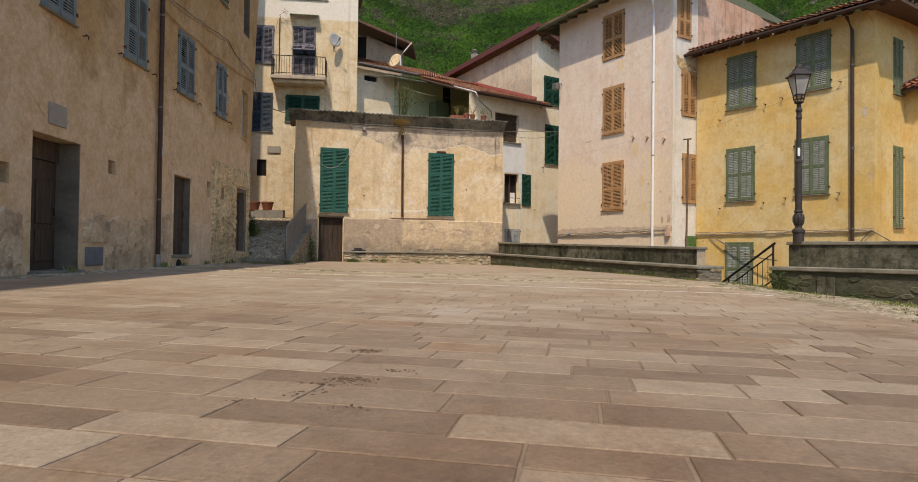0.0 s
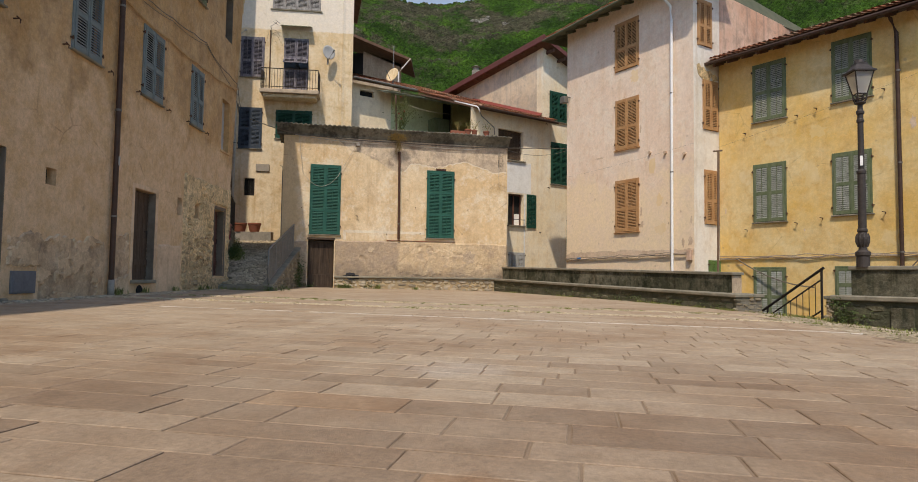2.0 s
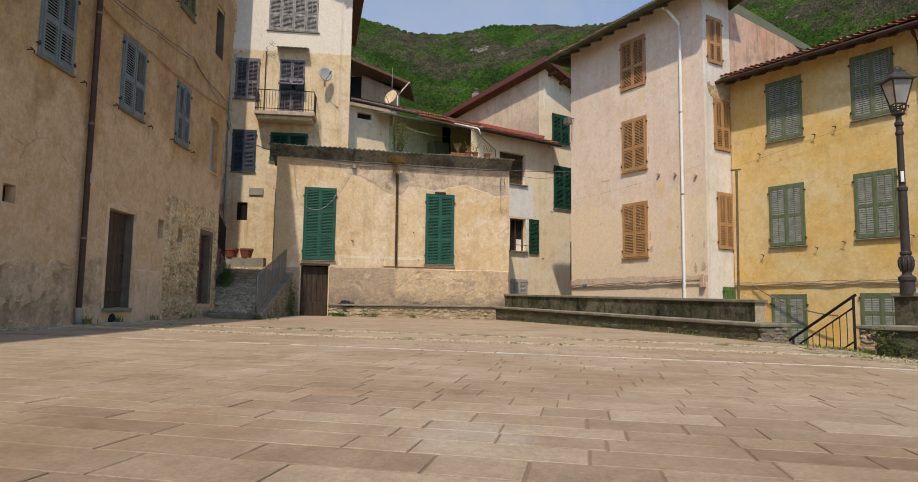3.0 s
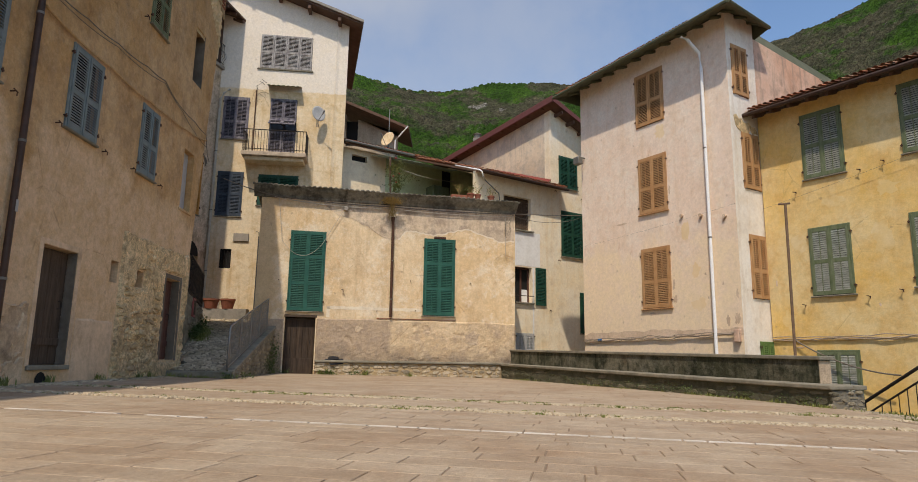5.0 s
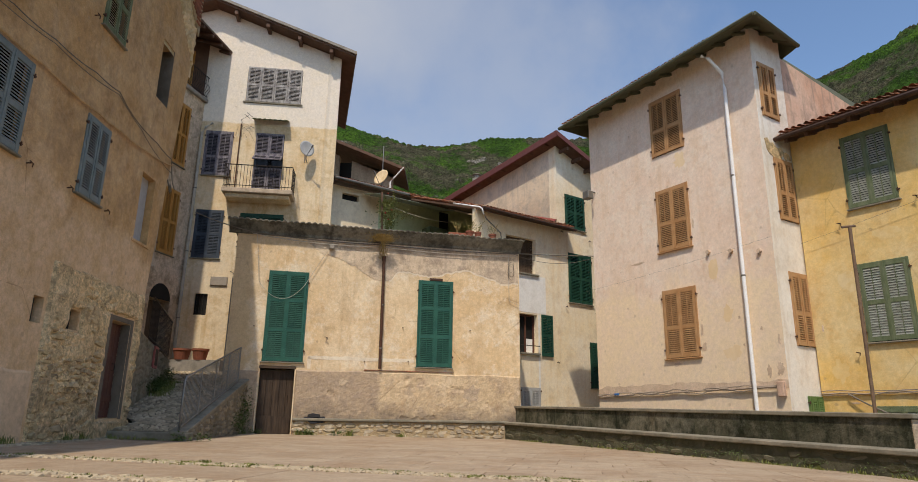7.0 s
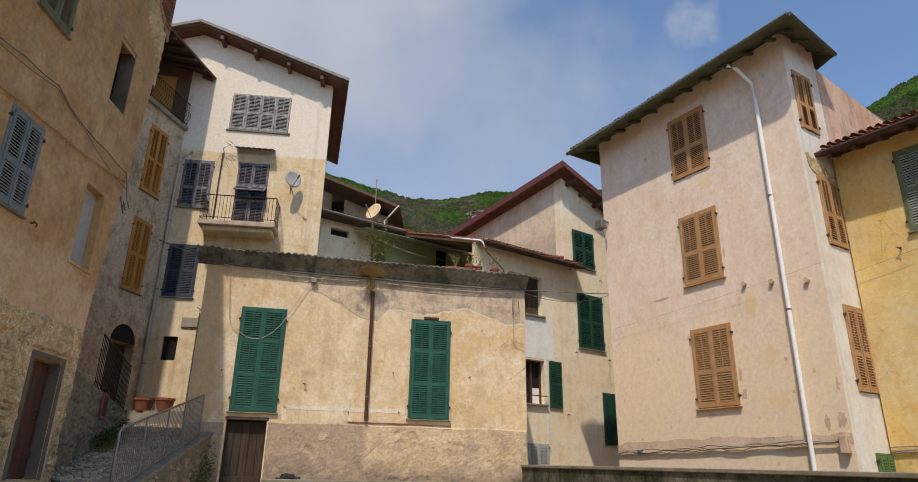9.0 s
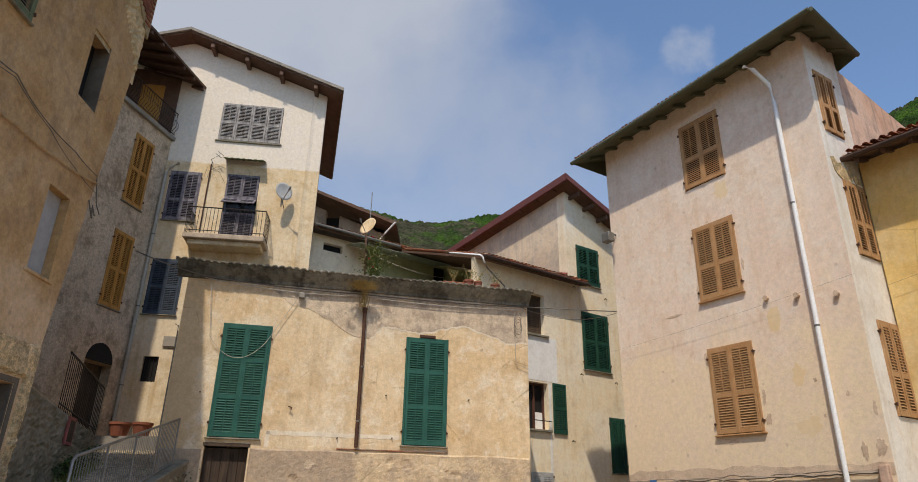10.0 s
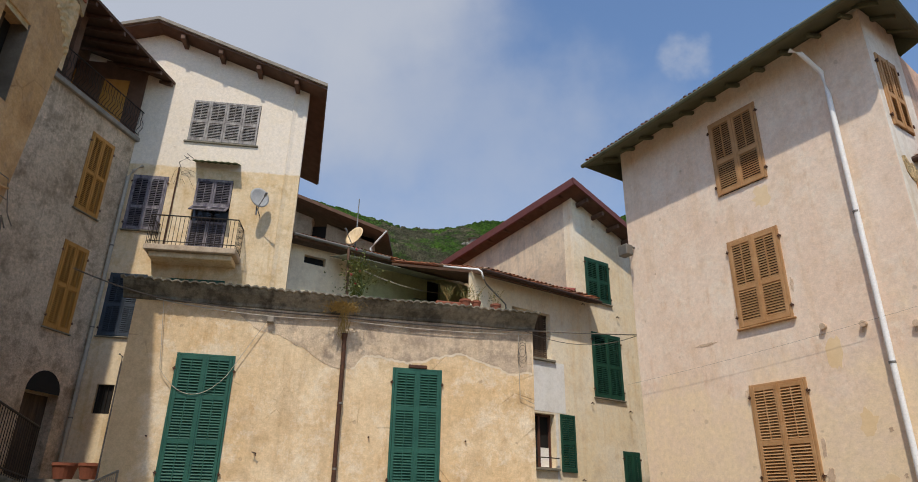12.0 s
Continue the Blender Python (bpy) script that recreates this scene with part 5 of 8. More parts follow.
part("aerial", tube(tube(tube(bmesh.new(), [(-0.62, 0.02, 12.35), (-0.62, -0.20, 12.40), (-0.35, -0.25, 12.58)], 0.014, 5), [(-0.50, -0.25, 12.62), (-0.28, -0.25, 12.46)], 0.012, 4), [(-0.42, -0.25, 12.70), (-0.20, -0.25, 12.54)], 0.012, 4), IRON, house_t, "small bent aerial")
pipe("pipe", [(-0.64, -0.04, 12.3), (-0.64, -0.04, 9.4)], 0.022, RUST, house_t, "thin rusty pipe")
part("cable_box", bevelled(boxes((-1.12, -0.06, 5.75, -0.52, 0.01, 6.08)), 0.01), PANEL, house_t, "grey junction box")

# ---------------------------------------------------------------- low cream house at the end of the square
MH = pose(-6.23, 25.92, 0, 0, 0, 16.0)
house_h = thing("house", "low cream plastered house with tall green shutters", "house", MH)
H_HOLES = [(0.0, 1.12, 2.62, 5.25), (4.45, 5.53, 2.60, 5.24), (-0.03, 0.93, 0.2, 2.42)]
part("wall", wall(-1.0, 7.72, -0.2, 6.5, H_HOLES, 0.5), PL_H, house_h, "cream plaster with a grey mortar patch under the eaves")
part("wall", wall(0, 4.2, -0.2, 6.5, (), 0.4), PL_H, house_h, "plain flank", pose(-1.0, 4.7, 0, 0, 0, -90))
part("wall", wall(0, 3.6, -1.2, 6.5, (), 0.4), PL_H, house_h, "plain flank", pose(7.72, 0.5, 0, 0, 0, 90))
part("wall", boxes((-1.0, 4.4, -0.2, 7.7, 4.7, 6.5)), PL_H, house_h)
for a, b, c, dd in H_HOLES[:2]:
    shutters(house_h, GREEN, a, b, c, dd, (0.345, 0.68), 0.056, label="bright green louvred shutter", framed=True)
part("lintel_stone", bevelled(boxes((4.78, -0.05, 5.25, 5.2, 0.0, 5.33)), 0.015), RUST, house_h, "broken brick above the shutters")
door = plank_door(house_h, -0.02, 0.92, 0.62, 2.40, 0.18, WOOD_H, "old dark plank cellar door", 5)
part("door_panel", bevelled(boxes((0.0, 0.13, 0.64, 0.90, 0.145, 1.12)), 0.006), WOOD_H, door)
part("lintel", bevelled(boxes((-0.06, -0.012, 2.42, 0.97, 0.2, 2.50)), 0.01), WOOD, house_h, "worn timber lintel")
# rough plaster along the foot, with a bench of rubble
def base_out(u, z):
    n = noise.noise(Vector((u * 1.3, z * 1.6, 4))) + 0.6 * noise.noise(Vector((u * 3.6, z * 4.2, 6)))
    hole = 0.02 * max(0.0, min(1.0, (n - 0.42) * 10))
    return 0.036 - hole + 0.007 * noise.noise(Vector((u * 8, z * 8, 2))) + 0.007 * noise.noise(Vector((u * 17, z * 17, 2)))


part("base_plaster", rough_sheet(0.95, 7.735, 0.35, 2.43, 0.05, base_out, (), lambda u: 2.43 + 0.012 * math.sin(u * 3.1) + 0.01 * noise.noise(Vector((u * 8, 0, 0)))), PL_LOW, house_h, "rough brown plaster along the foot")
part("base_plaster", rough_sheet(-1.02, -0.06, 0.3, 2.36, 0.05, base_out), PL_LOW, house_h, "rough brown plaster along the foot")
M_U = (1.0, 1.5, 1.97, 2.6, 2.93, 3.3, 3.58, 3.83, 4.31, 4.72, 5.13, 5.53, 6.0, 6.3, 6.8, 7.15, 7.70)
M_Z = (6.2, 5.85, 5.77, 5.46, 5.24, 5.12, 5.20, 5.50, 5.46, 5.38, 5.46, 5.59, 5.67, 5.57, 5.42, 5.28, 5.36)


def m_low(u):
    return float(np.interp(u, M_U, M_Z)) + 0.05 * noise.noise(Vector((u * 5, 0, 3))) + 0.03 * noise.noise(Vector((u * 14, 0, 3)))


m_us = [1.0 + i * 0.04 for i in range(168)]
part("pale_edge", strip_coat([q for q in m_us if q > 3.5], lambda u: m_low(u) - 0.05 - 0.03 * noise.noise(Vector((u * 7, 2, 3))), lambda u: 6.33, 0.004), PL_HR, house_h, "pale broken edge of the plaster")
part("mortar_patch", strip_coat(m_us, m_low, lambda u: 6.335, 0.008), PL_HM, house_h, "bare grey mortar where the plaster has fallen")
pipe("conduit", [(-1.10, 0.06, 5.16), (-1.02, -0.02, 5.10), (-1.015, -0.02, 4.95), (-1.015, -0.02, 2.3)], 0.016, CABLE, house_h, "thin grey conduit down the house corner")
pipe("downpipe", [(3.33, -0.08, 5.80), (3.35, -0.08, 2.5)], 0.046, RUST, house_h, "rusty brown downpipe", (3.1, 4.4))
part("hopper", tube(bmesh.new(), [(3.33, -0.08, 5.74), (3.32, -0.09, 5.90)], 0.05, 8, 0.075), RUST, house_h)
# eaves: a dark concrete cornice with a corrugated edge
bm = bmesh.new()
rows = []
n = 156
prof = ((0.0, 6.32), (-0.05, 6.34), (-0.07, 6.40), (-0.14, 6.47), (-0.24, 6.55), (-0.30, 6.62), (-0.32, 6.66))
for y, z in prof:
    rows.append([bm.verts.new((-1.25 + 9.0 * i / n, y + 0.012 * noise.noise(Vector((i * 0.11, z * 3, 0))), z + 0.012 * noise.noise(Vector((i * 0.09, z, 4))))) for i in range(n + 1)])
for a, b in zip(rows, rows[1:]):
    for i in range(n):
        bm.faces.new((a[i], a[i + 1], b[i + 1], b[i]))
part("cornice", bm, CONC_D, house_h, "dark stained coved cornice")
bm = bmesh.new()
rows = []
for y, z, amp in ((-0.30, 6.64, 0.01), (-0.37, 6.67, 0.026), (-0.37, 6.70, 0.026), (1.2, 6.88, 0.026), (4.9, 6.95, 0.02)):
    rows.append([bm.verts.new((-1.30 + 9.1 * i / n, y, z + amp * math.sin(i * 2 * math.pi / 3.0 + 0.4) + 0.02 * noise.noise(Vector((i * 0.08, y, 0))))) for i in range(n + 1)])
for a, b in zip(rows, rows[1:]):
    for i in range(n):
        bm.faces.new((a[i], a[i + 1], b[i + 1], b[i]))
part("roof", bm, CONC_D, house_h, "mossy corrugated roof sheet with a wavy edge")
# cables under the eaves
for pts, r in (
    (sagging((-2.2, -0.34, 6.75), (-0.6, -0.10, 6.36), 0.04) + sagging((-0.6, -0.10, 6.36), (3.2, -0.08, 6.26), 0.05) + sagging((3.2, -0.08, 6.26), (7.6, -0.08, 6.30), 0.04), 0.016),
    (sagging((-0.6, -0.08, 6.33), (3.2, -0.08, 6.20), 0.10) + sagging((3.2, -0.08, 6.2), (7.6, -0.08, 6.22), 0.07), 0.010),
    (sagging((-0.45, -0.07, 6.3), (-0.28, -0.07, 4.9), 0.0) + sagging((-0.28, -0.07, 4.9), (1.02, -0.07, 4.85), 0.45) + sagging((1.02, -0.07, 4.85), (1.75, -0.07, 6.2), 0.0), 0.007),
    ([(7.35, -0.06, 6.25), (7.34, -0.06, 5.6), (7.36, -0.06, 4.75), (7.7, -0.06, 4.62)], 0.010),
):
    part("cable", tube(bmesh.new(), pts, r, 5), CABLE_L if r < 0.011 else CABLE, house_h)
part("cable_coil", tube(bmesh.new(), [(7.42 + (0.10 + 0.05 * noise.noise(Vector((i * 0.4, 0, 0)))) * math.cos(i * 0.55), -0.07 - 0.001 * i, 5.95 - 0.008 * i + (0.20 + 0.08 * noise.noise(Vector((i * 0.3, 4, 0)))) * math.sin(i * 0.55)) for i in range(44)], 0.006, 5), CABLE, house_h, "loose coil of grey cable")
part("insulator", bevelled(boxes((1.66, -0.14, 6.02, 1.80, 0.0, 6.14)), 0.01), CONC, house_h)
for u, z in ((-0.3, 3.6), (1.75, 3.35), (4.0, 3.75), (6.1, 3.75), (2.9, 2.7), (4.2, 2.75)):
    hook(house_h, u, z) if u == 1.75 else part("wall_iron", tube(bmesh.new(), [(u, 0.02, z), (u, -0.05, z)], 0.018, 6), RUST, house_h)
part("power_line", tube(bmesh.new(), sagging((7.5, -0.1, 6.28), (10.6, 0.2, 6.5), 0.28), 0.008, 5), CABLE, house_h)
part("power_line", tube(bmesh.new(), sagging((7.5, -0.1, 6.3), (11.2, 0.2, 6.55), 0.02), 0.014, 5), CABLE, house_h)

cap = bmesh.new()
lathe(cap, [(0.17, 0.0), (0.19, 0.03), (0.15, 0.10), (0.06, 0.13)], 12)
for v in cap.verts:
    v.co += Vector((0.05 * noise.noise(v.co * 9), 0.03 * noise.noise(v.co * 7), 0.03 * noise.noise(v.co * 8 + Vector((3, 1, 2)))))
slab(cap, [(-0.30, -0.08, 0.03), (0.28, -0.10, 0.05), (0.30, -0.17, -0.10), (-0.12, -0.19, -0.14)], 0.015)
tagged(part("cloth", cap, CLOTH, None, "", MH @ pose(1.56, -0.2, 1.078, 0, 0, 10)), "crumpled black cloth lying on the bench coping", "cloth")
rr = random.Random(12)
for u, y, r in ((5.72, 0.35, 0.0), (6.14, 0.30, 0.13), (6.42, 0.34, 0.11), (6.95, 0.45, 0.12)):
    pot = thing("flower_pot", "terracotta pot with dry plants on the roof edge" if r else "long terracotta planter on the roof edge", "flower pot", MH @ pose(u, y, 6.78), "pots on the low roof")
    if r:
        part("pot", lathe(bmesh.new(), [(r * 0.7, -0.02), (r, 0.20), (r * 1.12, 0.21), (r * 1.12, 0.26), (r * 0.95, 0.26), (r * 0.9, 0.2)], 14), TERRA, pot)
    else:
        part("pot", bevelled(boxes((-0.30, -0.10, -0.02, 0.30, 0.10, 0.18)), 0.015), TERRA, pot)
    tw = bmesh.new()
    for i in range(11):
        a, l = rr.uniform(0, 6.28), rr.uniform(0.15, 0.5)
        tube(tw, [(0, 0, 0.15), (0.06 * math.cos(a), 0.06 * math.sin(a), 0.2 + l * 0.5), (0.25 * l * math.cos(a) * 2, 0.2 * math.sin(a), 0.2 + l)], 0.005, 4)
    part("stem", tw, DRYG, pot, "dry thin stems")
    part("foliage", leaves(bmesh.new(), (0, 0, 0.42), (0.10, 0.08, 0.09), 60, 0.05, rr), LEAF, pot, "sparse green leaves")
part("whitewash_stripe", strip_coat([1.28 + 0.05 * i for i in range(63)], lambda u: 2.72 + 0.02 * noise.noise(Vector((u * 5, 1, 0))), lambda u: 2.82 + 0.03 * noise.noise(Vector((u * 4, 5, 0))), 0.004), PL_HR, house_h, "faint whitewashed stripe")
part("whitewash_stripe", bevelled(boxes((1.26, -0.004, 2.45, 1.36, 0.0, 2.80)), 0.001), PL_HR, house_h, "faint whitewashed stripe")
part("brick_edge", bevelled(boxes((2.9, -0.03, 2.44, 5.6, -0.004, 2.475)), 0.008), BRICK_W, house_h, "thin reddish mortar edge")
bm = bmesh.new()
rr = random.Random(3)
for i in range(620):
    u, z, y = 3.22 + rr.gauss(0, 0.17), 6.40 + rr.uniform(-0.12, 0.10), -0.24 - rr.uniform(0, 0.20)
    a, l = rr.uniform(-2.2, 2.2), rr.uniform(0.06, 0.2)
    tip = Vector((u + l * math.sin(a), y - rr.uniform(0.02, 0.16), z + l * math.cos(a) * 0.6))
    v = [bm.verts.new(q) for q in ((u - 0.008, y, z), (u + 0.008, y - 0.01, z), tip)]
    bm.faces.new(v)
for i in range(26):
    u, y = 3.28 + rr.gauss(0, 0.06), -0.12 - rr.uniform(0, 0.14)
    tube(bm, [(u, y - 0.08, 6.32), (u + rr.gauss(0, 0.03), y, 6.15), (u + rr.gauss(0, 0.06), -0.10, 6.0 - rr.random() * 0.25)], 0.006, 4)
part("dry_tuft", bm, DRYG, house_h, "tuft of dry grass and roots hanging from the cornice")

for i, (u, z, w, hgt) in enumerate(((6.15, 1.85, 0.75, 0.55), (5.25, 1.5, 0.26, 0.12), (2.3, 2.1, 0.30, 0.22))):
    patch(house_h, u, z, w, hgt, PL_LP, 200 + i, "scar in the rough plaster", y=-0.034, thick=0.010)
bench_h = thing("stone_bench", "low rubble bench with a stone coping along the house foot", "bench", MH)
base = part("rubble_base", bevelled(boxes((1.0, -0.32, 0.35, 7.15, -0.03, 1.0)), 0.02), MORTAR, bench_h, "rubble masonry")
masonry(base, STONE_P, 1.0, 7.1, 0.54, 1.0, (0.24, 0.13), 0.09, -0.30, (), 5, 0.02)
part("coping", bevelled(boxes((0.96, -0.40, 1.0, 7.2, -0.03, 1.075)), 0.018), CAP, bench_h)

# ---------------------------------------------------------------- bench wall and parapet over the street
MR = pose(0.75, 27.5, 0, 0, 0, -65.7)
LR = 12.3


def fall(a, b):
    return lambda u: a + (b - a) * u / LR


par_r = thing("bench_wall", "mossy rubble bench wall with a plastered parapet behind", "wall", MR)
part("rubble_base", wall(-0.2, LR, -1.0, 0.9, (), 0.40, top=fall(0.97, 0.74)), MORTAR_M, par_r, "dark mossy rubble")
base = par_r.children[0]
for i in range(6):
    masonry(base, STONE_M, i * 2.05, min(i * 2.05 + 2.05, LR), 0.40, 0.95 - 0.23 * (i + 1) * 2.05 / LR, (0.34, 0.12), 0.04, 0.012, (), 31 + i, 0.012)
end = part("rubble_end", boxes((0.0, 0.001, -1.0, 0.72, 0.02, 0.73)), MORTAR_G, par_r, "bare stone end", pose(LR + 0.02, 0.0, 0, 0, 0, 90))
masonry(end, STONE_G, 0.0, 0.72, 0.38, 0.73, (0.17, 0.10), 0.05, 0.008, (), 44, 0.012)
cop = bmesh.new()
slab(cop, [(-0.2, -0.06, 1.05), (LR + 0.05, -0.06, 0.82), (LR + 0.05, 0.46, 0.82), (-0.2, 0.46, 1.05)], 0.075)
part("coping", bevelled(cop, 0.015), CAP, par_r, "worn stone coping")
part("coping", bevelled(slab(bmesh.new(), [(LR - 0.55, 0.462, 0.831), (LR + 0.05, 0.462, 0.82), (LR + 0.05, 0.78, 0.82), (LR - 0.55, 0.78, 0.831)], 0.075), 0.012), CAP, par_r)
part("parapet", wall(-0.9, LR - 0.58, -1.0, 1.5, (), 0.28, top=fall(1.47, 1.225)), MOSS, par_r, "blackened plaster", pose(0, 0.46, 0))
part("parapet_end", boxes((LR - 0.579, 0.465, 0.76, LR - 0.563, 0.735, 1.22)), PL_LP, par_r)
cop = bmesh.new()
slab(cop, [(-0.9, 0.42, 1.54), (LR - 0.52, 0.42, 1.30), (LR - 0.52, 0.78, 1.30), (-0.9, 0.78, 1.54)], 0.07)
part("coping", bevelled(cop, 0.012), CAP, par_r, "worn stone coping")

# second bench wall, under the street lamp
MS = pose(6.4, 13.45, 0, 0, 0, -50)
par_s = thing("bench_wall", "mossy bench wall with a parapet, under the street lamp", "wall", MS)
base = part("rubble_base", wall(0.0, 12, -1.0, 0.80, (), 0.42), MORTAR_M, par_s, "dark mossy rubble")
masonry(base, STONE_M, 0.0, 7.0, 0.20, 0.79, (0.30, 0.12), 0.04, 0.012, [(0.86, 1.22, 0.2, 0.73)], 52, 0.012)
part("coping", bevelled(boxes((-0.05, -0.06, 0.803, 12, 0.42, 0.885)), 0.015), CAP, par_s, "worn stone coping")
part("parapet", wall(0.12, 12, -1.0, 1.32, (), 0.3), MOSS, par_s, "blackened plaster", pose(0, 0.425, 0))
part("coping", bevelled(boxes((0.08, 0.39, 1.323, 12, 0.76, 1.395)), 0.012), CAP, par_s)
part("drain", tube(bmesh.new(), [(1.06, 0.05, 0.30), (1.06, -0.052, 0.30)], 0.07, 12), DARK, par_s, "dark round drain mouth")
part("hatch", bevelled(boxes((0.88, -0.045, 0.22, 1.20, -0.02, 0.71)), 0.004), MOSS, par_s)
stub = thing("low_wall", "short rubble wall at the head of the stair", "wall", pose(7.72, 16.3, 0, 0, 0, -50))
base = part("rubble_base", boxes((0.0, 0.0, -1.0, 3.2, 0.4, 0.74)), MORTAR, stub, "rubble masonry")
masonry(base, STONE_P, 0.0, 0.9, 0.2, 0.73, (0.2, 0.11), 0.07, 0.0, (), 61, 0.015)
part("coping", bevelled(boxes((-0.04, -0.05, 0.743, 3.2, 0.45, 0.81)), 0.012), CAP, stub)

# stair down to the street with its black rail
stair = thing("stair", "stone steps down to the lower street", "stair", pose(7.62, 16.4, 0, 0, 0, 118.5))
for i in range(7):
    part("step", bevelled(boxes((0.25 + i * 0.28, -0.05, -1.05, 0.54 + i * 0.28, 1.05, 0.40 - (i + 1) * 0.17)), 0.01), CAP, stair)
rail = thing("stair_railing", "black iron railing beside the steps down", "railing", pose(7.62, 16.28, 0, 0, 0, 118.5))
part("post", tube(bmesh.new(), [(0, 0, 0.3), (0, 0, 1.40)], 0.026, 8), IRON, rail)
part("post", tube(bmesh.new(), [(1.35, 0, -0.5), (1.35, 0, 0.53)], 0.024, 8), IRON, rail)
part("handrail", tube(bmesh.new(), [(-0.05, 0, 1.41), (2.1, 0, 0.02)], 0.03, 8), IRON, rail)
part("lower_rail", tube(bmesh.new(), [(0, 0, 1.16), (2.05, 0, -0.17)], 0.018, 8), IRON, rail)
part("lower_rail", tube(bmesh.new(), [(0, 0, 0.50), (1.35, 0, -0.38)], 0.018, 8), IRON, rail)
for i in range(1, 9):
    x = i * 0.15
    part("baluster", tube(bmesh.new(), [(x, 0, 0.50 - x * 0.652), (x, 0, 1.16 - x * 0.652)], 0.009, 5), IRON, rail)

# ---------------------------------------------------------------- pink house
MP = pose(5.63, 24.5, 0, 0, 0, -55.5)
house_p = thing("house", "tall pale pink house with tan louvred shutters", "house", MP)
P_WIN = [(-1.12, 0.0, 8.56, 10.32), (-1.09, 0.0, 5.70, 7.50), (-1.09, 0.0, 2.76, 4.60)]
part("wall", wall(-3.72, 2.27, -1, 10.7, P_WIN, 0.45, top=lambda u: 10.60 + 0.0331 * (u + 4.35) + 0.235), PL_P, house_p, "pale pink plaster yellowing downwards")
side = pose(2.27, 0, 0, 0, 0, 90)
PS_WIN = [(0.20, 0.90, 8.64, 10.15), (0.44, 1.19, 5.93, 7.55), (0.50, 1.24, 2.88, 4.63)]
part("wall", wall(0.004, 1.30, -1, 11.12, PS_WIN, 0.22), PL_PS, house_p, "whitish plaster flank", side @ pose(0, -0.004, 0))
part("wall", wall(0, 6.5, 6.5, 10.6, (), 0.4, top=lambda u: 10.62 - 0.02 * u), PL_PO, house_p, "orange-stained bare plaster flank", pose(2.27, 1.304, 0, 0, 0, 94.5))
part("wall", wall(0, 8, -1, 10.55, (), 0.4), PL_P, house_p, "plain flank", pose(-3.72, 8.45, 0, 0, 0, -90))
for n, (a, b, c, dd) in enumerate(P_WIN):
    shutters(house_p, BROWN, a, b, c, dd, (0.44,), 0.052, label="tan louvred shutter", sill=n != 0, sill_mat=BROWN, half=True)
holder = thing("shutter_set", "tan louvred shutters on the whitish flank", "shutters", MP @ side @ pose(0, -0.004, 0))
for a, b, c, dd in PS_WIN:
    shutters(holder, BROWN, a, b, c, dd, (0.44,), 0.055, label="tan louvred shutter", sill=False, half=True)
shutters(holder, LIME_S, 0.68, 1.24, 0.6, 1.74, (), 0.05, label="lime green louvred shutter", sill=False, y=-0.02)
pipe("downpipe", [(1.18, -0.52, 10.62), (1.32, -0.42, 10.5), (1.47, -0.12, 10.1), (1.49, -0.09, 9.6), (1.48, -0.09, -0.7)], 0.046, WHITE, house_p, "white plastic downpipe", (4.6, 7.2))
# roof: a hipped front with boarded soffit and deep eaves
EL, ER = 10.60, 10.84


def p_eave(u):
    return EL + (ER - EL) * (u + 4.35) / 7.25


bm = bmesh.new()
c = [(-4.35, -0.72, EL), (2.95, -0.80, ER), (2.72, 1.5, ER), (1.95, 1.5, 10.58), (1.95, 8.5, 10.45), (-4.35, 8.5, EL), (-4.3, 2.4, 11.8), (1.3, 1.3, 11.75), (1.3, 2.4, 11.8)]
vs = [bm.verts.new(q) for q in c]
for f in ((0, 1, 7, 8, 6), (1, 2, 7), (2, 3, 8, 7), (3, 4, 8), (4, 5, 6, 8), (5, 0, 6)):
    bm.faces.new([vs[q] for q in f])
roof_p = part("roof", bm, SOFFIT, house_p, "boarded roof with painted green-grey soffit")
roof_p.modifiers.new("thick", "SOLIDIFY").thickness = 0.05
part("roof_tiles", tiles(-4.4, 1.5, 0.5, EL + 0.11, 20, -0.56, seed=4, slant=(ER - EL) / 7.25, row=0.3, pitch_w=0.125), TILE, house_p)
part("gutter", tube(bmesh.new(), [(-4.4, -0.70, EL + 0.0), (2.92, -0.78, ER + 0.0)], 0.055, 8), SOFFIT, house_p)
part("gutter", tube(bmesh.new(), [(2.95, -0.76, ER), (2.70, 1.5, ER)], 0.055, 8), SOFFIT, house_p)
for i in range(11):
    u = -3.9 + i * 0.6
    z = p_eave(u) + 0.03
    part("rafter", bevelled(slab(bmesh.new(), [(u, -0.46, z), (u + 0.08, -0.46, z), (u + 0.08, 0.05, z + 0.20), (u, 0.05, z + 0.20)], 0.09), 0.012), SOFFIT, house_p)
for i in range(3):
    y = -0.15 + i * 0.6
    part("rafter", bevelled(slab(bmesh.new(), [(2.25, y, ER + 0.28), (2.66, y, ER + 0.06), (2.66, y + 0.07, ER + 0.06), (2.25, y + 0.07, ER + 0.28)], 0.09), 0.012), SOFFIT, house_p)
# flaked plaster where the yellow roof meets the flank
bm = bmesh.new()
rr = random.Random(8)
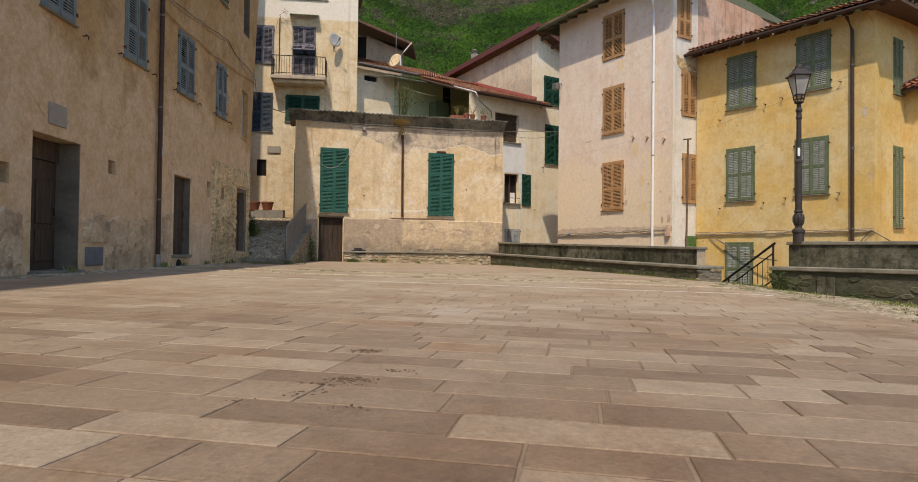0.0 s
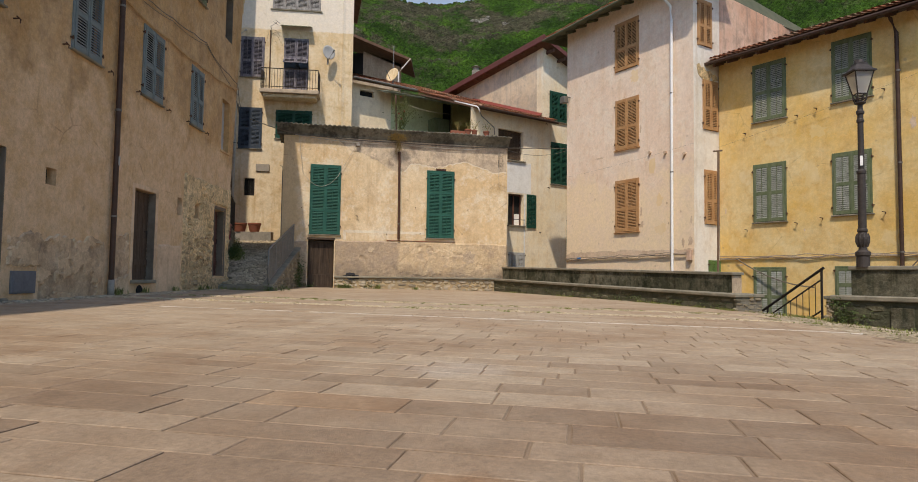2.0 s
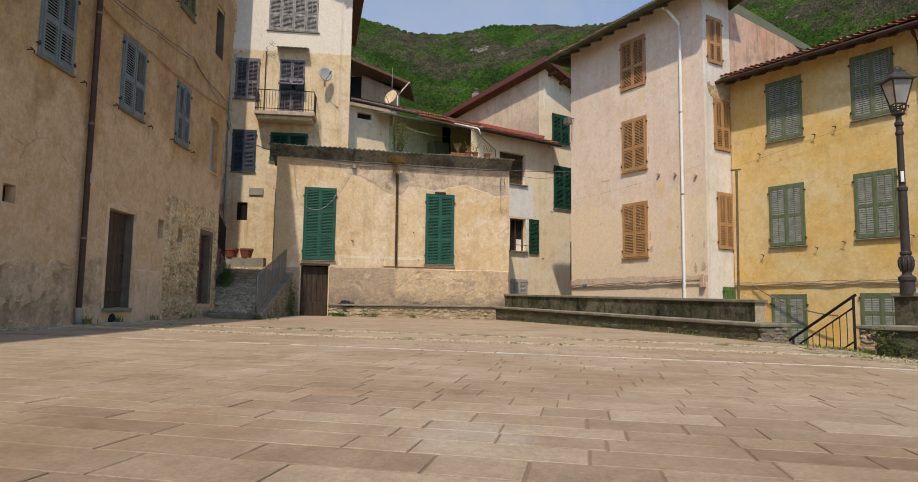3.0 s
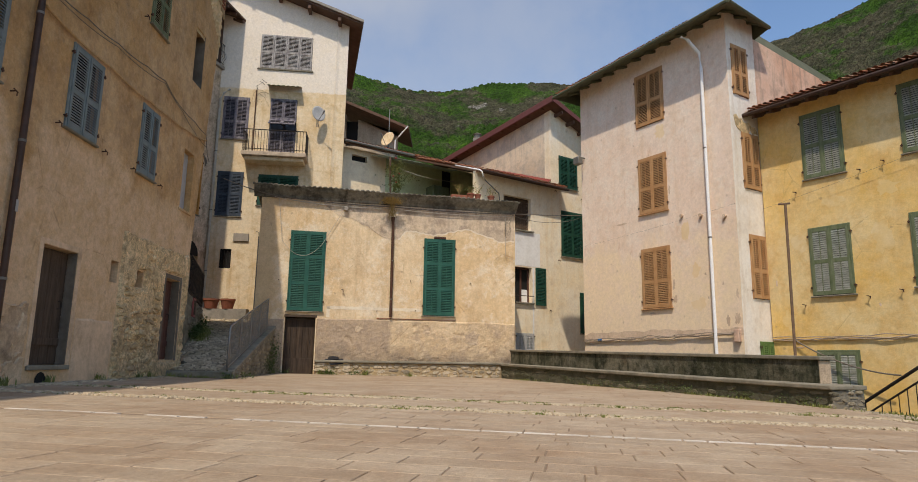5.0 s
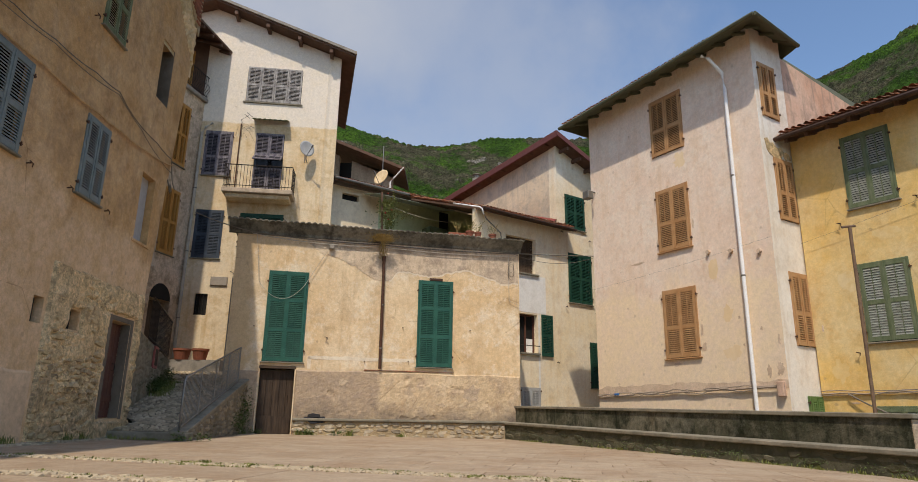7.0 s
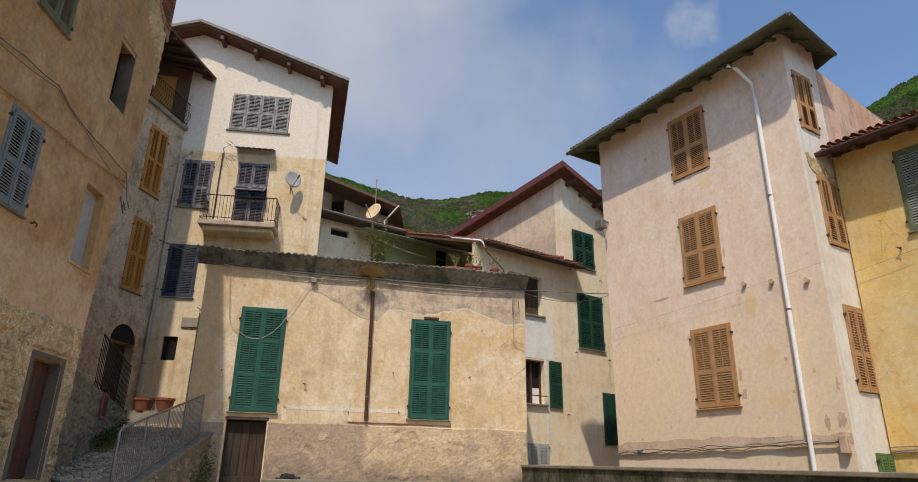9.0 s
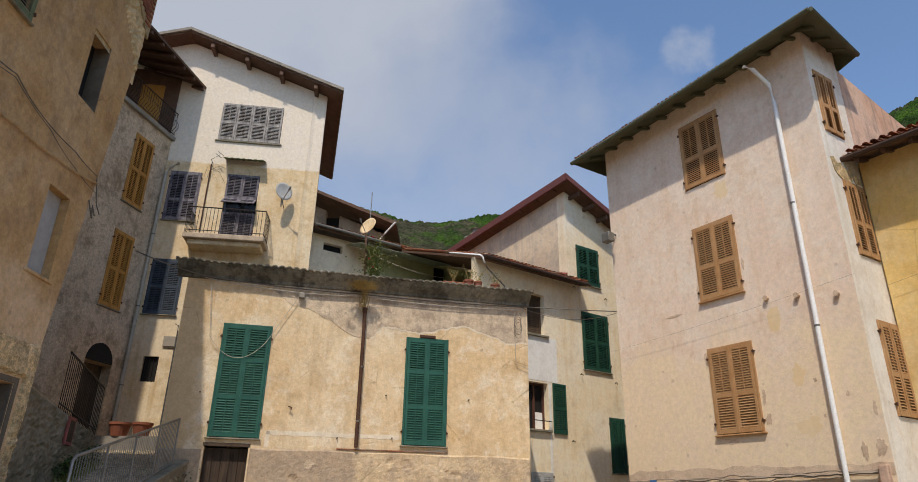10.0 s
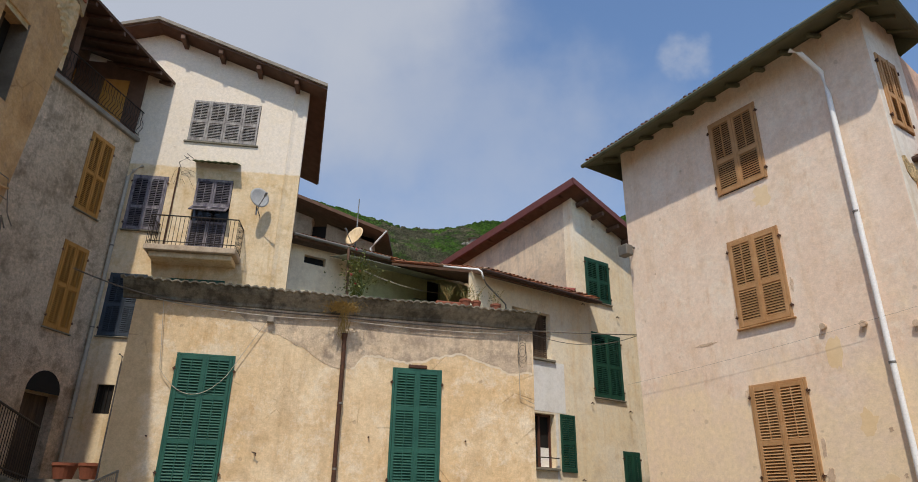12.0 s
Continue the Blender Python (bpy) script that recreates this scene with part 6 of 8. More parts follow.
pts = [(0.15 + 0.11 * i, 8.02 - 0.03 * i + rr.uniform(-0.05, 0.06)) for i in range(10)] + [(1.2 - 0.11 * i, 7.62 + rr.uniform(-0.10, 0.12) - (0.0 if i > 2 else 0.0)) for i in range(10)]
prism(bm, pts, -0.022, -0.004)
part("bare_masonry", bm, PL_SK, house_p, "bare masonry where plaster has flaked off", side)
for u, z in ((0.50, 5.40), (1.16, 5.30), (1.93, 5.14)):
    part("wall_bracket", tube(tube(bmesh.new(), [(u, 0.03, z), (u, -0.07, z)], 0.055, 9), [(u, 0.0, z), (u - 0.05, -0.012, z - 0.12)], 0.02, 6), PL_PB, house_p, "old masonry bracket with a stain below")
for z, r, seed in ((1.86, 0.022, 1), (1.90, 0.014, 2), (1.83, 0.014, 7), (1.87, 0.010, 12)):
    part("cable", tube(bmesh.new(), wavering((-3.7, -0.05, z - 0.03), (2.2, -0.07, z + 0.08), 0.07, seed), r, 5), CABLE_B, house_p)
part("cable_clip", bevelled(boxes((-3.02, -0.09, 1.84, -2.86, -0.03, 1.90)), 0.008), BLUE_C, house_p, "blue plastic cable clip")
part("mortar_band", wall(-3.72, 2.27, 1.90, 2.2, (), 0.006, top=lambda u: 2.09 + 0.13 * noise.noise(Vector((u * 0.9, 0, 2))) + 0.05 * noise.noise(Vector((u * 3.1, 0, 5))), ubreaks=[-3.6 + 0.12 * i for i in range(49)]), PL_PB, house_p, "grey mortar band left by an old roof", pose(0, -0.005, 0))
part("wire", tube(bmesh.new(), sagging((-4.0, -0.12, 5.03), (2.35, -0.12, 5.40), 0.05), 0.002, 4), CABLE, house_p)
part("meter_box", bevelled(boxes((2.05, -0.12, 1.72, 2.2, 0.0, 2.05)), 0.01), PL_PO, house_p, "pink junction box")
for i, (u, z, w, hgt) in enumerate(((0.10, 3.42, 0.10, 0.34), (0.13, 2.98, 0.16, 0.26), (-0.75, 2.60, 0.30, 0.10), (-1.17, 4.45, 0.08, 0.22), (0.08, 6.3, 0.07, 0.3), (-1.16, 6.0, 0.06, 0.25), (-1.9, 5.55, 0.5, 0.06), (1.20, 3.62, 0.07, 0.09), (1.26, 2.95, 0.06, 0.08), (1.85, 2.3, 0.14, 0.30), (2.12, 2.35, 0.2, 0.35), (2.16, 3.0, 0.08, 0.3), (1.75, 3.3, 0.07, 0.10), (-2.4, 4.3, 0.08, 0.06), (-3.0, 7.4, 0.06, 0.05))):
    patch(house_p, u, z, w, hgt, PL_PB, 100 + i, "chipped plaster")
for i, (u, z, w, hgt) in enumerate(((0.95, 2.78, 0.55, 0.42), (0.9, 3.75, 0.35, 0.5), (-0.2, 8.2, 0.4, 0.5), (0.6, 4.9, 0.3, 0.7))):
    patch(house_p, u, z, w, hgt, PL_PY, 130 + i, "yellowed repair in the plaster", thick=0.002, name="plaster_repair")
flood = thing("floodlight", "grey floodlight on a bracket at the house corner", "lamp", MP @ pose(-3.55, -0.02, 8.1))
part("arm", tube(bmesh.new(), [(0, 0.04, 0.12), (0, -0.22, 0.12)], 0.025, 6), GUTTER, flood)
part("lamp_head", bevelled(boxes((-0.14, -0.40, -0.16, 0.14, -0.18, 0.10)), 0.02), GUTTER, flood)

# ---------------------------------------------------------------- yellow house
MY = pose(9.27, 21.5, 0, 0, 0, -53.0)
house_y = thing("house", "yellow plastered house with faded green shutters and tiled roof", "house", MY)
Y_WIN = [(-1.03, 0.01, 6.0, 7.78), (1.34, 2.36, 6.12, 7.84), (-1.04, -0.02, 2.90, 4.67), (1.31, 2.31, 2.96, 4.68), (1.34, 2.36, 0.55, 1.54)]
Y_DOOR = (-1.06, -0.06, -0.75, 1.52)
part("wall", wall(-2.22, 3.56, -1, 8.15, Y_WIN + [Y_DOOR], 0.45), PL_Y, house_y, "warm yellow plaster with pale patches")
part("wall", wall(0, 3.4, -1, 8.15, [(1.16, 1.72, 5.87, 7.5), (1.16, 1.74, 1.97, 4.33)], 0.4), PL_Y, house_y, "yellow flank", pose(3.56, 0.0, 0, 0, 0, 90) @ pose(0.002, 0.0, 0))
for a, b, c, dd in Y_WIN:
    shutters(house_y, GREEN_G, a, b, c, dd, (0.5,), 0.055, label="faded grey-green louvred shutter")
shutters(house_y, GREEN_G, *Y_DOOR, (0.28, 0.62), 0.055, sill=False, label="faded grey-green louvred door leaf")
ysh = thing("shutter_set", "faded green shutters on the yellow flank", "shutters", MY @ pose(3.56, 0, 0, 0, 0, 90))
for a, b, c, dd in ((1.16, 1.72, 5.87, 7.5), (1.16, 1.74, 1.97, 4.33)):
    shutters(ysh, GREEN_G, a, b, c, dd, (0.5,), 0.055, label="faded grey-green louvred shutter")
for u, z in ((-1.28, 5.7), (0.35, 5.95), (0.9, 6.05), (2.66, 6.2), (-1.26, 2.68), (0.3, 2.8), (1.02, 2.9), (2.62, 2.95)):
    hook(house_y, u, z)
pipe("downpipe", [(2.9, -0.45, 8.05), (2.95, -0.3, 7.95), (3.0, -0.09, 7.6), (3.02, -0.09, -0.7)], 0.05, COPPER, house_y, "dark brown downpipe", (1.9, 4.2, 6.6))
bm = bmesh.new()
slab(bm, [(-2.3, -0.55, 8.12), (4.2, -0.55, 8.12), (4.2, 6.5, 10.6), (-2.3, 6.5, 10.6)], 0.09)
part("roof", bm, WOOD_E, house_y, "boarded eaves")
part("roof_tiles", tiles(-2.32, 4.22, 7.1, 8.195, 19.4, -0.47, seed=5, pitch_w=0.165, row=0.28), TILE, house_y)
part("gutter", tube(bmesh.new(), [(-2.3, -0.62, 8.06), (4.2, -0.62, 8.03)], 0.06, 8), COPPER, house_y)
for i in range(13):
    u = -2.1 + i * 0.5
    part("rafter", slab(bmesh.new(), [(u, -0.5, 8.045), (u + 0.08, -0.5, 8.045), (u + 0.08, 0.1, 8.255), (u, 0.1, 8.255)], 0.11), WOOD_E, house_y)
part("side_eave", slab(bmesh.new(), [(3.45, -0.5, 8.12), (4.35, -0.5, 8.06), (4.35, 3.6, 8.06), (3.45, 3.6, 8.30)], 0.08), WOOD_E, house_y, "boarded eave over the flank")
for i in range(6):
    part("rafter", boxes((3.5, 0.4 + i * 0.5, 8.10 + i * 0.17, 4.15, 0.48 + i * 0.5, 8.2 + i * 0.17)), WOOD_E, house_y)
for z, r, seed in ((1.81, 0.016, 4), (1.86, 0.012, 5), (1.78, 0.010, 6)):
    part("cable", tube(bmesh.new(), wavering((-2.2, -0.05, z), (3.55, -0.05, z + 0.03), 0.05, seed), r, 5), CABLE_B, house_y)
part("wire", tube(bmesh.new(), sagging((-2.2, -0.12, 5.40), (3.6, -0.12, 6.44), 0.04), 0.003, 4), CABLE, house_y)
part("hose", tube(bmesh.new(), sagging((-1.6, -0.08, 1.80), (0.9, -0.3, 0.95), 0.18), 0.02, 6), CABLE, house_y, "loose grey hose")
part("cable", tube(bmesh.new(), [(2.95, -0.08, 1.2), (3.5, -0.08, 1.85), (3.9, 0.3, 1.5)], 0.018, 5), CABLE, house_y)
for i, (u, z, w, hgt) in enumerate(((-1.3, 4.3, 0.5, 0.6), (0.7, 4.2, 0.5, 0.9), (0.9, 5.4, 0.6, 0.4), (-0.4, 5.3, 0.8, 0.3), (2.75, 4.6, 0.3, 0.7), (2.7, 2.3, 0.4, 0.5), (-1.7, 2.3, 0.4, 0.6))):
    patch(house_y, u, z, w, hgt, PL_YP, 160 + i, "pale rubbed patch", thick=0.002, name="plaster_repair")
for i, (u, z, w, hgt) in enumerate(((-1.5, 1.6, 0.3, 0.05), (0.5, 2.6, 0.06, 0.10), (3.3, 5.2, 0.16, 0.4), (3.45, 3.4, 0.10, 0.3), (-2.0, 3.3, 0.05, 0.2))):
    patch(house_y, u, z, w, hgt, PL_PB, 180 + i, "chipped plaster")
house_z = thing("house", "yellow neighbouring house with a low tiled roof", "house", pose(12.95, 19.82, 0, 0, 0, -53))
part("wall", wall(-0.05, 5, -1, 6.0, (), 0.4), PL_Y, house_z)
part("roof_tiles", tiles(-0.2, 5, 3.0, 6.05, 20, -0.4, seed=6), TILE, house_z)
part("roof", slab(bmesh.new(), [(-0.2, -0.38, 6.02), (5, -0.38, 6.02), (5, 3, 7.2), (-0.2, 3, 7.2)], 0.08), WOOD_E, house_z)

# ---------------------------------------------------------------- cream house behind, with the lean-to roof
MG = pose(1.89, 31.55, 0, 0, 0, 37.0)
house_g = thing("house", "cream and white house with dark green shutters", "house", MG)
G_HOLES = [(1.76, 2.84, 8.57, 10.0), (1.86, 3.12, 5.56, 7.55), (-1.3, 0.16, 6.42, 7.78), (-0.70, 0.18, 3.47, 4.89), (2.9, 3.6, 2.33, 4.07), (-0.64, 0.27, 1.3, 2.23)]
part("wall", wall(-2.0, 1.3, -1, 8.55, G_HOLES[2:4] + G_HOLES[5:], 0.4), PL_G, house_g, "cream plaster, whitewashed round the lower windows")
part("wall", wall(-2.75, -2.0, -1, 8.50, (), 0.12), PL_G, house_g, "thin end of the front wall")
part("wall", wall(1.3, 4.6, -1, 12.2, G_HOLES[:2] + G_HOLES[4:5], 0.4, top=lambda u: 12.0 - 0.39 * (u - 1.3)), PL_G, house_g, "cream plaster streaked with rust")
part("whitewash", boxes((-1.32, -0.008, 4.95, 0.62, -0.002, 6.36), (0.22, -0.008, 1.0, 0.30, -0.002, 4.9)), PL_W, house_g, "whitewashed patch between windows")
for n in (0, 1, 4):
    shutters(house_g, GREEN_D, *G_HOLES[n], (0.5,), 0.06, label="dark green louvred shutter")
shutters(house_g, GREYP, *G_HOLES[5], (), 0.06, label="pale grey louvred shutter")
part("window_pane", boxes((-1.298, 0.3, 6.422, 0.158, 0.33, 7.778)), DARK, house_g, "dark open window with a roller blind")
blind = part("roller_blind", boxes((-1.298, 0.18, 7.70, 0.158, 0.26, 7.776)), WOOD, house_g, "brown roller blind half down")
for i in range(20):
    part("slat", boxes((-1.298, 0.2, 6.5 + i * 0.06, 0.158, 0.215, 6.55 + i * 0.06)), WOOD, blind)
part("window_sill", bevelled(boxes((-1.4, -0.08, 6.35, 0.26, 0.1, 6.415)), 0.008), CAP, house_g)
part("window_pane", boxes((-0.698, 0.25, 3.472, 0.178, 0.28, 4.888)), DARK, house_g)
part("window_frame", boxes((-0.27, 0.18, 3.472, -0.22, 0.24, 4.888), (0.12, 0.18, 3.472, 0.178, 0.24, 4.888), (-0.698, 0.18, 4.83, 0.178, 0.24, 4.888)), WOOD_R, house_g)
part("curtain", boxes((-0.20, 0.20, 3.5, 0.1, 0.215, 4.0)), WHITE, house_g, "white curtain")
shutter_leaf(house_g, GREEN_D, 0.36, 0.92, 3.38, 4.92, -0.02, (0.5,), 0.06, label="open dark green shutter leaf")
part("window_sill", bevelled(boxes((-0.76, -0.10, 3.40, 0.26, 0.1, 3.465)), 0.008), CAP, house_g)
part("window_rail", tube(bmesh.new(), [(-0.7, -0.10, 3.72), (0.2, -0.10, 3.72)], 0.014, 6), IRON, house_g)
for u, z in ((1.5, 8.35), (3.05, 8.2), (1.66, 5.35), (3.3, 5.25), (1.15, 3.2)):
    hook(house_g, u, z)
# flank with the high eaves, and the roof falling to the right
part("wall", wall(-9, -0.402, 4, 12.0, (), 0.4, top=lambda u: 11.98 + u * 0.085), PL_GF, house_g, "cream flank above the lean-to roof", pose(1.3, 0.0, 0, 0, 0, -90))
bm = bmesh.new()
slab(bm, [(0.88, -0.55, 12.30), (5.2, -0.55, 10.62), (5.2, 9.5, 10.0), (0.88, 9.5, 11.45)], 0.10)
part("roof", bm, WOOD_E, house_g, "boarded eaves")
part("verge_board", slab(bmesh.new(), [(0.84, -0.58, 12.36), (0.90, -0.58, 12.34), (0.90, 9.5, 11.50), (0.84, 9.5, 11.52)], 0.26), MAROON, house_g, "maroon painted verge board")
part("verge_board", slab(bmesh.new(), [(0.84, -0.60, 12.36), (5.25, -0.60, 10.64), (5.25, -0.555, 10.64), (0.84, -0.555, 12.36)], 0.20), MAROON, house_g, "maroon painted verge board")
for i in range(5):
    u = 1.5 + i * 0.7
    part("rafter", boxes((u, -0.5, 11.90 - 0.39 * (u - 1.0), u + 0.09, 0.0, 12.04 - 0.39 * (u - 1.0))), WOOD_E, house_g)
for i in range(9):
    y = 0.2 + i * 0.95
    part("rafter", boxes((0.92, y, 12.02 - 0.085 * y, 1.3, y + 0.09, 12.14 - 0.085 * y)), WOOD_E, house_g)
# lean-to roof over the front part
part("roof", slab(bmesh.new(), [(-2.7, -0.42, 8.40), (1.28, -0.42, 8.40), (1.28, 4.7, 10.18), (-2.7, 4.7, 10.18)], 0.08), WOOD_E, house_g, "boarded eaves of the lean-to")
part("roof_tiles", tiles(-2.7, 1.28, 5.5, 8.43, 19.2, -0.45, seed=7, pitch_w=0.15, row=0.26), TILE, house_g)
part("roof", slab(bmesh.new(), [(1.283, -0.42, 8.40), (1.78, -0.42, 8.40), (1.78, -0.01, 8.54), (1.283, -0.01, 8.54)], 0.08), WOOD_E, house_g, "boarded eaves of the lean-to")
part("roof_tiles", tiles(1.28, 1.78, 0.34, 8.43, 19.2, -0.45, seed=8, pitch_w=0.15, row=0.26), TILE, house_g)
part("gutter", tube(bmesh.new(), [(-2.75, -0.50, 8.40), (1.85, -0.50, 8.36)], 0.055, 8), COPPER, house_g)
part("flashing", slab(bmesh.new(), [(1.10, 0.0, 8.70), (1.295, 0.0, 8.84), (1.295, 5.6, 10.80), (1.10, 5.6, 10.66)], 0.03), REDROOF, house_g, "red painted metal flashing")

# ---------------------------------------------------------------- terrace house between the tower and the cream house
MM = MG @ pose(0, 5.4, 0)
house_m = thing("house", "low terrace house with a long tiled roof and gutter", "house", MM)
part("wall", wall(-6.4, -3.85, 2, 10.3, [(-5.55, -4.80, 9.74, 10.03)], 0.35), PL_M, house_m, "pale plaster in the shade of the eaves")
part("wall", wall(-3.85, 1.0, 2, 10.3, [(-0.80, -0.24, 8.6, 10.15)], 0.35), PL_MG, house_m, "green-washed terrace wall in shade")
part("window_pane", boxes((-5.548, 0.2, 9.742, -4.802, 0.23, 10.028)), DARK, house_m, "small dark window")
part("window_pane", boxes((-0.798, 0.12, 8.602, -0.242, 0.15, 10.148)), DARK, house_m, "dark louvred door")
part("roof", slab(bmesh.new(), [(-6.15, -0.55, 10.34), (1.2, -0.55, 10.34), (1.2, 5.4, 12.48), (-6.15, 5.4, 12.48)], 0.08), WOOD_E, house_m, "boarded eaves")
part("roof_tiles", tiles(-6.1, 1.2, 6.3, 10.36, 19.8, -0.58, seed=9, pitch_w=0.15, row=0.26), TILE, house_m)
part("gutter", tube(bmesh.new(), [(-6.2, -0.64, 10.37), (-2.75, -0.64, 10.34)], 0.055, 8), GUTTER, house_m)
bm = ribbed(-4.7, -0.8, 0.065, 0.018, (-1.3, 9.82), (-0.1, 10.12))
part("canopy", bm, GREEN_C, house_m, "pale corrugated terrace canopy")
part("cupboard", bevelled(boxes((-1.75, -0.75, 8.2, -0.85, -0.1, 9.10)), 0.015), GREEN_G, house_m, "dull green terrace cupboard")
part("drain_pipe", tube(bmesh.new(), [(-2.80, -4.1, 9.02), (-2.80, -5.80, 8.43), (-2.78, -5.90, 8.34), (-2.72, -5.93, 8.14)], 0.028, 8), WHITE, house_m, "white plastic drain pipe", smooth=True)
part("drain_pipe", tube(bmesh.new(), [(-2.72, -5.93, 8.16), (-2.60, -5.90, 8.02), (-1.7, -5.60, 7.70), (-1.62, -5.55, 7.4)], 0.022, 7), GUTTER, house_m, "thin dark drain pipe", smooth=True)
rose = thing("rose_bush", "climbing rose with red flowers tied to a wooden post", "plant", pose(-3.35, 28.3, 0))
part("post", tube(bmesh.new(), [(0, 0, 6.6), (-0.08, 0, 8.55)], 0.035, 7), WOOD_E, rose, "thin wooden post")
rr = random.Random(41)
bm = bmesh.new()
for i in range(12):
    tube(bm, [(0.1, 0.05, 6.8), (0.15 + rr.uniform(-0.1, 0.3), rr.uniform(-0.2, 0.2), 7.5), (0.25 + rr.uniform(-0.3, 0.45), rr.uniform(-0.3, 0.3), 7.7 + rr.uniform(0, 0.8))], 0.009, 4)
part("stem", bm, LEAF_D, rose)
bm = bmesh.new()
for z, w in ((7.2, 0.10), (7.45, 0.16), (7.7, 0.22), (7.95, 0.22), (8.15, 0.14)):
    leaves(bm, (0.18, 0, z), (w, w, 0.16), 130, 0.085, rr)
leaves(bm, (0.62, 0, 7.75), (0.14, 0.1, 0.1), 40, 0.07, rr)
part("foliage", bm, LEAF, rose)
for i in range(4):
    c = Vector((0.28 + rr.gauss(0, 0.22), -0.18 + rr.gauss(0, 0.1), 7.95 + rr.gauss(0, 0.22)))
    bm = bmesh.new()
    bmesh.ops.create_icosphere(bm, subdivisions=1, radius=0.032)
    for v in bm.verts:
        v.co *= 1 + 0.3 * noise.noise(v.co * 40)
    part("flower", bm, PETAL, rose, "small red rose", Matrix.Translation(c))
part("clothes_line", tube(bmesh.new(), sagging((-4.4, -1.9, 9.2), (-0.9, -1.2, 9.3), 0.14), 0.012, 5), CABLE_L, house_m)

# grey house further back
MU = pose(-4.27, 39.9, 0, 0, 0, 0)
house_u = thing("house", "bare grey house behind with a brown roof edge", "house", MU)
part("wall", wall(-6, -0.75, 4, 14.0, [(-3.75, -3.05, 13.2, 14.75)], 0.4, top=lambda u: 13.8 - 0.43 * (u + 0.75)), PL_U, house_u, "bare grey plaster", pose(0, 0.85, 0))
part("window_pane", boxes((-3.748, 1.05, 13.202, -3.052, 1.08, 14.748)), DARK, house_u)
part("roof", slab(bmesh.new(), [(-6, -0.32, 16.55), (0.05, -0.32, 13.95), (-0.1, 3.0, 13.95), (-6, 3.0, 16.55)], 0.16), WOOD_E, house_u, "brown painted roof edge")
part("downpipe", tube(bmesh.new(), [(0.0, -0.36, 13.92), (-0.5, -0.2, 13.4), (-0.72, -0.08, 13.2), (-0.72, -0.08, 9)], 0.04, 8), WHITE, house_u, "white plastic downpipe")
dish("yellowed satellite dish on a pole", pose(-4.31, 33.1, 10.9, -20, 0, -30), PL_T, 0.35)
tagged(part("antenna_pole", tube(bmesh.new(), [(-4.3, 33.25, 9.6), (-4.3, 33.25, 12.4)], 0.018, 6), IRON_G), "thin galvanised antenna pole above the terrace roof", "antenna")
chim = thing("chimney", "small plastered chimney with a cap", "chimney", pose(-0.36, 38.27, 0))
part("stack", bevelled(boxes((-0.22, -0.22, 9, 0.22, 0.22, 12.75)), 0.01), CONC, chim)
part("chimney_cap", lathe(bmesh.new(), [(0.17, 12.76), (0.17, 12.95), (0.27, 12.98), (0.05, 13.08)], 8), CONC, chim)

# ---------------------------------------------------------------- ramp up to the alley
ramp = thing("cobbled_ramp", "cobbled stepped ramp rising to the alley", "ramp", pose(0, 0, 0))


def ramp_z(y):
    return 0.79 + max(0.0, y - 20.7) * 0.195


bm = bmesh.new()
rows = []
for j in range(41):
    y = 20.6 + j * 0.235
    xr = -5.75 - 0.16 * (y - 20.3) if y < 26 else -6.66 - (y - 26) * 0.3
    xl = -7.35 if y < 21.6 else max(-11.5, -7.35 - (y - 21.6) * 1.5)
    rows.append([bm.verts.new((xl + (xr - xl) * i / 10, y, ramp_z(y) + 0.04 * noise.noise(Vector((i, y * 3, 0))))) for i in range(11)])
for a, b in zip(rows, rows[1:]):
    for i in range(10):
        bm.faces.new((a[i], a[i + 1], b[i + 1], b[i]))
part("cobble_bed", bm, SOIL, ramp)
part("kerb", bevelled(boxes((-1.75, 0.0, -0.5, 0.05, 0.30, 0.0)), 0.02), CAP, ramp, "worn stone kerb step", pose(-5.72, 20.38, 0.79, 0, 0, -5))
flank = thing("retaining_wall", "rubble retaining wall beside the ramp with pale coping", "wall", pose(-5.72, 20.45, 0, 0, 0, 98.6))
base = part("rubble_base", wall(0.0, 5.9, -0.5, 1.5, (), 0.28, top=lambda u: 0.74 + 0.24 * u), MORTAR_G, flank, "grey mossy rubble")
masonry(base, STONE_G, 0.02, 5.8, 0.55, 2.2, (0.24, 0.12), 0.05, 0.0, (), 71, 0.018, lambda u, z: z < 0.66 + 0.24 * u)
part("coping", bevelled(slab(bmesh.new(), [(-0.03, -0.04, 0.81), (5.9, -0.04, 2.23), (5.9, 0.30, 2.23), (-0.03, 0.30, 0.81)], 0.07), 0.012), CAP, flank, "pale cement coping")
rail = thing("ramp_railing", "galvanised steel railing along the ramp", "railing", None)
a0, a1 = Vector((-5.86, 20.46, 0.80)), Vector((-6.59, 25.2, 1.92))
part("handrail", tube(bmesh.new(), [a0 + Vector((0, 0, -0.0)), a0 + Vector((0, 0.0, 0.98)), a0.lerp(a1, 0.02) + Vector((0, 0, 1.03)), a1 + Vector((0, 0, 1.0))], 0.024, 8), IRON_G, rail, smooth=True)
part("lower_rail", tube(bmesh.new(), [a0 + Vector((0, 0, 0.08)), a1 + Vector((0, 0, 0.08))], 0.014, 6), IRON_G, rail)
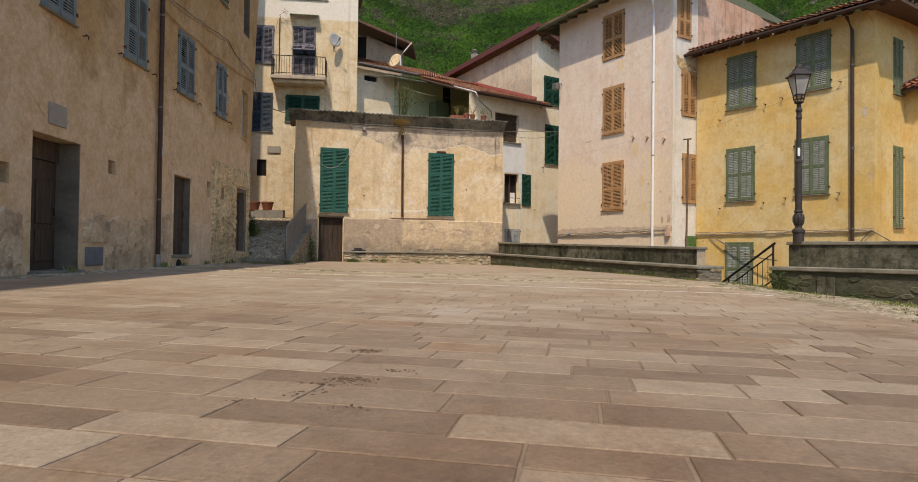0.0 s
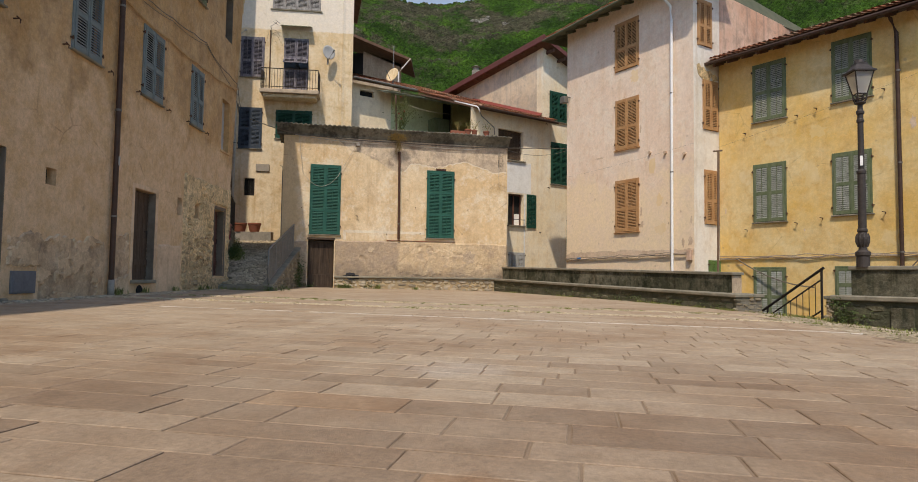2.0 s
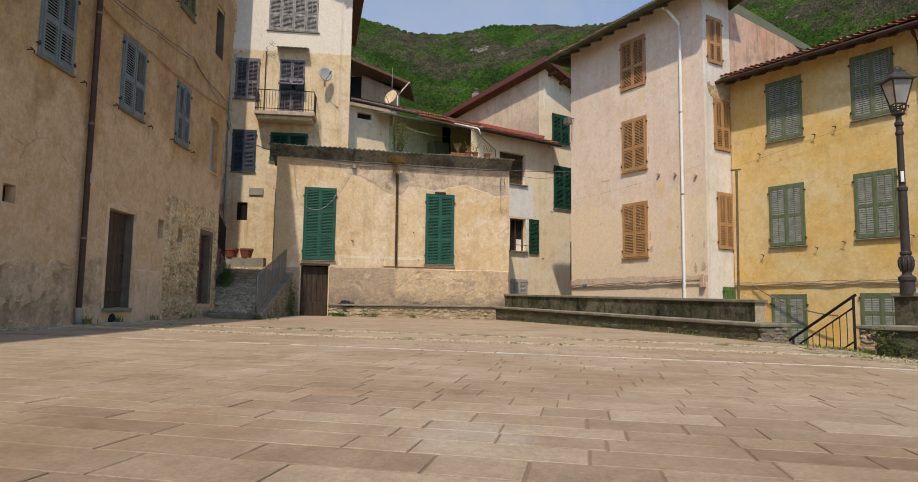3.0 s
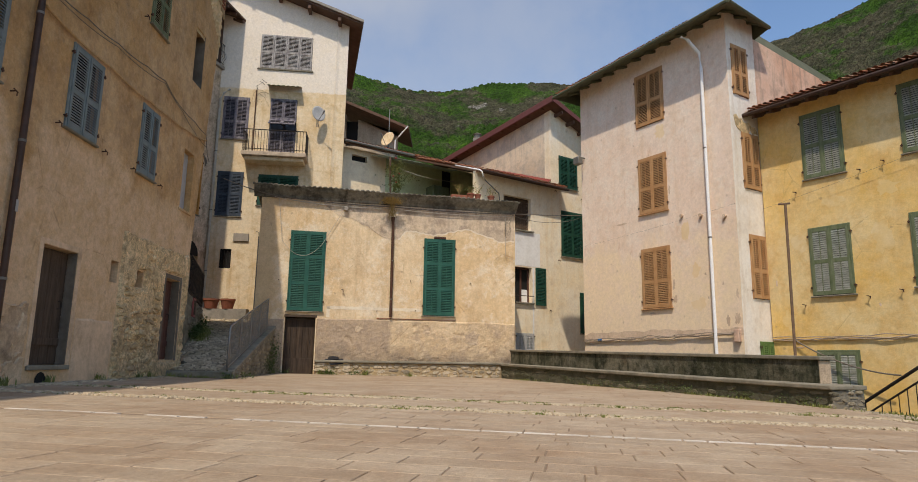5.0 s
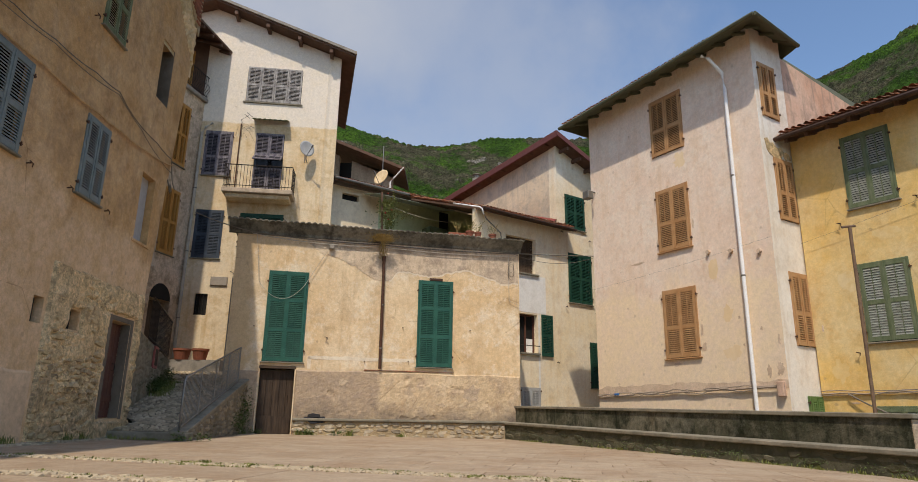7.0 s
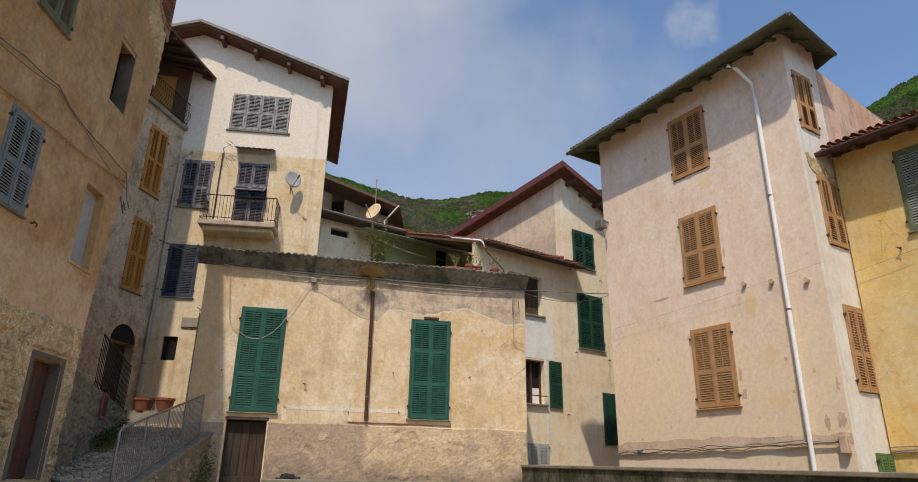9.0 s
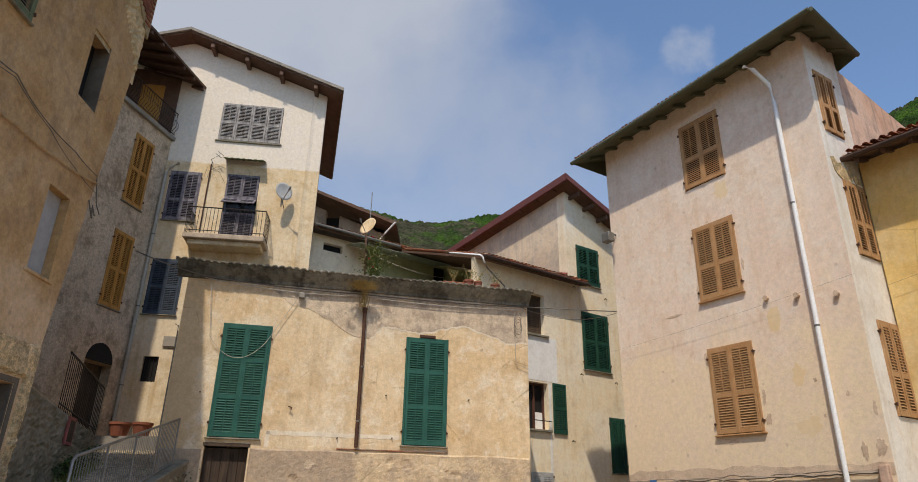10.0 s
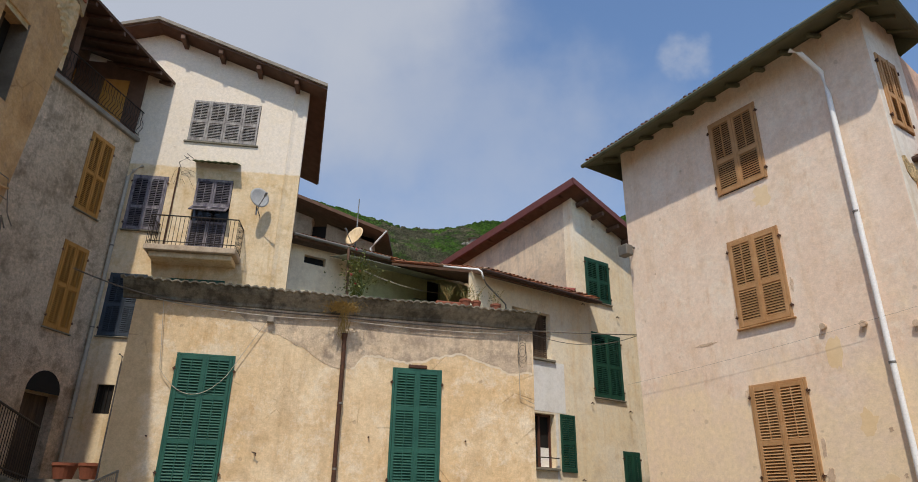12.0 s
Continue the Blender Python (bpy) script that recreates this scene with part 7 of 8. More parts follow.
bar = mesh_of("baluster", tube(bmesh.new(), [(0, 0, 0.08), (0, 0, 1.0)], 0.007, 5), IRON_G)
for i in range(52):
    part("baluster", bar, IRON_G, rail, "", Matrix.Translation(a0.lerp(a1, (i + 0.5) / 52)))
post = mesh_of("post", tube(bmesh.new(), [(0, 0, -0.1), (0, 0, 1.0)], 0.022, 6), IRON_G)
for f in (0.25, 0.5, 0.75, 1.0):
    part("post", post, IRON_G, rail, "", Matrix.Translation(a0.lerp(a1, f)))
alley_wall = part("alley_wall", boxes((-11.3, 29.5, 1.2, -8.9, 29.85, 2.92)), CONC)
tagged(alley_wall, "low plastered wall with flower pots in the alley", "wall", kind="structure")


def flower_pot(m, r, label):
    ob = thing("flower_pot", label, "flower pot", m, "pots on the alley wall")
    part("pot", lathe(bmesh.new(), [(r * 0.72, 0), (r * 0.98, 0.30), (r * 1.05, 0.31), (r * 1.05, 0.38), (r * 0.92, 0.38), (r * 0.9, 0.33)], 18), TERRA, ob, smooth=False)
    part("soil", lathe(bmesh.new(), [(r * 0.88, 0.30), (r * 0.88, 0.335)], 14), SOIL, ob)
    return ob


flower_pot(pose(-10.33, 29.66, 2.92), 0.29, "wide terracotta flower pot on the alley wall")
flower_pot(pose(-9.68, 29.66, 2.92), 0.27, "terracotta flower pot with a small plant")
side_rail = thing("alley_railing", "black iron railing on the alley steps", "railing", pose(-8.57, 23.82, 0, 0, 0, 106.8))
part("handrail", tube(bmesh.new(), [(0.35, 0, 4.13), (3.57, 0, 3.88)], 0.024, 6), IRON, side_rail)
part("lower_rail", tube(bmesh.new(), [(0.35, 0, 3.08), (3.57, 0, 2.86)], 0.016, 6), IRON, side_rail)
for i in range(25):
    u = 0.35 + i * 0.134
    part("baluster", tube(bmesh.new(), [(u, 0, 3.04 - (u + 0.4) * 0.08), (u, 0, 4.19 - (u + 0.4) * 0.078)], 0.009, 5), IRON, side_rail)
stair_wall = thing("retaining_wall", "rubble wall under the alley railing, rising from the ramp", "wall", side_rail.matrix_basis.copy())
base = part("rubble_base", wall(-2.35, 3.7, 0.6, 3.1, (), 0.4, top=lambda u: 3.06 - 0.08 * u), MORTAR, stair_wall, "rubble masonry", pose(0, 0.02, 0))
part("rubble_face", rough_sheet(-2.35, 3.7, 0.6, 3.08, 0.06, lambda u, z: 0.01 + stones_out(u, z, 4.0, 0.06), (), lambda u: 3.03 - 0.08 * u), STONE_G, stair_wall, "uneven grey field stones")

# cobbles of the ramp
bm = bmesh.new()
rr = random.Random(17)


def pebble(bm, m):
    vs = [bm.verts.new(m @ Vector(q)) for q in ((1, 0, 0), (0.6, 0.7, 0), (-0.6, 0.75, 0), (-1, 0, 0), (-0.55, -0.75, 0), (0.6, -0.7, 0), (0.5, 0.25, 0.8), (-0.45, 0.35, 0.85), (-0.5, -0.3, 0.75), (0.45, -0.35, 0.85))]
    for q in ((0, 1, 6), (1, 2, 7, 6), (2, 3, 7), (3, 8, 7), (3, 4, 8), (4, 5, 9, 8), (5, 0, 9), (0, 6, 9), (6, 7, 8, 9)):
        bm.faces.new([vs[i] for i in q])


y = 20.68
while y < 29.6:
    xr = -5.8 - 0.16 * (y - 20.3) if y < 26 else -6.7 - (y - 26) * 0.3
    xl = -7.35 if y < 21.6 else max(-11.4, -7.35 - (y - 21.6) * 1.5)
    x = xl
    row = rr.uniform(0.07, 0.11)
    while x < xr:
        w = rr.uniform(0.08, 0.22)
        pebble(bm, pose(x + w / 2, y + row / 2, ramp_z(y) + rr.uniform(-0.012, 0.012), 14, 0, rr.uniform(-12, 12)) @ Matrix.Diagonal((w * 0.52, row * 0.55, rr.uniform(0.035, 0.06), 1)))
        x += w
    y += row
cb = part("cobbles", bm, COBBLE_I, ramp, "grey split cobbles laid in rows")
tagged(cb, kind="stuff")

# ---------------------------------------------------------------- street lamp
lamp = thing("street_lamp", "black cast-iron street lamp with a glazed lantern", "street lamp", pose(6.93, 13.49, 1.39))
part("pole", lathe(bmesh.new(), [(0.105, -0.02), (0.105, 0.17), (0.122, 0.19), (0.122, 0.24), (0.070, 0.28), (0.062, 0.33), (0.085, 0.38), (0.100, 0.46), (0.088, 0.55), (0.066, 0.58), (0.082, 0.60), (0.082, 0.63), (0.066, 0.65), (0.062, 1.60), (0.074, 1.61), (0.074, 1.65), (0.050, 1.68), (0.046, 2.50), (0.060, 2.51), (0.060, 2.55), (0.048, 2.57), (0.046, 2.64), (0.064, 2.66), (0.064, 2.70), (0.044, 2.73), (0.040, 2.81), (0.090, 2.84), (0.090, 2.86), (0.04, 2.88)], 18), POST_I, lamp, smooth=False)
bm = bmesh.new()
for k in range(10):
    a = 2 * math.pi * k / 10
    tube(bm, [(0.068 * math.cos(a), 0.068 * math.sin(a), 0.33), (0.099 * math.cos(a), 0.099 * math.sin(a), 0.42), (0.100 * math.cos(a), 0.100 * math.sin(a), 0.50), (0.078 * math.cos(a), 0.078 * math.sin(a), 0.56)], 0.014, 5)
part("leaf_moulding", bm, POST_I, lamp)
bm = bmesh.new()
for k in range(4):
    a = math.pi / 4 + k * math.pi / 2
    ca, sa = math.cos(a), math.sin(a)
    tube(bm, [(0.06 * ca, 0.06 * sa, 2.85), (0.10 * ca, 0.10 * sa, 2.90), (0.115 * ca, 0.115 * sa, 3.0)], 0.012, 6)
    tube(bm, [(0.115 * ca, 0.115 * sa, 3.0), (0.222 * ca, 0.222 * sa, 3.38)], 0.012, 6)
    b = a + math.pi / 2
    for rr, z in ((0.115, 3.0), (0.222, 3.38), (0.095, 2.92)):
        tube(bm, [(rr * ca, rr * sa, z), (rr * math.cos(b), rr * math.sin(b), z)], 0.011, 6)
    c = a + math.pi / 4
    tube(bm, [(0.05 * math.cos(c), 0.05 * math.sin(c), 2.85), (0.10 * math.cos(c), 0.10 * math.sin(c), 2.92), (0.118 * math.cos(c), 0.118 * math.sin(c), 3.0)], 0.009, 5)
part("lantern_frame", bm, POST_I, lamp)
GLAZE = Nodes("lantern_glass")
GLAZE.bsdf.inputs["Transmission Weight"].default_value = 0.72
GLAZE.bsdf.inputs["IOR"].default_value = 1.05
glaze_mat = GLAZE.done((0.86, 0.84, 0.80), 0.35, spec=0.5)
for k in range(4):
    a, b = math.pi / 4 + k * math.pi / 2, math.pi / 4 + (k + 1) * math.pi / 2
    bm = bmesh.new()
    v = [bm.verts.new((r * math.cos(t), r * math.sin(t), z)) for r, t, z in ((0.110, a, 3.01), (0.110, b, 3.01), (0.216, b, 3.37), (0.216, a, 3.37))]
    bm.faces.new(v)
    pane = part("pane", bm, glaze_mat, lamp, "lantern glass")
    pane.visible_shadow = False
part("hood", lathe(bmesh.new(), [(0.275, 3.38), (0.275, 3.40), (0.225, 3.42), (0.135, 3.51), (0.13, 3.54)], 4), POST_I, lamp, m=pose(0, 0, 0, 0, 0, 45))
part("finial", lathe(bmesh.new(), [(0.05, 3.53), (0.085, 3.55), (0.075, 3.60), (0.04, 3.625), (0.01, 3.63)], 12), POST_I, lamp)
part("bulb", lathe(bmesh.new(), [(0.03, 3.01), (0.03, 3.08), (0.055, 3.12), (0.06, 3.18), (0.03, 3.23)], 10), COPPER, lamp, "dark lamp holder")
part("sticker", boxes((-0.022, -0.068, 1.74, 0.022, -0.058, 1.91)), WHITE, lamp, "small white label", pose(0, 0, 0, 0, 0, -24))

pole = part("pole", tube(tube(bmesh.new(), [(0, 0, 0), (0.03, 0.0, 2.93)], 0.028, 8), [(-0.10, 0, 2.93), (0.12, 0, 2.95)], 0.02, 6), POLE_T, None, "", pose(5.95, 17.75, 1.28))
tagged(pole, "thin rusty pole with a crossbar on the parapet", "pole")

# ---------------------------------------------------------------- wooded hills
HILL_AZ = (-80, -16, -13, -10.5, -7, -4, 0.5, 3.7, 9, 20, 26, 29, 31, 33, 36, 60, 90)
HILL_EL = (28, 25.8, 25.2, 24.7, 24.2, 24.0, 24.3, 24.4, 24.5, 24.8, 25.6, 26.1, 26.7, 27.3, 28.3, 32, 31)


def hill_mesh():
    """Steep wooded slopes round the head of the valley, crown by crown."""
    az = np.radians(np.concatenate([np.arange(-80, -20, 1.5), np.arange(-20, 14, 0.10), np.arange(14, 22, 0.8), np.arange(22, 42, 0.10), np.arange(42, 90, 2.0)]))
    r = np.concatenate([np.arange(75, 150, 3.0), np.arange(150, 345, 0.8)])
    A, R = np.meshgrid(az, r)
    X, Y = R * np.sin(A), 6 + R * np.cos(A)
    top = np.radians(np.interp(np.degrees(A), HILL_AZ, HILL_EL))
    f = np.clip((R - 75) / 262, 0, 1)
    Z = R * np.tan(top) * (1 - (1 - f) ** 1.6) - 4
    rs = np.random.RandomState(5)
    grid = rs.rand(64, 64)

    def smooth(x, y):
        x, y = x % 64, y % 64
        i, j = np.floor(x).astype(int), np.floor(y).astype(int)
        u, v = x - i, y - j
        u, v = u * u * (3 - 2 * u), v * v * (3 - 2 * v)
        g = lambda p, q: grid[p % 64, q % 64]
        return g(i, j) * (1 - u) * (1 - v) + g(i + 1, j) * u * (1 - v) + g(i, j + 1) * (1 - u) * v + g(i + 1, j + 1) * u * v

    Z += f * (7 * (smooth(X / 30, Y / 30) - 0.5) + 4 * (smooth(X / 11 + 9, Y / 11) - 0.5))
    bump = np.zeros_like(X)
    for cell, lo, hi in ((3.3, 1.1, 1.2), (2.0, 0.6, 0.8)):
        cx, cy = np.floor(X / cell), np.floor(Y / cell)
        for i in (-1, 0, 1):
            for j in (-1, 0, 1):
                h1 = np.abs(np.sin((cx + i) * 127.1 + (cy + j) * 311.7) * 43758.5453)
                hx, hy, hr = h1 % 1, (h1 * 7.31) % 1, (h1 * 3.17) % 1
                dx, dy = (cx + i + hx) * cell - X, (cy + j + hy) * cell - Y
                rad = lo + hi * hr
                q = np.clip(1 - (dx * dx + dy * dy) / (rad * rad), 0, None)
                bump = np.maximum(bump, np.sqrt(q) * rad * 1.2)
    bare = np.clip((smooth(X / 38 + 3, Y / 38 + 7) - 0.62) * 8, 0, 1)
    Z += bump * (0.75 - 0.6 * bare) + 1.3 * (smooth(X * 0.9, Y * 0.9) - 0.5) + 1.0 * (smooth(X * 2.1 + 5, Y * 2.1) - 0.5)
    me = bpy.data.meshes.new("hill")
    nx = len(az)
    idx = np.arange(len(r) * nx).reshape(len(r), nx)
    fs = np.stack([idx[:-1, :-1], idx[:-1, 1:], idx[1:, 1:], idx[1:, :-1]], -1).reshape(-1, 4)
    me.from_pydata(np.stack([X, Y, Z], -1).reshape(-1, 3).tolist(), [], fs.tolist())
    return me


k = Nodes("wooded_hillside")
tone = k.noise(0.05, 6, 0.6)
leafy = k.ramp(tone, (0.34, (0.018, 0.042, 0.005)), (0.50, (0.034, 0.078, 0.008)), (0.64, (0.058, 0.118, 0.012)))
scrub = k.ramp(k.noise(0.11, 6, 0.65, shift=(5, 5, 5)), (0.36, (0.040, 0.044, 0.022)), (0.62, (0.098, 0.086, 0.052)))
open_land = k.ramp(k.math("ADD", k.noise(0.020, 7, 0.62, shift=(30, 11, 0)), k.math("MULTIPLY", k.math("SUBTRACT", k.noise(0.16, 5, 0.7), 0.5), 0.35)), (0.49, 0.0), (0.57, 1.0))
col = k.mix(open_land, leafy, scrub)
rock = k.math("MULTIPLY", k.ramp(k.noise(0.075, 5, 0.6, stretch=(1, 1, 0.6), shift=(12, 40, 9)), (0.63, 0.0), (0.67, 1.0)), open_land)
col = k.mix(rock, col, k.ramp(k.noise(0.9, 6, 0.7), (0.35, (0.10, 0.09, 0.075)), (0.65, (0.30, 0.275, 0.24))))
col = k.mix(0.85, col, k.ramp(k.noise(1.1, 7, 0.8), (0.38, 0.06), (0.62, 1.6)), "MULTIPLY")
col = k.mix(0.5, col, k.ramp(k.noise(0.33, 5, 0.7, shift=(3, 1, 7)), (0.38, 0.35), (0.62, 1.45)), "MULTIPLY")
HILL = k.done(col, 0.9, k.noise(1.4, 6, 0.75), 0.9, spec=0.1)
hill_data = hill_mesh()
hill_data.materials.append(HILL)
hill = new("backdrop", hill_data)
tagged(hill, "steep green wooded hills behind the village", "hills", kind="structure")

# ---------------------------------------------------------------- paving stones
PAVE_ANG = -8.0
MV = pose(0, 10.7, 0, 0, 0, PAVE_ANG)
rnd = random.Random(11)


def inside(x, y):
    if not (-6.9 - 0.075 * (y - 11.2) < x):
        return False
    if y > 16.3 and x > 6.3 - (y - 16.3) * 0.47:
        return False
    if 13.0 < y <= 16.3 and x > 5.2 + 0.3 * (y - 13.0):
        return False
    if y <= 13.0 and x > 5.2 - 0.085 * (13.0 - y):
        return False
    if y > 20 and x < -5.6 - 0.1 * (y - 20):
        return False
    return y < 25.5 + (x + 6.2) * 0.287 and x < 9.5


def stone_mesh(cu, cv, w, d):
    """One paving stone, its top on the square's fall, edges rounded off."""
    c = []
    e = 0.004
    for lo, inset in ((-0.03, 0.0), (-0.003, 0.0), (0.0, e)):
        for su, sv in ((-1, -1), (1, -1), (1, 1), (-1, 1)):
            c.append((su * (w / 2 - inset), sv * (d / 2 - inset), lo))
    f = [(8, 9, 10, 11)]
    for k in (0, 4):
        for i in range(4):
            j = (i + 1) % 4
            f.append((k + i, k + j, k + 4 + j, k + 4 + i))
    return c, f


near, rest_v, rest_f = [], [], []
COURSES = (
    (-15.0, -0.036, (0.22, 0.25, 0.28, 0.30), (0.26, 0.34, 0.44, 0.54, 0.66, 0.80), 0.0),
    (0.036, 1.90, (0.23, 0.26, 0.30), (0.36, 0.48, 0.62, 0.8), 0.01),
    (2.25, 3.60, (1.36,), (1.5, 1.9, 2.3), 0.02),
    (3.95, 18.5, (0.34, 0.42, 0.50), (0.55, 0.75, 0.95, 1.2), 0.02),
)
for v_lo, v_hi, depths, widths, skew in COURSES:
    v0 = v_lo
    while v0 < v_hi - 0.1:
        d = rnd.choice(depths)
        if v_hi - v0 - d < 0.2:
            d = v_hi - v0
        u = -14 + rnd.random() * 0.5
        while u < 15:
            w = rnd.choice(widths)
            if u > 3.0:
                w = min(w, 0.7)
            cu, cv = u + w / 2, v0 + d / 2 - skew * (u + w / 2)
            p = MV @ Vector((cu, cv, 0))
            if inside(p.x, p.y):
                g = 0.003 + rnd.random() * 0.005
                tilt = (rnd.uniform(-0.10, 0.10), rnd.uniform(-0.05, 0.05))
                z = floor_z(p.x, p.y) + rnd.uniform(-0.001, 0.001)
                slope = math.degrees(math.atan((floor_z(p.x + 0.1, p.y) - floor_z(p.x - 0.1, p.y)) / 0.2))
                m = pose(p.x, p.y, z, tilt[0], tilt[1] - slope, PAVE_ANG + rnd.uniform(-0.15, 0.15))
                vv, ff = stone_mesh(cu, cv, w - 2 * g, d - 0.011)
                if -2.6 < p.x < 3.6 and 1.2 < p.y < 8.5 and len(near) < 290:
                    near.append((m, round(w, 2), d, g))
                else:
                    b = len(rest_v)
                    rest_v.extend(tuple(m @ Vector(q)) for q in vv)
                    rest_f.extend(tuple(i + b for i in q) for q in ff)
            u += w
        v0 += d
me = bpy.data.meshes.new("paving_stones")
me.from_pydata(rest_v, [], rest_f)
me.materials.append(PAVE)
rest = new("paving_stones", me)
rest.parent = floor
tagged(rest, kind="stuff")
STONES = {}
for m, w, d, g in near:
    key = (w, d, round(g, 3))
    if key not in STONES:
        vv, ff = stone_mesh(0, 0, w - 2 * g, d - 0.011)
        sm = bpy.data.meshes.new("paving_stone")
        sm.from_pydata(vv, [], ff)
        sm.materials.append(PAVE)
        STONES[key] = sm
    part("paving_stone", STONES[key], PAVE, floor, "", m)

# the white strip let into the paving
strip = bmesh.new()
u = -4.6
while u < 12:
    w = rnd.choice((0.18, 0.26, 0.34))
    p = MV @ Vector((u + w / 2, 0, 0))
    if inside(p.x, p.y) and rnd.random() < 0.94:
        z = floor_z(p.x, p.y)
        box(strip, -w / 2 + 0.008, -0.030, -0.02, w / 2 - 0.008, 0.030, 0.004, pose(p.x, p.y, z, 0, 0.7, PAVE_ANG))
    u += w
part("white_strip", strip, WLINE, floor, "thin white stone strip")

# two drains of set pebbles
peb = bmesh.new()
for v_mid in (2.07, 3.77):
    for i in range(2200):
        u = rnd.uniform(-8, 9)
        v = v_mid - 0.02 * u + rnd.uniform(-0.15, 0.15)
        p = MV @ Vector((u, v, 0))
        if inside(p.x, p.y):
            s = rnd.uniform(0.02, 0.05)
            a = rnd.random() * 360
            z = floor_z(p.x, p.y)
            mm = pose(p.x, p.y, z - 0.008, 0, 0, a) @ Matrix.Diagonal((s * 1.5, s, s * 0.6, 1))
            vs = [peb.verts.new(mm @ Vector(q)) for q in ((1, 0, 0), (0, 1, 0), (-1, 0, 0), (0, -1, 0), (0.5, 0.5, 0.9), (-0.5, 0.5, 0.9), (-0.5, -0.5, 0.9), (0.5, -0.5, 0.9))]
            for q in ((0, 1, 4), (1, 5, 4), (1, 2, 5), (2, 6, 5), (2, 3, 6), (3, 7, 6), (3, 0, 7), (0, 4, 7), (4, 5, 6, 7)):
                peb.faces.new([vs[i] for i in q])
pb = part("pebbles", peb, PEBBLE, floor, "rows of set pale pebbles")
tagged(pb, kind="stuff")

# cobbles and grass along the edge below the lamp wall
def edge_x(y):
    return 5.22 - 0.085 * (13.0 - y) if y < 13 else 5.22 + 0.3 * (y - 13.0)


def short_of_wall(x, y):
    return (x - 6.4) * 0.766 + (y - 13.45) * 0.643 < -0.05


foot = bmesh.new()
for i in range(1500):
    p = MA @ Vector((rnd.uniform(-8, 9.0), -0.02 - 0.42 * rnd.random() ** 1.4, 0))
    pebble(foot, pose(p.x, p.y, floor_z(p.x, p.y) - 0.012, 0, 0, rnd.uniform(0, 360)) @ Matrix.Diagonal((rnd.uniform(0.03, 0.075), rnd.uniform(0.025, 0.05), rnd.uniform(0.02, 0.04), 1)))
ft = part("foot_cobbles", foot, COBBLE_I, floor, "earthy cobbles along the house foot")
tagged(ft, kind="stuff")
edge = bmesh.new()
for i in range(9000):
    y = rnd.uniform(-9.0, 16.3)
    x = edge_x(y) + 2.6 * rnd.random() ** 1.6
    if x > 6.55 and y > 13.2 or y <= 13.6 and not short_of_wall(x, y):
        continue
    pebble(edge, pose(x, y, floor_z(x, y) - 0.02, 0, 0, rnd.uniform(0, 360)) @ Matrix.Diagonal((rnd.uniform(0.04, 0.09), rnd.uniform(0.03, 0.06), 0.035, 1)))
eg = part("edge_cobbles", edge, STONE_G2, floor, "loose cobbles along the edge")
tagged(eg, kind="stuff")


def tuft(bm, x, y, z, n, hgt, spread, rr):
    """A clump of curved blades."""
    for _ in range(n):
        a, l = rr.uniform(0, 6.283), hgt * rr.uniform(0.5, 1.1)
        bx, by = x + rr.gauss(0, spread), y + rr.gauss(0, spread)
        dx, dy, w = math.cos(a), math.sin(a), rr.uniform(0.004, 0.010)
        lean = rr.uniform(0.15, 0.7) * l
        p = [(bx - dy * w, by + dx * w, z), (bx + dy * w, by - dx * w, z), (bx + dx * lean * 0.4 + dy * w, by + dy * lean * 0.4 - dx * w, z + l * 0.6), (bx + dx * lean * 0.4 - dy * w, by + dy * lean * 0.4 + dx * w, z + l * 0.6), (bx + dx * lean, by + dy * lean, z + l)]
        v = [bm.verts.new(q) for q in p]
        bm.faces.new(v[:4])
        bm.faces.new((v[3], v[2], v[4]))


weeds = bmesh.new()
rw = random.Random(29)
for v_mid in (2.07, 3.77):
    for i in range(20 if v_mid < 3 else 70):
        u = rw.uniform(-7, 8)
        p = MV @ Vector((u, v_mid - 0.02 * u + rw.uniform(-0.1, 0.12), 0))
        if inside(p.x, p.y):
            [tuft(weeds, p.x + rw.gauss(0, 0.2), p.y + rw.gauss(0, 0.04), floor_z(p.x, p.y) - 0.01, rw.randint(16, 40), rw.uniform(0.014, 0.042), 0.05, rw) for _ in range(5)]
for i in range(36):
    p = MR @ Vector((LR * rw.random() ** 0.7, -0.08, 0))
    tuft(weeds, p.x, p.y, floor_z(p.x, p.y) - 0.01, rw.randint(14, 36), rw.uniform(0.03, 0.09), 0.09, rw)
for i in range(16):
    p = MH @ Vector((rw.choice((1.2, 1.35, 1.6, 2.6, 4.0, -0.3, -0.6)) + rw.uniform(-0.1, 0.1), -0.42, 0))
    tuft(weeds, p.x, p.y, floor_z(p.x, p.y) - 0.01, rw.randint(10, 30), rw.uniform(0.08, 0.2), 0.05, rw)
for i in range(700):
    y = rw.uniform(-4.0, 13.6)
    x = edge_x(y) + 0.25 + 3.2 * rw.random() ** 0.7
    if short_of_wall(x + 0.05, y + 0.05):
        tuft(weeds, x, y, floor_z(x, y) - 0.01, rw.randint(10, 26), rw.uniform(0.02, 0.06), 0.12, rw)
for i in range(40):
    x, y = rw.uniform(6.0, 7.5), rw.uniform(14.2, 16.4)
    tuft(weeds, x, y, floor_z(x, y) - 0.02, rw.randint(10, 26), rw.uniform(0.04, 0.1), 0.1, rw)
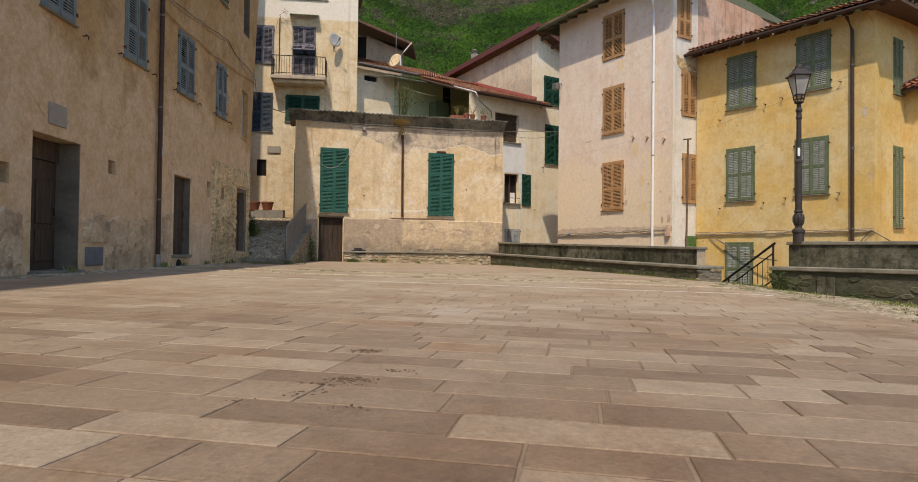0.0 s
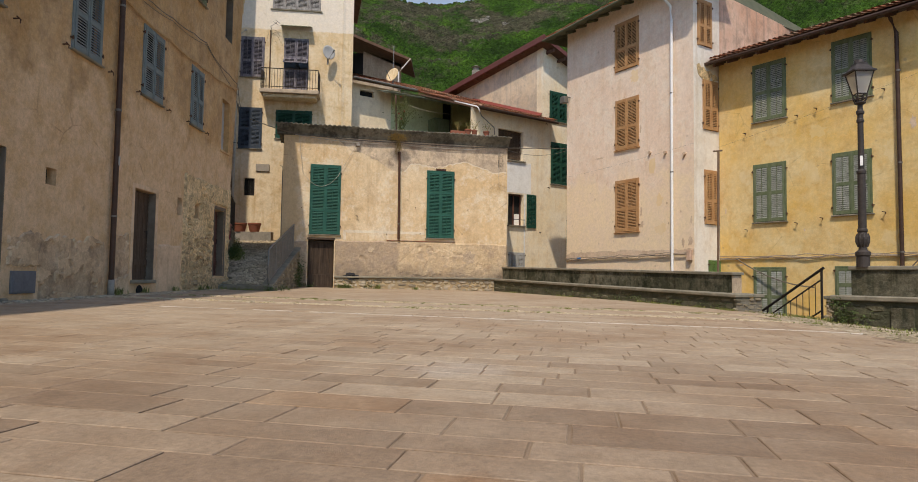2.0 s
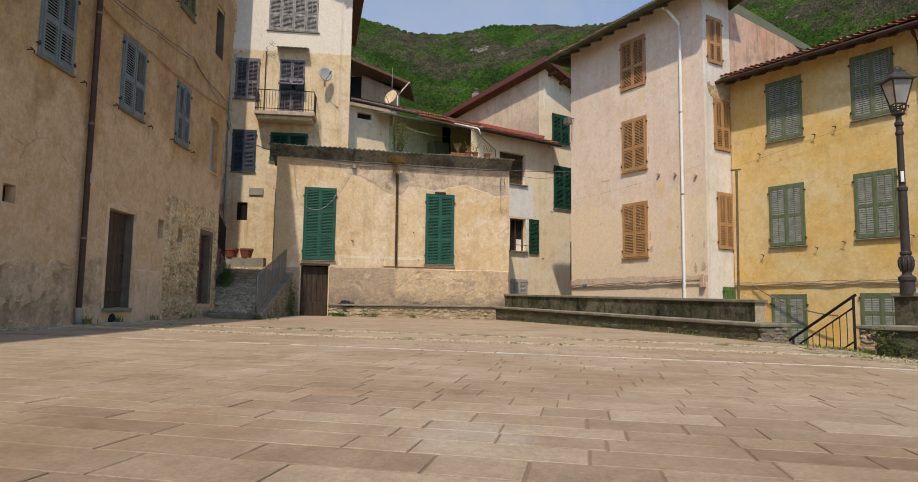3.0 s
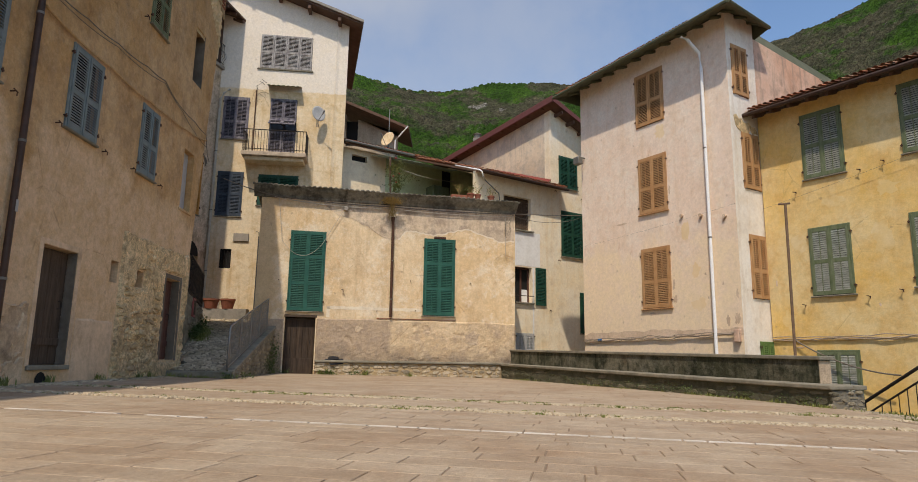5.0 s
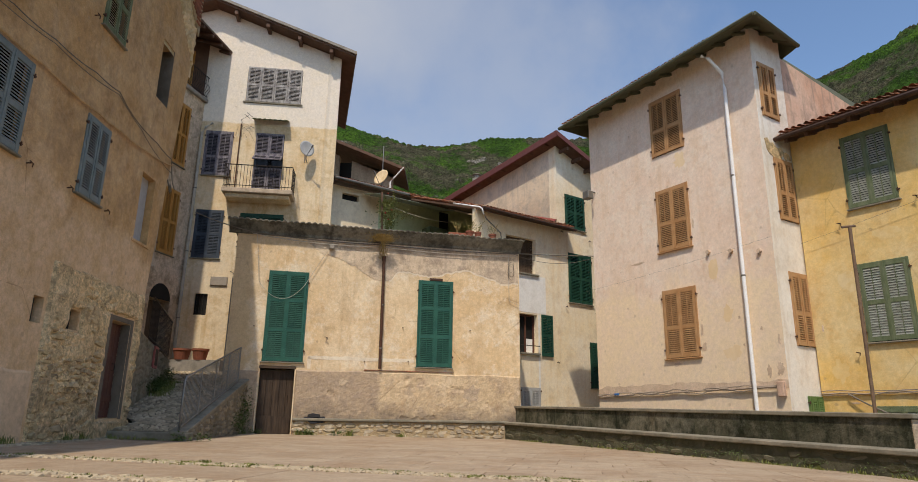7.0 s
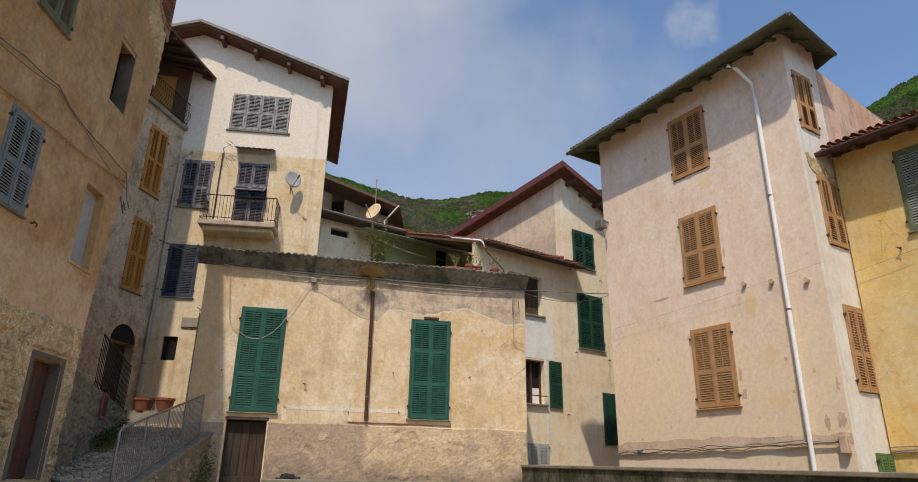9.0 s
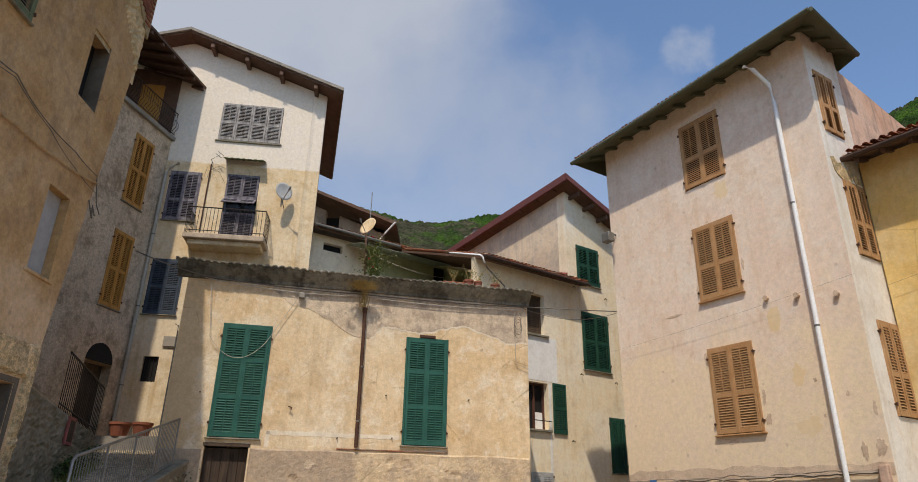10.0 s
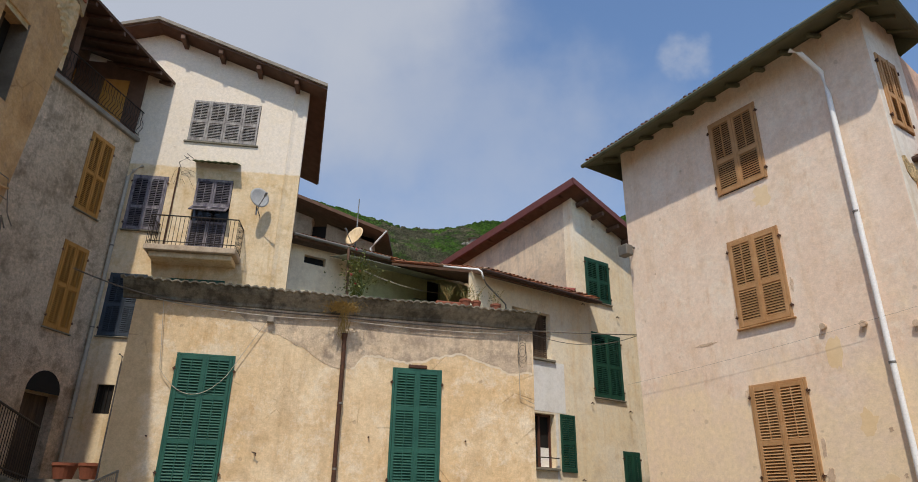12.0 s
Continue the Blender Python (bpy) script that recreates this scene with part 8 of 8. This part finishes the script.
for u in (3.3, 3.45, 4.6, -0.3, 6.2, 7.9, 8.4):
    p = MA @ Vector((u, -0.1, 0))
    tuft(weeds, p.x, p.y, floor_z(p.x, p.y), 30, 0.16, 0.06, rw)
for i in range(14):
    x = rw.uniform(-7.2, -5.7)
    tuft(weeds, x, 20.33, floor_z(x, 20.33) - 0.01, rw.randint(8, 22), rw.uniform(0.05, 0.14), 0.06, rw)
for i in range(26):
    y = rw.uniform(24.6, 27.0)
    tuft(weeds, -8.36 - (y - 23.82) * 0.302 + rw.uniform(0, 0.25), y, ramp_z(y), 26, rw.uniform(0.08, 0.2), 0.1, rw)
wd = part("weeds", weeds, LEAF, None)
tagged(wd, "small green weeds growing in joints and at wall feet", "weeds", kind="stuff")
rl = random.Random(77)
ivy = bmesh.new()
for i in range(13):
    u = rl.random() ** 1.8 * 0.5
    p = MS @ Vector((u + 0.02, -0.10, 0))
    leaves(ivy, (p.x, p.y, floor_z(p.x, p.y) + rl.uniform(0.02, 0.42 * (1 - u / 1.2))), (0.06, 0.05, 0.06), 44, 0.04, rl)
for i in range(26):
    u = rl.uniform(1.2, 7)
    p = MS @ Vector((u, -0.08, 0))
    leaves(ivy, (p.x, p.y, floor_z(p.x, p.y) + 0.05), (0.12, 0.04, 0.025), 18, 0.04, rl)
for i in range(36):
    u = LR * rl.random() ** 0.6
    p = MR @ Vector((u, -0.07, 0))
    leaves(ivy, (p.x, p.y, floor_z(p.x, p.y) + 0.03 + 0.16 * rl.random() ** 2), (0.14, 0.035, 0.045), 26, 0.035, rl)
tagged(part("ivy", ivy, LEAF_D, None), "dark green creeper at the foot of the bench walls", "creeper", kind="stuff")
bush = bmesh.new()
for i in range(26):
    y = 27.3 - 2.6 * rl.random() ** 1.5
    x = -8.42 - (y - 23.82) * 0.302 + rl.uniform(-0.08, 0.10)
    leaves(bush, (x, y, ramp_z(y) + rl.uniform(0.0, 0.38)), (0.08, 0.10, 0.08), 40, 0.07, rl)
for i in range(22):
    u = rl.uniform(3.9, 5.7)
    p = flank.matrix_basis @ Vector((u, -0.10, 0))
    leaves(bush, (p.x, p.y, rl.uniform(0.6, 1.2 + 0.55 * (u - 3.9))), (0.08, 0.08, 0.12), 40, 0.06, rl)
for x, y in ((-6.1, 25.65), (-4.72, 25.9), (-4.85, 25.85), (-4.0, 26.1), (-5.75, 20.3), (-5.4, 20.5)):
    leaves(bush, (x, y, floor_z(x, y) + 0.06), (0.09, 0.07, 0.05), 70, 0.06, rl)
tagged(part("alley_plants", bush, LEAF_D, None), "dark green wild plants along the ramp and wall feet", "plants", kind="stuff")
panel = part("framed_panel", bevelled(boxes((0.0, -0.05, 0, 0.50, 0.0, 0.58)), 0.008), RED_F, None, "", side_rail.matrix_basis @ pose(1.0, -0.04, 2.32))
part("pane", bevelled(boxes((0.07, -0.056, 0.07, 0.43, -0.051, 0.51)), 0.002), WOOD, panel, "dull dark pane")
tagged(panel, "small red-framed panel on the alley stair wall", "panel")
clods = bmesh.new()
for x, y, n in ((-0.01, 3.43, 34), (0.07, 2.66, 40), (-0.05, 2.39, 12), (0.14, 2.18, 6), (-0.28, 2.27, 4), (0.25, 2.89, 8), (0.0, 2.55, 10)):
    for i in range(n * 4):
        px, py, q = x + rl.gauss(0, 0.045), y + rl.gauss(0, 0.03), 0.002 + 0.0075 * rl.random() ** 3
        pebble(clods, pose(px, py, floor_z(px, py), 0, 0, rl.uniform(0, 360)) @ Matrix.Diagonal((q * 1.4, q, q * 0.5, 1)))
tagged(part("dirt_clods", clods, DIRT, None), "dark crumbs of dried mud on the paving", "dirt", kind="stuff")
